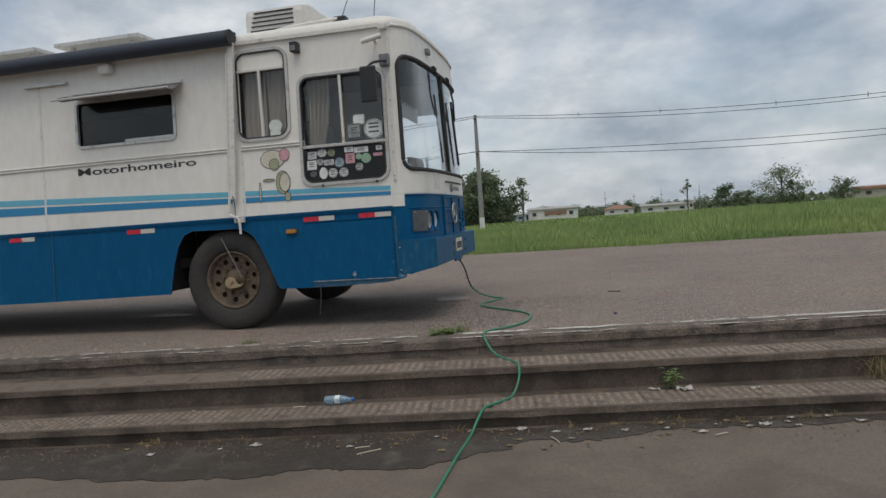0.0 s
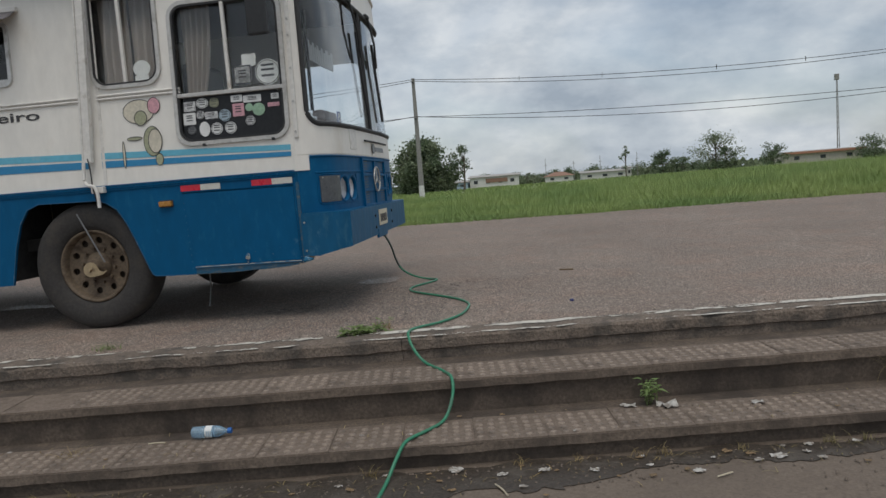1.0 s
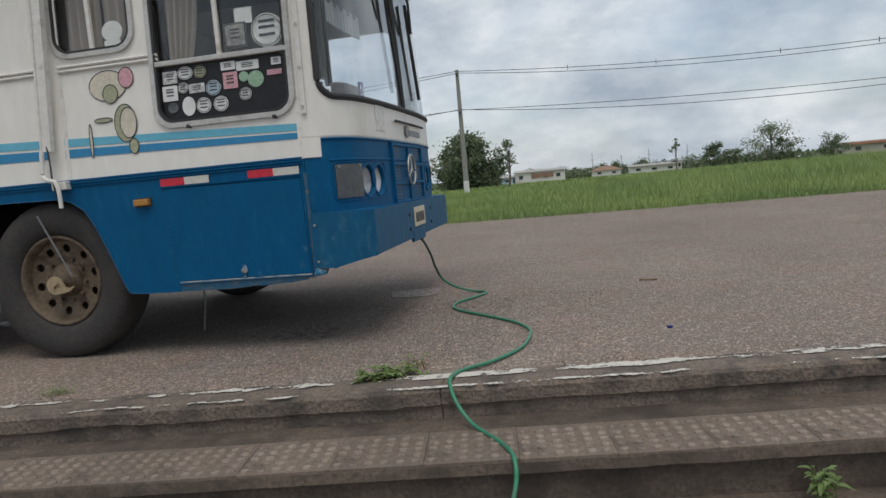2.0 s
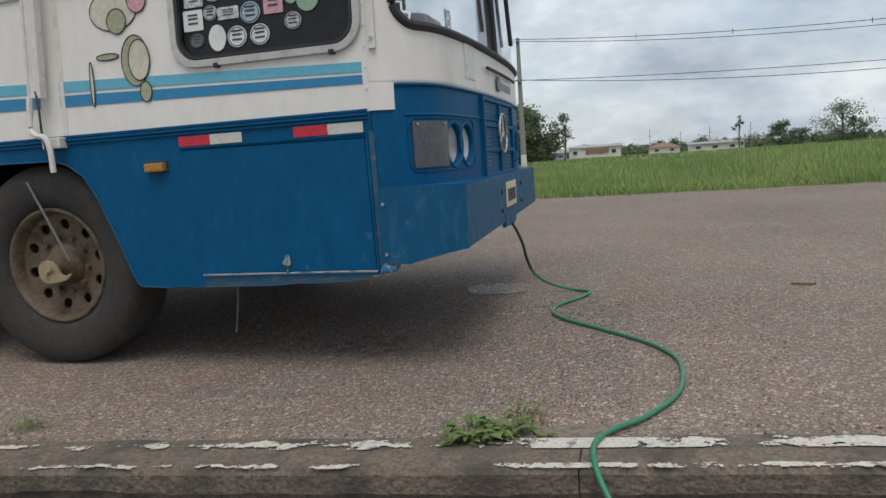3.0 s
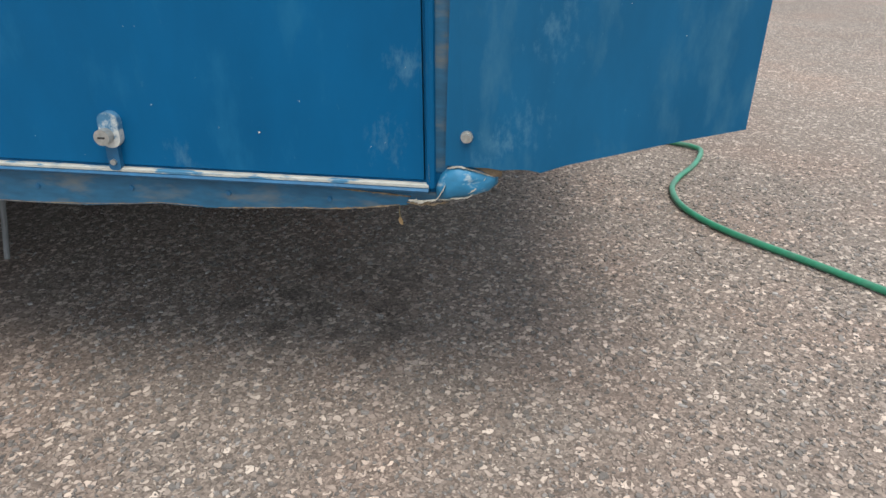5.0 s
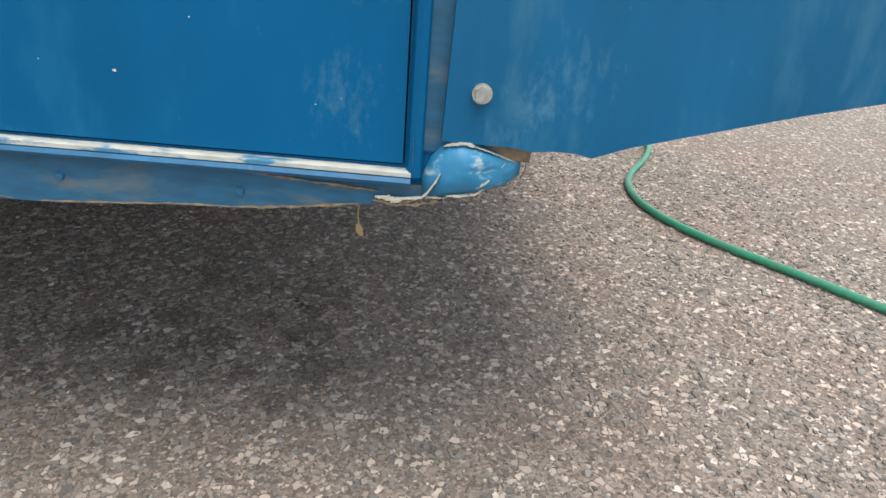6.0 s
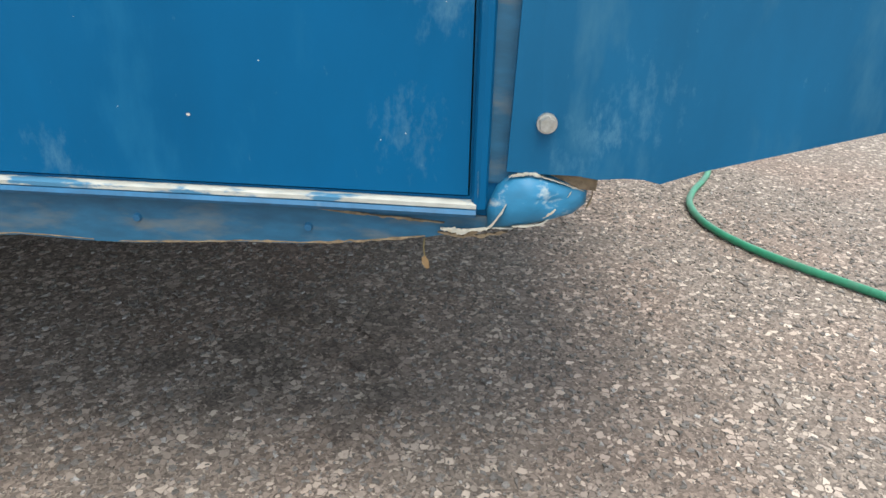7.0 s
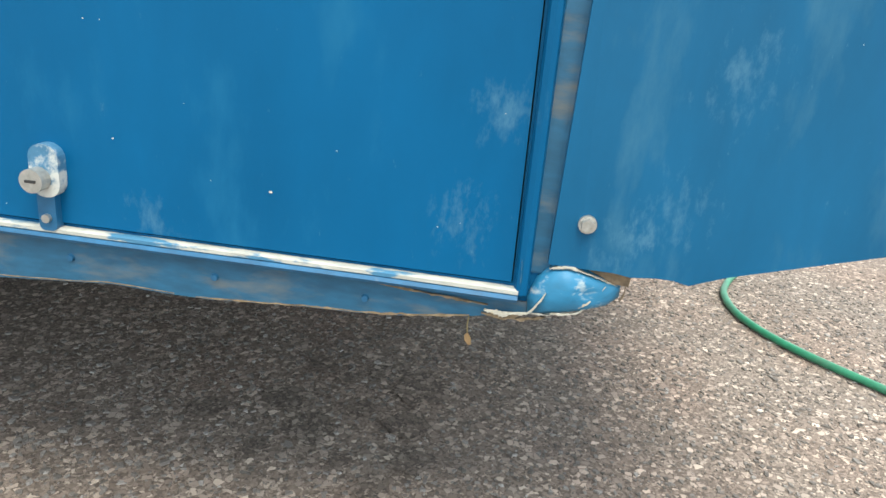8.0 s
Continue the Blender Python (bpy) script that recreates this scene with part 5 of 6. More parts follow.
part("crank_hook", tube(smooth_line([(0.105, -0.06, 1.30), (0.10, -0.07, 1.17), (0.13, -0.08, 1.13), (0.18, -0.08, 1.115), (0.202, -0.08, 1.06), (0.205, -0.08, 0.955)], 6), 0.013, 8), WHITE_TRIM, aw, "white bent awning bracket")
part("cord", tube(smooth_line([(0.135, -0.05, 1.33), (0.16, -0.07, 1.24), (0.165, -0.075, 1.12), (0.18, -0.07, 1.02), (0.17, -0.05, 1.0)], 6), 0.005, 6), BLACK, aw)
part("bracket", box(0.13, 0.23, -0.05, 0.0, 1.065, 1.115, 0.006), WHITE_TRIM, aw)
# canopy over the big window
bm = bmesh.new()
rows = []
for i in range(13):
    x = -1.60 + 1.23 * i / 12
    sag = 0.015 * math.sin(i * 1.3)
    rows.append([bm.verts.new((x, 0.05 - 0.30 * f, 2.51 - 0.10 * f - 0.05 * math.sin(f * 3.14) + sag * f)) for f in (0, 0.25, 0.5, 0.75, 1.0)])
for a, b in zip(rows, rows[1:]):
    for j in range(4):
        bm.faces.new((a[j], a[j + 1], b[j + 1], b[j]))
made = bmesh.ops.extrude_face_region(bm, geom=bm.faces[:])
bmesh.ops.translate(bm, verts=[v for v in made["geom"] if isinstance(v, bmesh.types.BMVert)], vec=(0, 0, 0.006))
cano = part("window_canopy", bm, CANOPY, bus, "sagging grey canvas window canopy", smooth=True)
part("front_bar", rod((-1.64, -0.25, 2.405), (-0.34, -0.25, 2.405), 0.012), ALU, cano)
part("wall_rail", box(-1.66, -0.36, 0.03, 0.07, 2.50, 2.535, 0.005), WHITE_TRIM, cano)
part("wall_rail", box(-2.20, -1.69, 0.02, 0.07, 2.625, 2.655, 0.005), ALU, bus)
part("siren", box(-1.27, -1.13, -0.02, 0.07, 2.67, 2.77, 0.02), WHITE_TRIM, bus)
# roof unit with louvres
ac = part("roof_unit", box(0.15, 0.87, 0.45, 1.25, 2.90, 3.25, 0.07), WHITE_TRIM, bus, "white roof air conditioner")
for k in range(6):
    part("louvre", box(0.21 + 0.012 * k, 0.70, 0.44, 0.455, 2.97 + 0.045 * k, 2.982 + 0.045 * k), BLACK, ac)
bm = bmesh.new()
vs = [bm.verts.new(p) for p in ((0.80, 0.45, 2.90), (1.20, 0.5, 2.90), (1.20, 1.2, 2.90), (0.80, 1.25, 2.90), (0.80, 0.45, 3.23), (1.03, 0.5, 3.09), (1.03, 1.2, 3.09), (0.80, 1.25, 3.23))]
for q in ((0, 1, 5, 4), (1, 2, 6, 5), (2, 3, 7, 6), (4, 5, 6, 7), (3, 2, 1, 0), (0, 4, 7, 3)):
    bm.faces.new([vs[i] for i in q])
part("sloped_cowl", bm, WHITE_TRIM, ac)
part("roof_pipe", tube(smooth_line([(0.40, 0.30, 2.92), (0.65, 0.30, 2.965), (0.95, 0.35, 3.00), (1.20, 0.45, 3.04)], 5), 0.02, 8), WHITE_TRIM, bus)
part("aerial_base", box(1.12, 1.26, 0.42, 0.54, 2.93, 3.06, 0.02), BLACK, bus)
part("aerial", tube(smooth_line([(1.20, 0.48, 3.04), (1.26, 0.50, 3.20), (1.36, 0.52, 3.45)], 4), 0.004, 5), WIRE, bus)
part("aerial", tube(smooth_line([(1.50, 0.6, 2.93), (1.51, 0.6, 3.10), (1.57, 0.6, 3.5)], 4), 0.004, 5), WIRE, bus)
for x0, x1 in ((-2.06, -1.02), (-3.6, -2.30)):
    sp = part("solar_panel", box(x0, x1, 0.35, 1.0, 3.11, 3.15, 0.004), ALU, bus, "solar panel on roof brackets")
    part("cells", box(x0 + 0.02, x1 - 0.02, 0.37, 0.98, 3.148, 3.154), SOLAR, sp)
    for x in (x0 + 0.15, x1 - 0.15):
        part("bracket", box(x - 0.02, x + 0.02, 0.45, 0.49, 2.85, 3.115), ALU, sp)
# work lamp, camera, mirror
lampb = part("work_lamp", box(0.835, 0.905, -0.03, 0.07, 2.645, 2.74, 0.008), BLACK, bus, "small black work lamp")
part("lens", box(0.845, 0.895, -0.035, -0.028, 2.655, 2.705), GREY_COVER, lampb)
part("camera_housing", rod((1.56, -0.06, 2.645), (1.74, -0.02, 2.69), 0.025, n=12), WHITE_TRIM, bus)
part("mount", rod((1.66, 0.07, 2.66), (1.66, -0.03, 2.665), 0.012, n=8), WHITE_TRIM, bus)
mir = part("mirror", box(1.595, 1.745, -0.29, -0.255, 2.05, 2.37, 0.016), BLACK, bus, "black side mirror on a bracket")
part("mirror_arm", tube(smooth_line([(1.78, 0.05, 2.47), (1.73, -0.10, 2.44), (1.69, -0.22, 2.40), (1.66, -0.28, 2.34)], 5), 0.012, 8), BLACK, mir)
part("arm_base", box(1.70, 1.79, 0.0, 0.07, 2.42, 2.53, 0.01), GREY_COVER, mir)


# the bumper is bent back a little towards its far end
for ob in bump.children_recursive:
    if ob.type == "MESH":
        for v in ob.data.vertices:
            if v.co.x > 1.75:
                v.co.x -= 0.03 * max(0.0, v.co.y - 0.08) * min(1.0, (v.co.x - 1.75) / 0.2)


# ---- things on the ground ----
hose = thing("garden_hose", "green garden hose trailing from the bumper down the steps", "hose")
air = smooth_line([(2.055, 1.36, 0.51), (2.085, 1.38, 0.455), (2.115, 1.42, 0.36), (2.125, 1.50, 0.25), (2.155, 1.60, 0.14), (2.245, 1.70, 0.055), (2.375, 1.725, 0.014), (2.465, 1.675, 0.012)], 8)
lie = smooth_line([(2.465, 1.675, 0.012), (2.488, 1.62, 0.012), (2.435, 1.47, 0.011), (2.350, 1.315, 0.011), (2.315, 1.20, 0.011), (2.328, 1.06, 0.011), (2.41, 0.915, 0.011), (2.60, 0.715, 0.011), (2.80, 0.49, 0.011), (2.905, 0.30, 0.011), (2.938, 0.12, 0.012), (2.912, -0.18, 0.012), (2.80, -0.43, 0.014), (2.69, -0.58, 0.02), (2.645, -0.70, 0.028), (2.648, -0.82, 0.022), (2.69, -0.895, -0.05), (2.765, -0.96, -0.118), (2.90, -1.14, -0.127), (2.965, -1.29, -0.127), (2.970, -1.36, -0.21), (2.93, -1.44, -0.305), (2.855, -1.57, -0.316), (2.775, -1.72, -0.312), (2.74, -1.82, -0.36), (2.705, -1.95, -0.436), (2.69, -2.3, -0.438), (2.68, -2.9, -0.44), (2.66, -3.6, -0.44), (2.7, -4.6, -0.44)], 8)
part("hose_pipe", tube(air[:30] , 0.0090, 10), HOSE_DARK, hose, "dark upper end of the hose", smooth=True)
part("hose_pipe", tube(air[29:-1] + lie, 0.0090, 10), HOSE, hose, smooth=True)
part("hose_coupling", rod((2.045, 1.35, 0.545), (2.068, 1.375, 0.495), 0.020, n=12), BLACK, hose)

# tactile tiles on both treads: domes in four rows on each tile
def tile_mesh(wide, deep, across, rows_):
    bm = bmesh.new()
    h = wide / 2 - 0.0007
    box(-h, h, 0.0, deep, -0.012, 0.005, 0.0015, bm=bm)
    for i in range(across):
        for j in range(rows_):
            x, y = (i + 0.5) / across * wide - wide / 2, 0.035 + 0.058 * j
            top = [(0.0205, 0.0045), (0.0175, 0.0105), (0.0125, 0.0120)]
            rings = [[bm.verts.new((x + q * math.cos(a), y + q * math.sin(a), z)) for a in [2 * math.pi * k / 8 for k in range(8)]] for q, z in top]
            for a, b in zip(rings, rings[1:]):
                for k in range(8):
                    bm.faces.new((a[k], a[(k + 1) % 8], b[(k + 1) % 8], b[k])).material_index = 1
            bm.faces.new(rings[-1]).material_index = 1
    me = bpy.data.meshes.new("tactile_tile")
    bm.to_mesh(me)
    bm.free()
    me.materials.append(TILE)
    me.materials.append(DOME)
    return me


SIZE = 0.362
tm = tile_mesh(SIZE, 0.33, 6, 5)
plain = tile_mesh(SIZE, 0.33, 6, 0)
ang = math.atan(SLOPE)
r = random.Random(8)
for edge, z, x0 in ((EDGE2, Z2, -3.0), (EDGE1, Z1, -3.13)):
    for i in range(30):
        x = x0 + 0.19 + i * SIZE * math.cos(ang)
        t = new("tactile_tile", plain if x < 1.0 and edge == EDGE1 else tm)
        t.parent = steps
        t.matrix_basis = pose(x, along(x, edge, 0.012), z + 0.0005 + r.uniform(-0.002, 0.002), r.uniform(-0.4, 0.4), r.uniform(-0.4, 0.4), math.degrees(ang) + r.uniform(-0.4, 0.4))

# plastic bottle lying on the lower tread
bot = thing("plastic_bottle", "clear plastic water bottle with blue cap lying on the step", "bottle")
yb, zb = along(1.62, EDGE1, -0.10), Z2 + 0.040
prof = [(0.0, 0.004), (0.022, 0.0), (0.031, 0.008), (0.0315, 0.03), (0.029, 0.036), (0.0315, 0.042), (0.0315, 0.075), (0.029, 0.08), (0.0315, 0.086), (0.0315, 0.135), (0.026, 0.16), (0.016, 0.182), (0.0125, 0.19), (0.0125, 0.203)]
b = part("body", lathe(prof, (0, 0, 0), 24), BOTTLE, bot, "clear bluish bottle", smooth=True)
c = part("cap", lathe([(0.0, 0.218), (0.0145, 0.218), (0.0155, 0.214), (0.0155, 0.199), (0.0125, 0.197)], (0, 0, 0), 20), surface("blue_cap", (0.02, 0.13, 0.42), 0.4, grain=60), bot, "blue screw cap")
lb = part("label", lathe([(0.0322, 0.080), (0.0322, 0.118)], (0, 0, 0), 24), PAPER, bot, "white paper label", smooth=True)
for ob in (b, c, lb):
    ob.data.transform(pose(1.57, yb, zb, 0, 0, -90 + 5))
for i in range(3):
    part("print_bar", box(1.665 + 0.012 * i, 1.672 + 0.012 * i, yb - 0.0345, yb - 0.030, zb - 0.012, zb + 0.018), BLUE_STICK, bot)


# litter
def scrap(name, x, y, z, size, material, label, seed, fold=0.5):
    """A crumpled flake of paper, plastic or a dead leaf."""
    r = random.Random(seed)
    bm = bmesh.new()
    n = 5
    g = [[bm.verts.new((x + size * ((i / (n - 1)) - 0.5) * r.uniform(0.8, 1.2), y + 0.7 * size * ((j / (n - 1)) - 0.5) * r.uniform(0.7, 1.3), z + 0.002 + fold * size * 0.5 * abs(noise.noise(Vector((i * 0.9 + seed, j * 0.9, seed * 1.7)))))) for j in range(n)] for i in range(n)]
    for i in range(n - 1):
        for j in range(n - 1):
            if not (i in (0, n - 2) and j in (0, n - 2) and r.random() < 0.6):
                bm.faces.new((g[i][j], g[i + 1][j], g[i + 1][j + 1], g[i][j + 1]))
    made = bmesh.ops.extrude_face_region(bm, geom=bm.faces[:])
    bmesh.ops.translate(bm, verts=[v for v in made["geom"] if isinstance(v, bmesh.types.BMVert)], vec=(0, 0, 0.0015))
    return tagged(part(name, bm, material), label, "litter", "litter on the steps")


PLASTIC = surface("dirty_white_plastic", (0.44, 0.42, 0.39), 0.6, grain=60, vary=0.2, stain=(0.22, 0.19, 0.16), stain_at=(0.45, 0.6), stain_scale=35)
DEAD = surface("dead_leaf", (0.20, 0.135, 0.075), 0.85, grain=60, vary=0.3)
scrap("plastic_scrap", 3.90, along(3.90, EDGE1, -0.10), Z2 + 0.006, 0.075, PLASTIC, "crumpled white plastic scrap on the step", 1)
scrap("plastic_scrap", 4.10, along(4.10, EDGE1, -0.16), Z2 + 0.006, 0.10, PLASTIC, "crumpled white plastic scrap on the step", 2, 0.9)
scrap("plastic_scrap", 4.56, along(4.56, EDGE1, -0.20), Z2 + 0.008, 0.06, PLASTIC, "small white plastic scrap on the tile", 3, 0.8)
r = random.Random(12)
for i in range(36):
    x = r.choice((r.uniform(1.2, 5.4), r.uniform(2.4, 4.6), r.uniform(-0.5, 5)))
    y = along(x, EDGE2, -0.05 - abs(r.gauss(0, 0.16)))
    big_one = r.random() < 0.3
    scrap("paper_scrap" if big_one else "dead_leaf", x, y, Z3 + 0.007, r.uniform(0.035, 0.075) if big_one else r.uniform(0.02, 0.045), PLASTIC if big_one else r.choice((DEAD, DEAD, PLASTIC)), "torn pale paper scrap in the wet dirt" if big_one else "small dead leaf on the wet dirt", 30 + i)
for i in range(9):
    x = r.uniform(0.5, 5)
    scrap("dead_leaf", x, along(x, EDGE1, -r.uniform(0.05, 0.42)), Z2 + 0.007, r.uniform(0.015, 0.03), r.choice((DEAD, PLASTIC)), "small dead leaf on the tiled step", 90 + i)
for i, (x, off, ln, a) in enumerate(((3.28, -0.36, 0.13, 118), (2.05, -0.42, 0.16, 38), (2.0, -0.30, 0.09, 20), (4.2, -0.33, 0.09, 30), (1.35, 0.30, 0.09, 8))):
    y, z = (along(x, EDGE2, off), Z3 + 0.009) if i < 4 else (along(x, EDGE1, -0.13), Z2 + 0.009)
    c, sn = math.cos(radians(a)), math.sin(radians(a))
    pts = smooth_line([(x, y, z), (x + c * ln * 0.5 + 0.004, y + sn * ln * 0.5, z + 0.002), (x + c * ln, y + sn * ln, z)], 4)
    tagged(part("straw", tube(pts, 0.004, 6), surface("pale_straw", (0.48, 0.42, 0.31), 0.8, grain=60)), "pale dry straw lying on the wet dirt", "straw", "straws")
tagged(part("stick", tube(smooth_line([(3.67, 1.83, 0.010), (3.73, 1.80, 0.012), (3.80, 1.81, 0.010)], 4), 0.007, 6), DEAD), "short dark stick lying on the road", "stick")
tagged(part("bottle_cap", rod((3.70, 0.17, 0.001), (3.70, 0.17, 0.014), 0.014, n=12), surface("dark_blue_cap", (0.02, 0.03, 0.16), 0.4, grain=60)), "dark blue bottle cap on the asphalt", "cap")
r = random.Random(55)
verts, faces = [], []
for k in range(520):
    x = r.uniform(-1.5, 6.5)
    if k % 5 == 0:
        y, z = along(x, EDGE1, -r.uniform(0.02, 0.44)), Z2 + 0.008
    else:
        y, z = along(x, EDGE2, -0.03 - abs(r.gauss(0, 0.13))), Z3 + 0.008
    a, ln, w = r.uniform(0, 6.28), 0.012 + 0.06 * r.random() ** 2, r.uniform(0.0008, 0.0022)
    c, sn = math.cos(a), math.sin(a)
    b = len(verts)
    for f, lift in ((0, 0.0), (0.5, r.uniform(0, 0.012)), (1, 0.0)):
        for q in (-w, w):
            verts.append((x + c * ln * f - sn * q, y + sn * ln * f + c * q, z + lift))
    faces += [(b, b + 1, b + 3, b + 2), (b + 2, b + 3, b + 5, b + 4)]
tagged(raw_part("straw_litter", verts, faces, GRASS_DRY), "scattered dry straw and stalks in the dirt", "straw", kind="stuff")
verts, faces = [], []
for k in range(2600):
    x = r.uniform(-1.5, 6.5)
    y, z = (along(x, EDGE2, -0.02 - abs(r.gauss(0, 0.2))), Z3 + 0.006) if k % 4 else (along(x, EDGE0, 0.21 + abs(r.gauss(0, 0.06))), 0.001)
    q = 0.002 + 0.006 * r.random() ** 3
    b = len(verts)
    verts += [(x - q, y - q, z), (x + q, y - q * 0.7, z), (x + q * 0.8, y + q, z), (x - q, y + q * 0.9, z), (x + r.uniform(-q, q) * 0.4, y, z + q * r.uniform(0.7, 1.3))]
    faces += [(b, b + 1, b + 4), (b + 1, b + 2, b + 4), (b + 2, b + 3, b + 4), (b + 3, b, b + 4)]
tagged(raw_part("dirt_crumbs", verts, faces, KERB), "loose crumbs of dirt and grit at the kerb and steps", "dirt", kind="stuff")
rl = random.Random(52)
for i in range(18):
    x = 2.6 + 2.9 * rl.random() ** 0.8
    scrap("paper_scrap", x, along(x, EDGE2, -0.05 - 0.22 * rl.random() ** 1.5), Z3 + 0.008, rl.uniform(0.02, 0.055), rl.choice((PLASTIC, PLASTIC, DEAD)), "small torn scrap in the dirt below the step", 140 + i, rl.uniform(0.3, 0.9))
# dry leaf dangling from a thread below the torn corner
dl = thing("hanging_leaf", "small dry leaf dangling on a thread under the body", "leaf")
part("thread", tube([(1.690, 0.0, 0.420), (1.689, 0.0, 0.408), (1.690, 0.0, 0.400)], 0.0006, 4), GRASS_DRY, dl)
bm = bmesh.new()
lv = [bm.verts.new(p) for p in ((1.690, 0.0, 0.401), (1.6935, -0.001, 0.396), (1.6945, -0.002, 0.390), (1.692, 0.0, 0.388), (1.688, 0.001, 0.392), (1.6875, 0.001, 0.397))]
bm.faces.new(lv)
part("leaf", bm, surface("dry_ochre_leaf", (0.24, 0.15, 0.07), 0.8, grain=200), dl)


# weeds and dry grass
def weed(name, x, y, z, count, height, spread, material, label, seed, leafy=True):
    r = random.Random(seed)
    bm = bmesh.new()
    for k in range(count):
        a, ln = r.uniform(0, 6.28), height * r.uniform(0.4, 1.0)
        lean = r.uniform(0.2, 1.0) * spread
        px, py = x + r.gauss(0, spread * 0.35), y + r.gauss(0, spread * 0.22)
        d = Vector((math.cos(a), math.sin(a), 0))
        side = Vector((-d.y, d.x, 0))
        w = (r.uniform(0.005, 0.013) if leafy else r.uniform(0.0012, 0.003))
        prev = None
        for i in range(5):
            f = i / 4
            c = Vector((px, py, z)) + d * lean * f * f + Vector((0, 0, ln * (f - 0.35 * f * f)))
            ww = w * (math.sin(f * 2.6 + 0.35) if leafy else 1 - 0.8 * f)
            cur = (bm.verts.new(c - side * ww), bm.verts.new(c + side * ww))
            if prev:
                bm.faces.new((prev[0], prev[1], cur[1], cur[0]))
            prev = cur
    return tagged(part(name, bm, material, fix=False), label, "weed", "weeds in the joints", "stuff" if count > 200 else "")


def leafy_weed(x, y, z, stems, height, wide, deep, size, seed, label="low broad-leaved green weed growing at the kerb"):
    """A low clump of short stems, each with a few broad pointed leaves."""
    r = random.Random(seed)
    root = thing("weed", label, "weed", (x, y, z), "weeds in the joints")
    leaf, stalk = bmesh.new(), bmesh.new()
    for k in range(stems):
        b = Vector((r.gauss(0, wide * 0.42), r.gauss(0, deep * 0.42), 0))
        out = Vector((b.x, b.y, 0)) + Vector((r.gauss(0, 0.05), r.gauss(0, 0.05), 0))
        top = b + out * 0.35 + Vector((0, 0, height * r.uniform(0.15, 1.0)))
        rod(b, top, 0.0018, 0.0011, 5, stalk)
        for q in range(r.randint(3, 6)):
            a, rise = r.uniform(0, 6.28), r.uniform(-0.15, 0.75)
            d = Vector((math.cos(a), math.sin(a), rise)).normalized()
            side = d.cross(Vector((0, 0, 1))).normalized()
            up = side.cross(d)
            ln = size * r.uniform(0.45, 1.15)
            c0 = b.lerp(top, r.uniform(0.5, 1.0))
            prev = None
            for i in range(6):
                f = i / 5
                c = c0 + d * ln * f - Vector((0, 0, ln * 0.35 * f * f))
                w = ln * 0.24 * (math.sin(math.pi * min(1, f ** 0.75)) + 0.04) * r.uniform(0.85, 1.15)
                cur = [leaf.verts.new(c - side * w + up * w * 0.35), leaf.verts.new(c), leaf.verts.new(c + side * w + up * w * 0.35)]
                if prev:
                    for m in range(2):
                        leaf.faces.new((prev[m], prev[m + 1], cur[m + 1], cur[m]))
                prev = cur
    tagged(part("stem", stalk, WEED, root), kind="stuff")
    part("leaf", leaf, WEED, root, fix=False, smooth=True)
    return root


leafy_weed(2.325, -0.63, 0.004, 30, 0.05, 0.12, 0.09, 0.05, 1)
leafy_weed(2.225, -0.69, 0.008, 14, 0.04, 0.07, 0.06, 0.05, 2)
leafy_weed(2.40, -0.48, 0.0, 7, 0.09, 0.05, 0.05, 0.035, 8)
weed("grass_tuft", 2.42, -0.50, 0.0, 26, 0.12, 0.10, GRASS_DRY, "thin dry grass stalks beside the kerb weed", 3, False)
blot("dry_dirt", [(2.44, -0.62), (2.48, -0.54), (2.58, -0.51), (2.70, -0.49), (2.74, -0.54), (2.66, -0.60), (2.57, -0.68), (2.46, -0.70)], 0.0042, DUST, "thin drift of pale dry dirt along the kerb", "dirt", 0.02, 12, "stuff")
weed("grass_tuft", 0.55, -0.72, 0.0, 60, 0.07, 0.12, WEED, "low green tuft at the kerb", 4, False)
leafy_weed(4.02, along(4.02, EDGE1, -0.10), Z2 + 0.004, 12, 0.17, 0.035, 0.035, 0.055, 5, "small green weed sprouting from the step")
weed("grass_tuft", 5.50, along(5.5, EDGE1, -0.12), Z2, 110, 0.30, 0.28, GRASS_DRY, "tuft of long dry grass on the step", 6, False)
weed("grass_tuft", 5.45, along(5.45, EDGE1, 0.02), Z2, 40, 0.38, 0.10, GRASS_DRY, "tuft of long dry grass on the step", 7, False)
for i in range(14):
    x = r.uniform(0.2, 5.2)
    weed("grass_tuft", x, along(x, EDGE2, -0.035), Z3, 16, r.uniform(0.04, 0.10), 0.06, GRASS_DRY, "wisp of dry grass at the foot of the step", 20 + i, False)
weed("grass_tuft", 1.0, along(1.0, EDGE1, -0.22), Z2, 30, 0.05, 0.16, GRASS_DRY, "flattened dry grass on the lower step", 44, False)

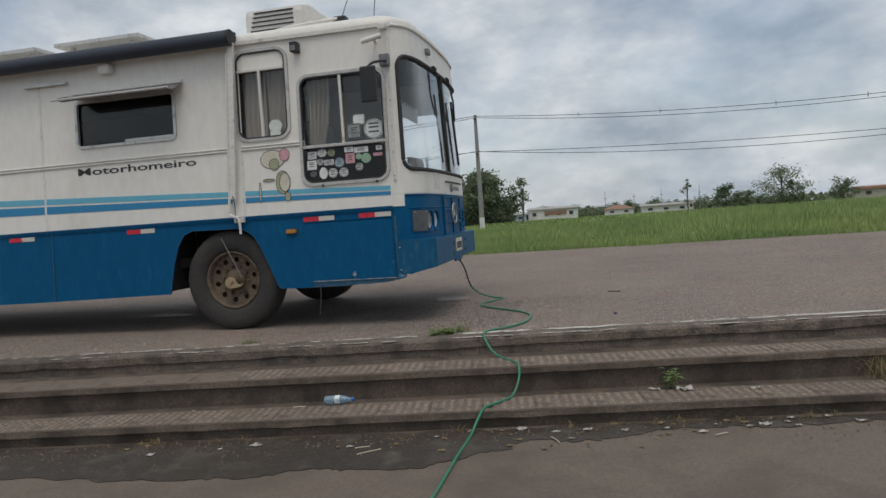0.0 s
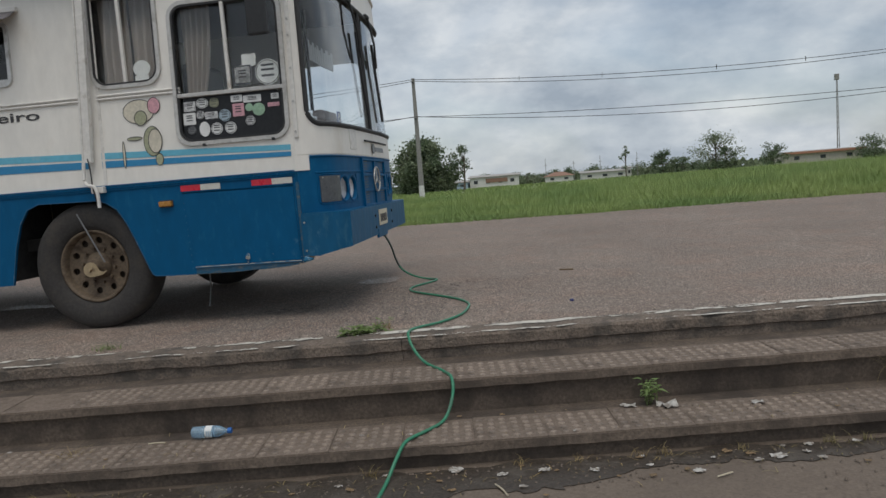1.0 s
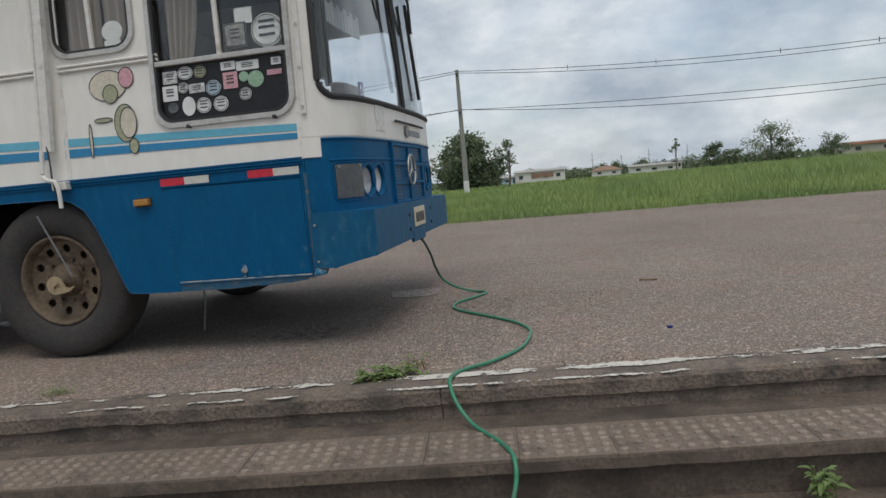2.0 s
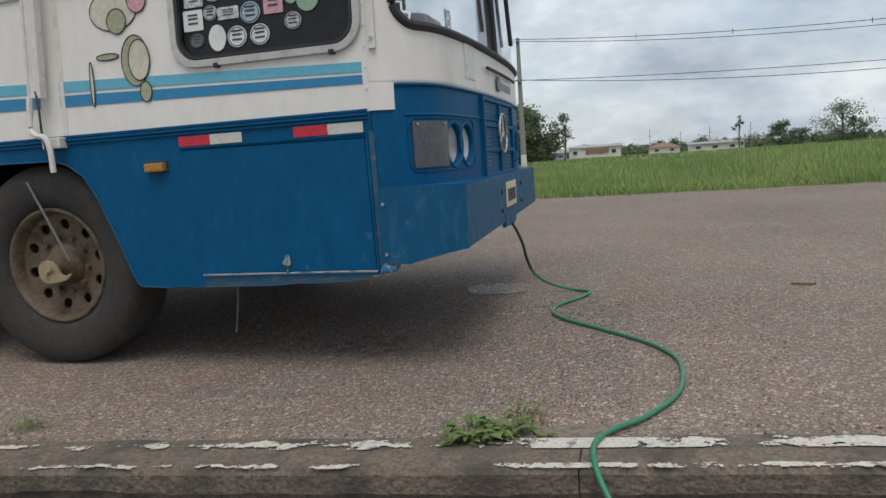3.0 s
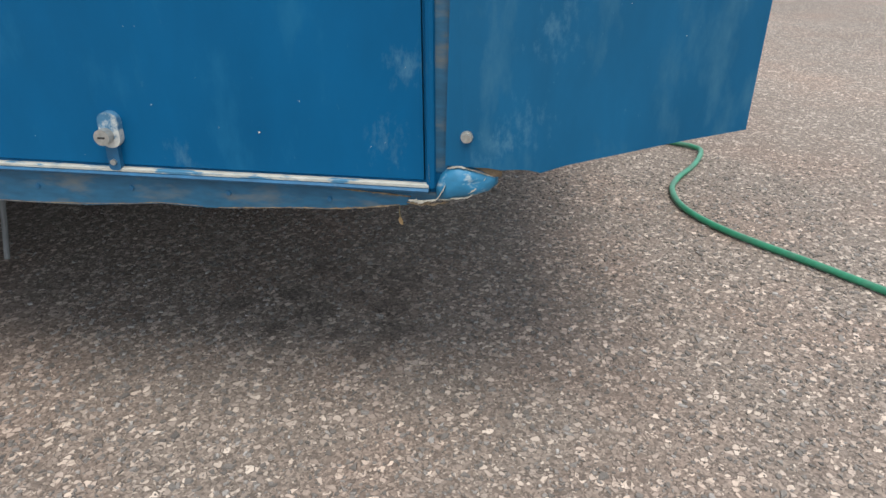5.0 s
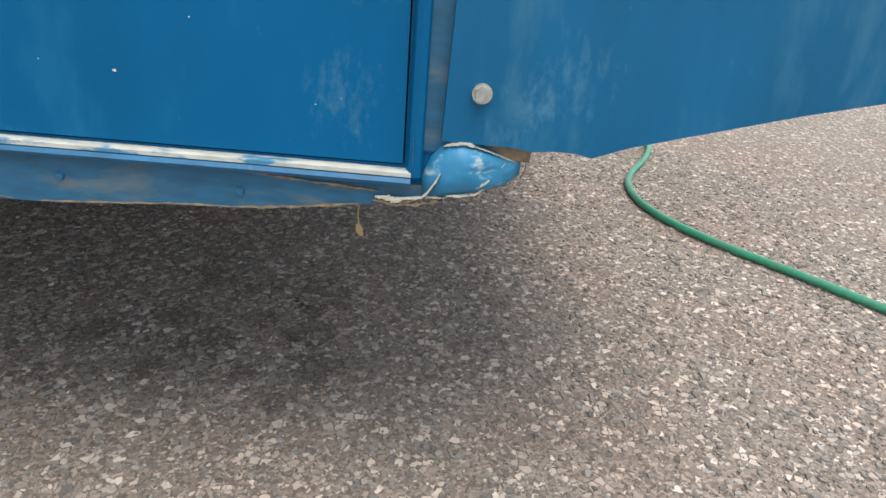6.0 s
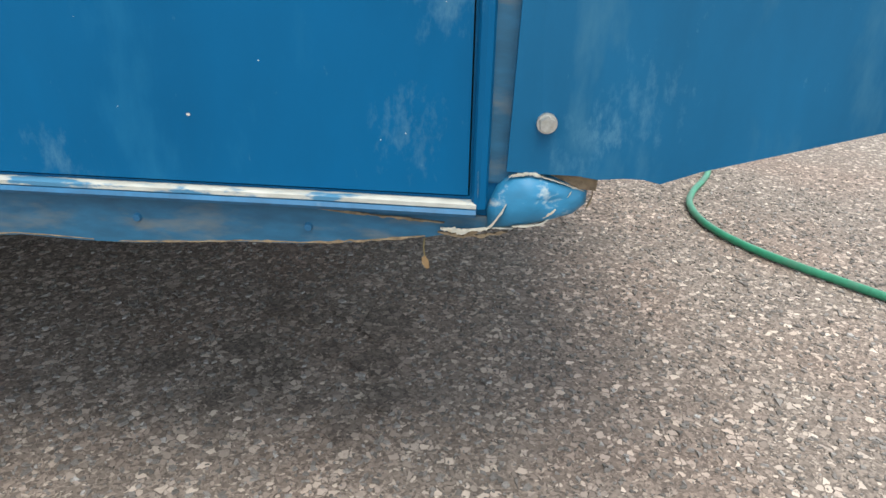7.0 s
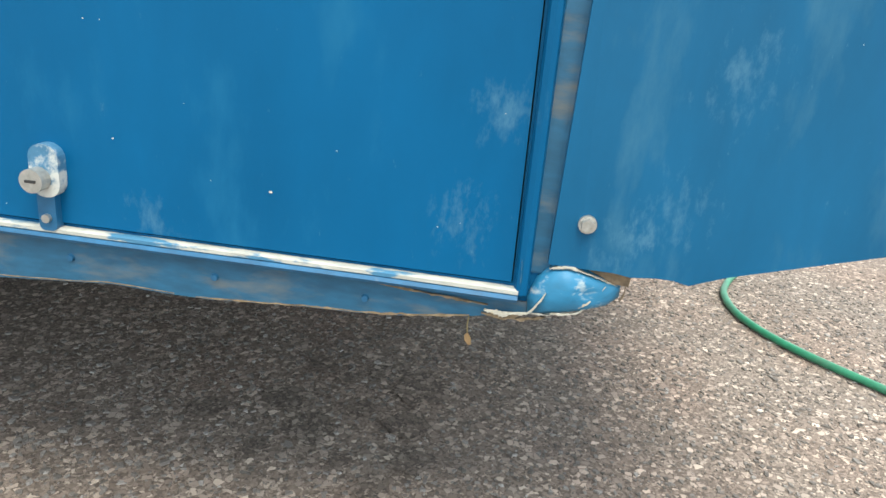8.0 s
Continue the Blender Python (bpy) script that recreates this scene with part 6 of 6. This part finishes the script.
# spilled water and oil drips
blot("water_spill", [(-1.85, 0.30), (-1.5, 0.38), (-1.30, 0.80), (-1.32, 1.30), (-1.6, 1.55), (-1.95, 1.5), (-1.75, 1.0), (-1.95, 0.6)], 0.0045, ASPHALT_WET, "shallow wet spill on the road under the bus", "puddle", 0.05, 5)
blot("water_spill", [(1.68, 1.70), (1.85, 1.62), (2.05, 1.72), (2.06, 1.95), (1.85, 2.05), (1.66, 1.92)], 0.0045, ASPHALT_WET, "shallow wet spill on the road under the bus", "puddle", 0.04, 6)
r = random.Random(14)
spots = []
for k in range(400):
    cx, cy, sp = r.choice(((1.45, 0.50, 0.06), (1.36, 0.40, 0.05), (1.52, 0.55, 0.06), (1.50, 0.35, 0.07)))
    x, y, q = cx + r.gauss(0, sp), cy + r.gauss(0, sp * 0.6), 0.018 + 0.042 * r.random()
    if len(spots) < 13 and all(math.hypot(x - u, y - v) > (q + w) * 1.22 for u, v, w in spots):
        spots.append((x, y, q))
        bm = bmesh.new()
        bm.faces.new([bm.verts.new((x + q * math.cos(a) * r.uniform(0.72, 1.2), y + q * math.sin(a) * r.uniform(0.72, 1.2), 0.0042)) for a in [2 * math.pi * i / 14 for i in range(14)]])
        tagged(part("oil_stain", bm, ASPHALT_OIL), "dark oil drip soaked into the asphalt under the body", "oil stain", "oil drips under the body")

# loose stone chips on the asphalt beside and under the bus
def stone_material():
    m = bpy.data.materials.new("loose_stone_chips")
    m.use_nodes = True
    add, link = nodes_of(m.node_tree)
    b = add("ShaderNodeBsdfPrincipled", Roughness=0.85)
    r = add("ShaderNodeNewGeometry").outputs["Random Per Island"]
    col = ramp(add, link, r, ((0.0, (0.120, 0.105, 0.094)), (0.5, (0.185, 0.163, 0.147)), (0.82, (0.235, 0.210, 0.191)), (0.95, (0.30, 0.273, 0.252)), (1.0, (0.42, 0.39, 0.365))))
    fine = add("ShaderNodeTexNoise", Scale=420.0, Detail=3.0)
    link(add("ShaderNodeTexCoord").outputs["Object"], fine.inputs[0])
    col = mix(add, link, 1.0, col, ramp(add, link, fine.outputs[0], ((0.3, (0.72,)), (0.7, (1.2,)))), "MULTIPLY")
    link(col, b.inputs["Base Color"])
    link(b.outputs[0], add("ShaderNodeOutputMaterial").inputs[0])
    return m


rs = np.random.RandomState(5)
N, NEAR = 9000, 12500
px = np.concatenate((rs.uniform(0.4, 3.4, N), rs.uniform(0.95, 2.75, NEAR)))
py = np.concatenate((rs.uniform(-0.62, 1.6, N), -0.35 + 1.75 * rs.rand(NEAR) ** 1.15))
verts, faces = [], []
for i in range(N + NEAR):
    if any(math.hypot(px[i] - u, py[i] - v) < w * 1.05 for u, v, w in spots):
        continue
    k = 3 + i % 3
    sz = 0.0022 + 0.0052 * rs.rand() ** 2.4 + (0.0030 if i % 13 == 0 else 0.0)
    a = rs.rand() * 6.28
    ca, sa = math.cos(a), math.sin(a)
    ang_ = (np.arange(k) + rs.uniform(-0.3, 0.3, k)) * 2 * math.pi / k
    q = np.stack((np.cos(ang_), np.sin(ang_) * rs.uniform(0.45, 0.95)), 1) * rs.uniform(0.75, 1.15, (k, 1)) * sz
    tx, ty = rs.uniform(-0.28, 0.28, 2)
    base = len(verts)
    for f, z in ((1.0, -0.0006), (0.84, 0.0007 + 0.30 * sz)):
        for u, v in q * f:
            verts.append((px[i] + u * ca - v * sa, py[i] + u * sa + v * ca, z + (tx * u + ty * v if z > 0 else 0)))
    faces.append(tuple(range(base + k, base + 2 * k)))
    for e in range(k):
        faces.append((base + e, base + (e + 1) % k, base + k + (e + 1) % k, base + k + e))
CHIPS = stone_material()
tagged(raw_part("stone_chips", verts, faces, CHIPS), "pale stone chips set in the worn asphalt", "gravel", kind="stuff")

# ---- grass field ----
rs = np.random.RandomState(11)


def blades(n, x0, x1, y0, y1, h_of, width, per, seed):
    rs = np.random.RandomState(seed)
    verts, faces = [], []
    X, Y = rs.uniform(x0, x1, n), y0 + (y1 - y0) * rs.rand(n) ** 1.7
    for x, y in zip(X, Y):
        h = h_of(x, y) * rs.uniform(0.65, 1.08)
        g = field_z(y)
        for k in range(per):
            a, ln = rs.uniform(0, 6.28), h * rs.uniform(0.5, 1.0)
            bx, byy = x + rs.normal(0, 0.10), y + rs.normal(0, 0.10)
            w = width * rs.uniform(0.6, 1.3) * (1 + 0.02 * (y - 10))
            lean = ln * rs.uniform(0.15, 1.0)
            dx, dy = math.cos(a), math.sin(a)
            b = len(verts)
            verts += [(bx - w, byy, g), (bx + w, byy, g), (bx + dx * lean * 0.4 + w * 0.8, byy + dy * lean * 0.4, g + ln * 0.6), (bx + dx * lean * 0.4 - w * 0.8, byy + dy * lean * 0.4, g + ln * 0.6), (bx + dx * lean, byy + dy * lean, g + ln)]
            faces += [(b, b + 1, b + 2, b + 3), (b + 3, b + 2, b + 4)]
    return verts, faces


def grass_h(x, y):
    n = noise.noise(Vector((x * 0.25, y * 0.25, 2))) * 0.5 + noise.noise(Vector((x * 0.9, y * 0.9, 5))) * 0.3
    rise = min(1.0, 0.30 + (y - 10.8) * 0.16)
    return max(0.10, (0.38 + 0.026 * max(0, min(12, x - 3))) * rise * (1 + 0.55 * n))


v, f = blades(30000, -14, 36, 11.0, 34, grass_h, 0.0036, 12, 1)
tagged(raw_part("grass", v, f, GRASS), "tall green roadside grass", "grass", kind="stuff")
v, f = blades(2200, -10, 26, 10.8, 12.1, lambda x, y: 0.13, 0.009, 6, 2)
tagged(raw_part("grass", v, f, GRASS), "short trampled grass at the road's edge", "grass", kind="stuff")
v, f = blades(7000, -60, 120, 34, 150, lambda x, y: 0.42, 0.03, 5, 3)
tagged(raw_part("grass", v, f, GRASS), "distant green meadow grass", "grass", kind="stuff")


# ---- trees ----
def tree(x, y, h, width, label, seed, material=LEAF, clumps=26, leaves=110, trunk=0.30, leaf=0.24, low=0.25, airy=0.55):
    r = random.Random(seed)
    g = field_z(y)
    root = thing("tree", label, "tree", (x, y, g), "distant trees")
    bm = bmesh.new()
    tops = []
    rad = h * 0.018 + 0.04
    main = smooth_line([(0, 0, -0.2), (r.uniform(-0.1, 0.1) * h * 0.3, 0, h * 0.3), (r.uniform(-0.1, 0.1) * h * 0.5, 0, h * 0.75)], 4)
    for a, b in zip(main, main[1:]):
        rod(a, b, rad * (1 - 0.6 * max(0, a.z) / h), rad * (1 - 0.6 * max(0, b.z) / h), 7, bm)
    for k in range(clumps):
        a, f = r.uniform(0, 6.28), r.random() ** 0.6
        zz = h * (low + (0.94 - low) * r.random())
        bulge = math.sin(math.pi * min(1, max(0.08, (zz / h - low + 0.12) / (1.08 - low)))) ** 0.6
        c = Vector((math.cos(a) * f * width / 2 * bulge, math.sin(a) * f * width / 2 * bulge, zz))
        tops.append(c)
        s = Vector((main[len(main) // 2].x, 0, max(h * trunk * 0.6, min(zz * 0.7, h * 0.6))))
        rod(s, c, rad * 0.35, rad * 0.08, 5, bm)
    part("trunk", bm, BARK, root)
    verts, faces = [], []
    for c in tops:
        R = width * 0.13 * r.uniform(0.6, 1.3)
        for k in range(leaves):
            d = Vector((r.gauss(0, 1), r.gauss(0, 1), r.gauss(0, 0.75))) * R * airy
            p = c + d
            u = Vector((r.gauss(0, 1), r.gauss(0, 1), r.gauss(0, 0.6))).normalized()
            w = u.cross(Vector((r.gauss(0, 1), r.gauss(0, 1), r.gauss(0, 1)))).normalized()
            ln = leaf * r.uniform(0.5, 1.2)
            b = len(verts)
            verts += [tuple(p - u * ln * 0.5), tuple(p + w * ln * 0.28), tuple(p + u * ln * 0.5), tuple(p - w * ln * 0.28)]
            faces.append((b, b + 1, b + 2, b + 3))
    raw_part("crown", verts, faces, material, root)
    return root


tree(-11.6, 90, 7.1, 9.6, "dense dark green broad-crowned tree behind the field", 1, LEAF, 90, 200, low=0.06, leaf=0.46)
tree(-5.9, 88, 6.3, 3.0, "slim tree with open branches beside a dense one", 2, LEAF, 14, 60, low=0.45, leaf=0.28)
tree(23.1, 150, 6.9, 2.4, "thin lanky tree with sparse leaves", 3, LEAF_PALE, 9, 60, low=0.3, leaf=0.34)
tree(30.8, 150, 5.2, 5.6, "dense round green tree in the field", 4, LEAF, 26, 110, low=0.1, leaf=0.4)
tree(41.5, 150, 7.6, 12.0, "wide open-branched tree with feathery leaves", 5, LEAF_PALE, 46, 60, low=0.25, leaf=0.4, airy=0.6)
tree(43.0, 148, 5.0, 6.0, "dense bush below an open tree", 6, LEAF, 22, 110, low=0.05, leaf=0.4)
tree(53.2, 150, 4.8, 6.2, "rounded green tree near the far building", 7, LEAF, 22, 100, low=0.08, leaf=0.4)
tree(74, 152, 5.0, 9.0, "dense green tree beside the far building", 8, LEAF, 30, 110, low=0.05, leaf=0.42)
tree(84.5, 150, 6.2, 9.0, "broad pale green tree in the distance", 9, LEAF_PALE, 30, 110, low=0.08, leaf=0.42)
tree(94, 150, 5.6, 8.0, "dense green tree in the distance", 10, LEAF, 28, 110, low=0.05, leaf=0.42)
r = random.Random(31)
for i in range(15):
    x = -10 + 5.2 * i + r.uniform(-2, 2)
    tree(x, 225 + r.uniform(0, 30), r.uniform(2.8, 4.8), r.uniform(6, 11), "low distant tree along the far edge of the field", 40 + i, r.choice((LEAF, LEAF_PALE)), 20, 70, low=0.05, leaf=0.6)

# far shrubs: one belt of scrub closing the horizon
verts, faces = [], []
rs = np.random.RandomState(77)
for k in range(5200):
    x = rs.uniform(-330, 420)
    y = 290 + rs.uniform(0, 25)
    top = 2.6 + 1.5 * noise.noise(Vector((x * 0.05, 0, 1))) + 1.2 * noise.noise(Vector((x * 0.21, 3, 1)))
    z = field_z(y) + top * rs.rand()
    w, u = rs.uniform(0.5, 1.3), rs.uniform(-0.6, 0.6)
    b = len(verts)
    verts += [(x - w, y, z - u), (x + u, y, z - w), (x + w, y + 0.4, z + u), (x - u, y, z + w)]
    faces.append((b, b + 1, b + 2, b + 3))
tagged(raw_part("far_scrub", verts, faces, LEAF), "dark green scrub along the horizon", "scrub", kind="stuff")


# ---- far buildings ----
def house(x0, x1, y, h, roof_h, wall, roof, label, windows, gable=False, deep=7.0):
    g = field_z(y) - 0.1
    root = thing("house", label, "house", (0, 0, 0), "far buildings")
    bm = box(x0, x1, y, y + deep, g, g + h)
    part("wall", bm, wall, root)
    bm = bmesh.new()
    over = 0.5
    z = g + h
    if gable:
        pts = [(x0 - over, y - over, z), (x1 + over, y - over, z), (x1 + over, y + deep + over, z), (x0 - over, y + deep + over, z), ((x0 * 0.65 + x1 * 0.35), y + deep / 2, z + roof_h), ((x0 * 0.35 + x1 * 0.65), y + deep / 2, z + roof_h)]
        vs = [bm.verts.new(p) for p in pts]
        for q in ((0, 1, 5, 4), (1, 2, 5), (2, 3, 4, 5), (3, 0, 4), (3, 2, 1, 0)):
            bm.faces.new([vs[i] for i in q])
    else:
        pts = [(x0 - over, y - over, z), (x1 + over, y - over, z), (x1 + over, y + deep, z + roof_h), (x0 - over, y + deep, z + roof_h)]
        vs = [bm.verts.new(p) for p in pts] + [bm.verts.new((a, b, c + 0.2)) for a, b, c in pts]
        for q in ((3, 2, 1, 0), (4, 5, 6, 7), (0, 1, 5, 4), (1, 2, 6, 5), (2, 3, 7, 6), (3, 0, 4, 7)):
            bm.faces.new([vs[i] for i in q])
    part("roof", bm, roof, root)
    for k in range(windows):
        wx = x0 + (x1 - x0) * (k + 0.5) / windows
        win = part("window", box(wx - 0.55, wx + 0.55, y - 0.06, y + 0.05, g + h * 0.42, g + h * 0.75), WIN_D, root)
        part("sill", box(wx - 0.65, wx + 0.65, y - 0.14, y - 0.02, g + h * 0.38, g + h * 0.42), wall, win)
    return root


h1 = house(-14.5, -1.0, 190, 2.9, 0.5, WALL_W, ROOF_G, "long low white house with terracotta front", 4)
part("terracotta_band", box(-10.0, -4.0, 189.7, 189.95, field_z(190) + 1.3, field_z(190) + 2.4), ROOF_T, h1)
house(-18.0, -15.0, 188, 1.9, 0.4, surface("pale_blue_wall", (0.40, 0.50, 0.60), 0.9, grain=2), ROOF_G, "small pale blue shed beside the white house", 1)
house(6.5, 14.5, 200, 1.8, 1.2, WALL_W, ROOF_T, "small house with a clay tile roof", 2, True)
house(15.0, 26.0, 170, 1.7, 0.4, WALL_W, ROOF_G, "long low white wall with a grey roof", 3)
house(25.5, 27.0, 172, 2.3, 0.2, WALL_W, ROOF_G, "small white block among the trees", 1)
h2 = house(58.5, 75.0, 160, 2.4, 0.4, surface("cream_shed_wall", (0.55, 0.50, 0.44), 0.9, grain=2), ROOF_G, "long cream warehouse with an orange fascia", 3)
part("orange_fascia", box(58.0, 75.5, 159.3, 159.6, field_z(160) + 2.2, field_z(160) + 2.7), surface("faded_orange_fascia", (0.42, 0.20, 0.13), 0.8, grain=2), h2)
r = random.Random(6)
for i in range(4):
    x, y = 6 + 9.1 * i + r.uniform(-1.5, 1.5), 205
    root = thing("far_pole", "thin dark utility pole in the distance", "pole", (x, y, field_z(y)), "distant poles")
    part("shaft", rod((0, 0, 0), (0, 0, r.uniform(5.2, 7.5)), 0.09, 0.07, 6), POLE, root)
    part("crossarm", box(-0.45, 0.45, -0.05, 0.05, 5.0, 5.1), POLE, root)

# communication mast
mast = thing("mast", "slim grey lattice communication mast on the horizon", "mast", (126.3, 300, field_z(300)))
for dx, dy in ((-0.5, -0.3), (0.5, -0.3), (0, 0.5)):
    part("leg", rod((dx, dy, 0), (dx * 0.3, dy * 0.3, 34), 0.16, 0.10, 6), POLE, mast)
for k in range(14):
    part("brace", rod((-0.48 + 0.02 * k, -0.3, 2.3 * k), (0.48 - 0.02 * k, -0.3, 2.3 * k + 2.3), 0.07, n=5), POLE, mast)
part("antenna", box(-0.8, 0.8, -0.5, 0.5, 32.0, 34.4, 0.1), POLE, mast)


# ---- power line ----
def power_pole(x, y, h):
    g = field_z(y)
    root = thing("power_pole", "tapered concrete power pole with a whitewashed foot", "power pole", (x, y, g), "power poles")
    part("shaft", rod((0, 0, 0.85), (0, 0, h), 0.15, 0.09, 10), POLE, root)
    part("whitewashed_foot", rod((0, 0, -0.2), (0, 0, 0.86), 0.165, 0.152, 10), POLE_WHITE, root)
    for z in (h - 0.25, h - 2.25):
        arm = part("bracket", box(-0.05, 0.05, -0.30, 0.30, z - 0.04, z + 0.04), WIRE, root)
        for yy in (-0.25, 0.25):
            part("insulator", rod((0, yy, z + 0.03), (0, yy, z + 0.16), 0.04, 0.03, 8), POLE, arm)
    return root


P1, P2 = (-2.85, 34.0, 6.8), (26.4, 34.0, 6.2)
power_pole(*P1)
power_pole(*P2)
power_pole(-32.0, 34.0, 7.0)
power_pole(56.0, 34.0, 6.6)
ends = [(-32.0, 34.0, 7.0), P1, P2, (56.0, 34.0, 6.6)]
for a, b in zip(ends, ends[1:]):
    for dz, dy, sag in ((-0.10, -0.25, 0.55), (-0.12, 0.25, 0.72), (-2.12, -0.25, 0.70), (-2.10, 0.25, 0.30)):
        za, zb_ = field_z(a[1]) + a[2] + dz, field_z(b[1]) + b[2] + dz
        pts = [(a[0] + (b[0] - a[0]) * t, a[1] + dy, za + (zb_ - za) * t - sag * 4 * t * (1 - t)) for t in [i / 20 for i in range(21)]]
        cable = tagged(part("power_cable", tube(pts, 0.016, 5), WIRE), "sagging black overhead cable between poles", "cable", "overhead cables")
        if dz == -0.10:
            for t in (0.2, 0.37, 0.54, 0.71, 0.88):
                i = round(t * 20)
                x, y, z = pts[i]
                part("spacer", box(x - 0.012, x + 0.012, y - 0.02, y + 0.03, z - 0.13, z + 0.11), WIRE, cable)

# ---- road barrier ----
bar = thing("road_barrier", "folding road barrier with yellow and white striped board", "barrier", (0, 0, 0))
bx, by0 = 11.95, 8.6
for k in range(10):
    part("stripe", box(bx + 0.02 + 0.12 * k, bx + 0.14 + 0.12 * k, by0 - 0.02, by0 + 0.02, 0.50, 0.70), (YELLOW, PAPER)[k % 2], bar)
part("lower_rail", box(bx, bx + 1.24, by0 - 0.02, by0 + 0.02, 0.18, 0.25, 0.004), YELLOW, bar)
for x in (bx + 0.06, bx + 0.45, bx + 0.85, bx + 1.18):
    for dy in (-0.16, 0.16):
        part("leg", rod((x, by0 + dy, 0.0), (x, by0, 0.6), 0.022, n=8), YELLOW, bar)
co = thing("traffic_cone", "battered orange traffic cone beside the barrier", "cone", (11.7, 8.65, 0))
part("base", box(-0.17, 0.17, -0.17, 0.17, 0.0, 0.035, 0.01), ORANGE, co)
bm = bmesh.new()
bmesh.ops.create_cone(bm, cap_ends=True, segments=20, radius1=0.13, radius2=0.03, depth=0.42, matrix=pose(0, 0, 0.245, 0, -10, 0))
part("cone_body", bm, ORANGE, co)
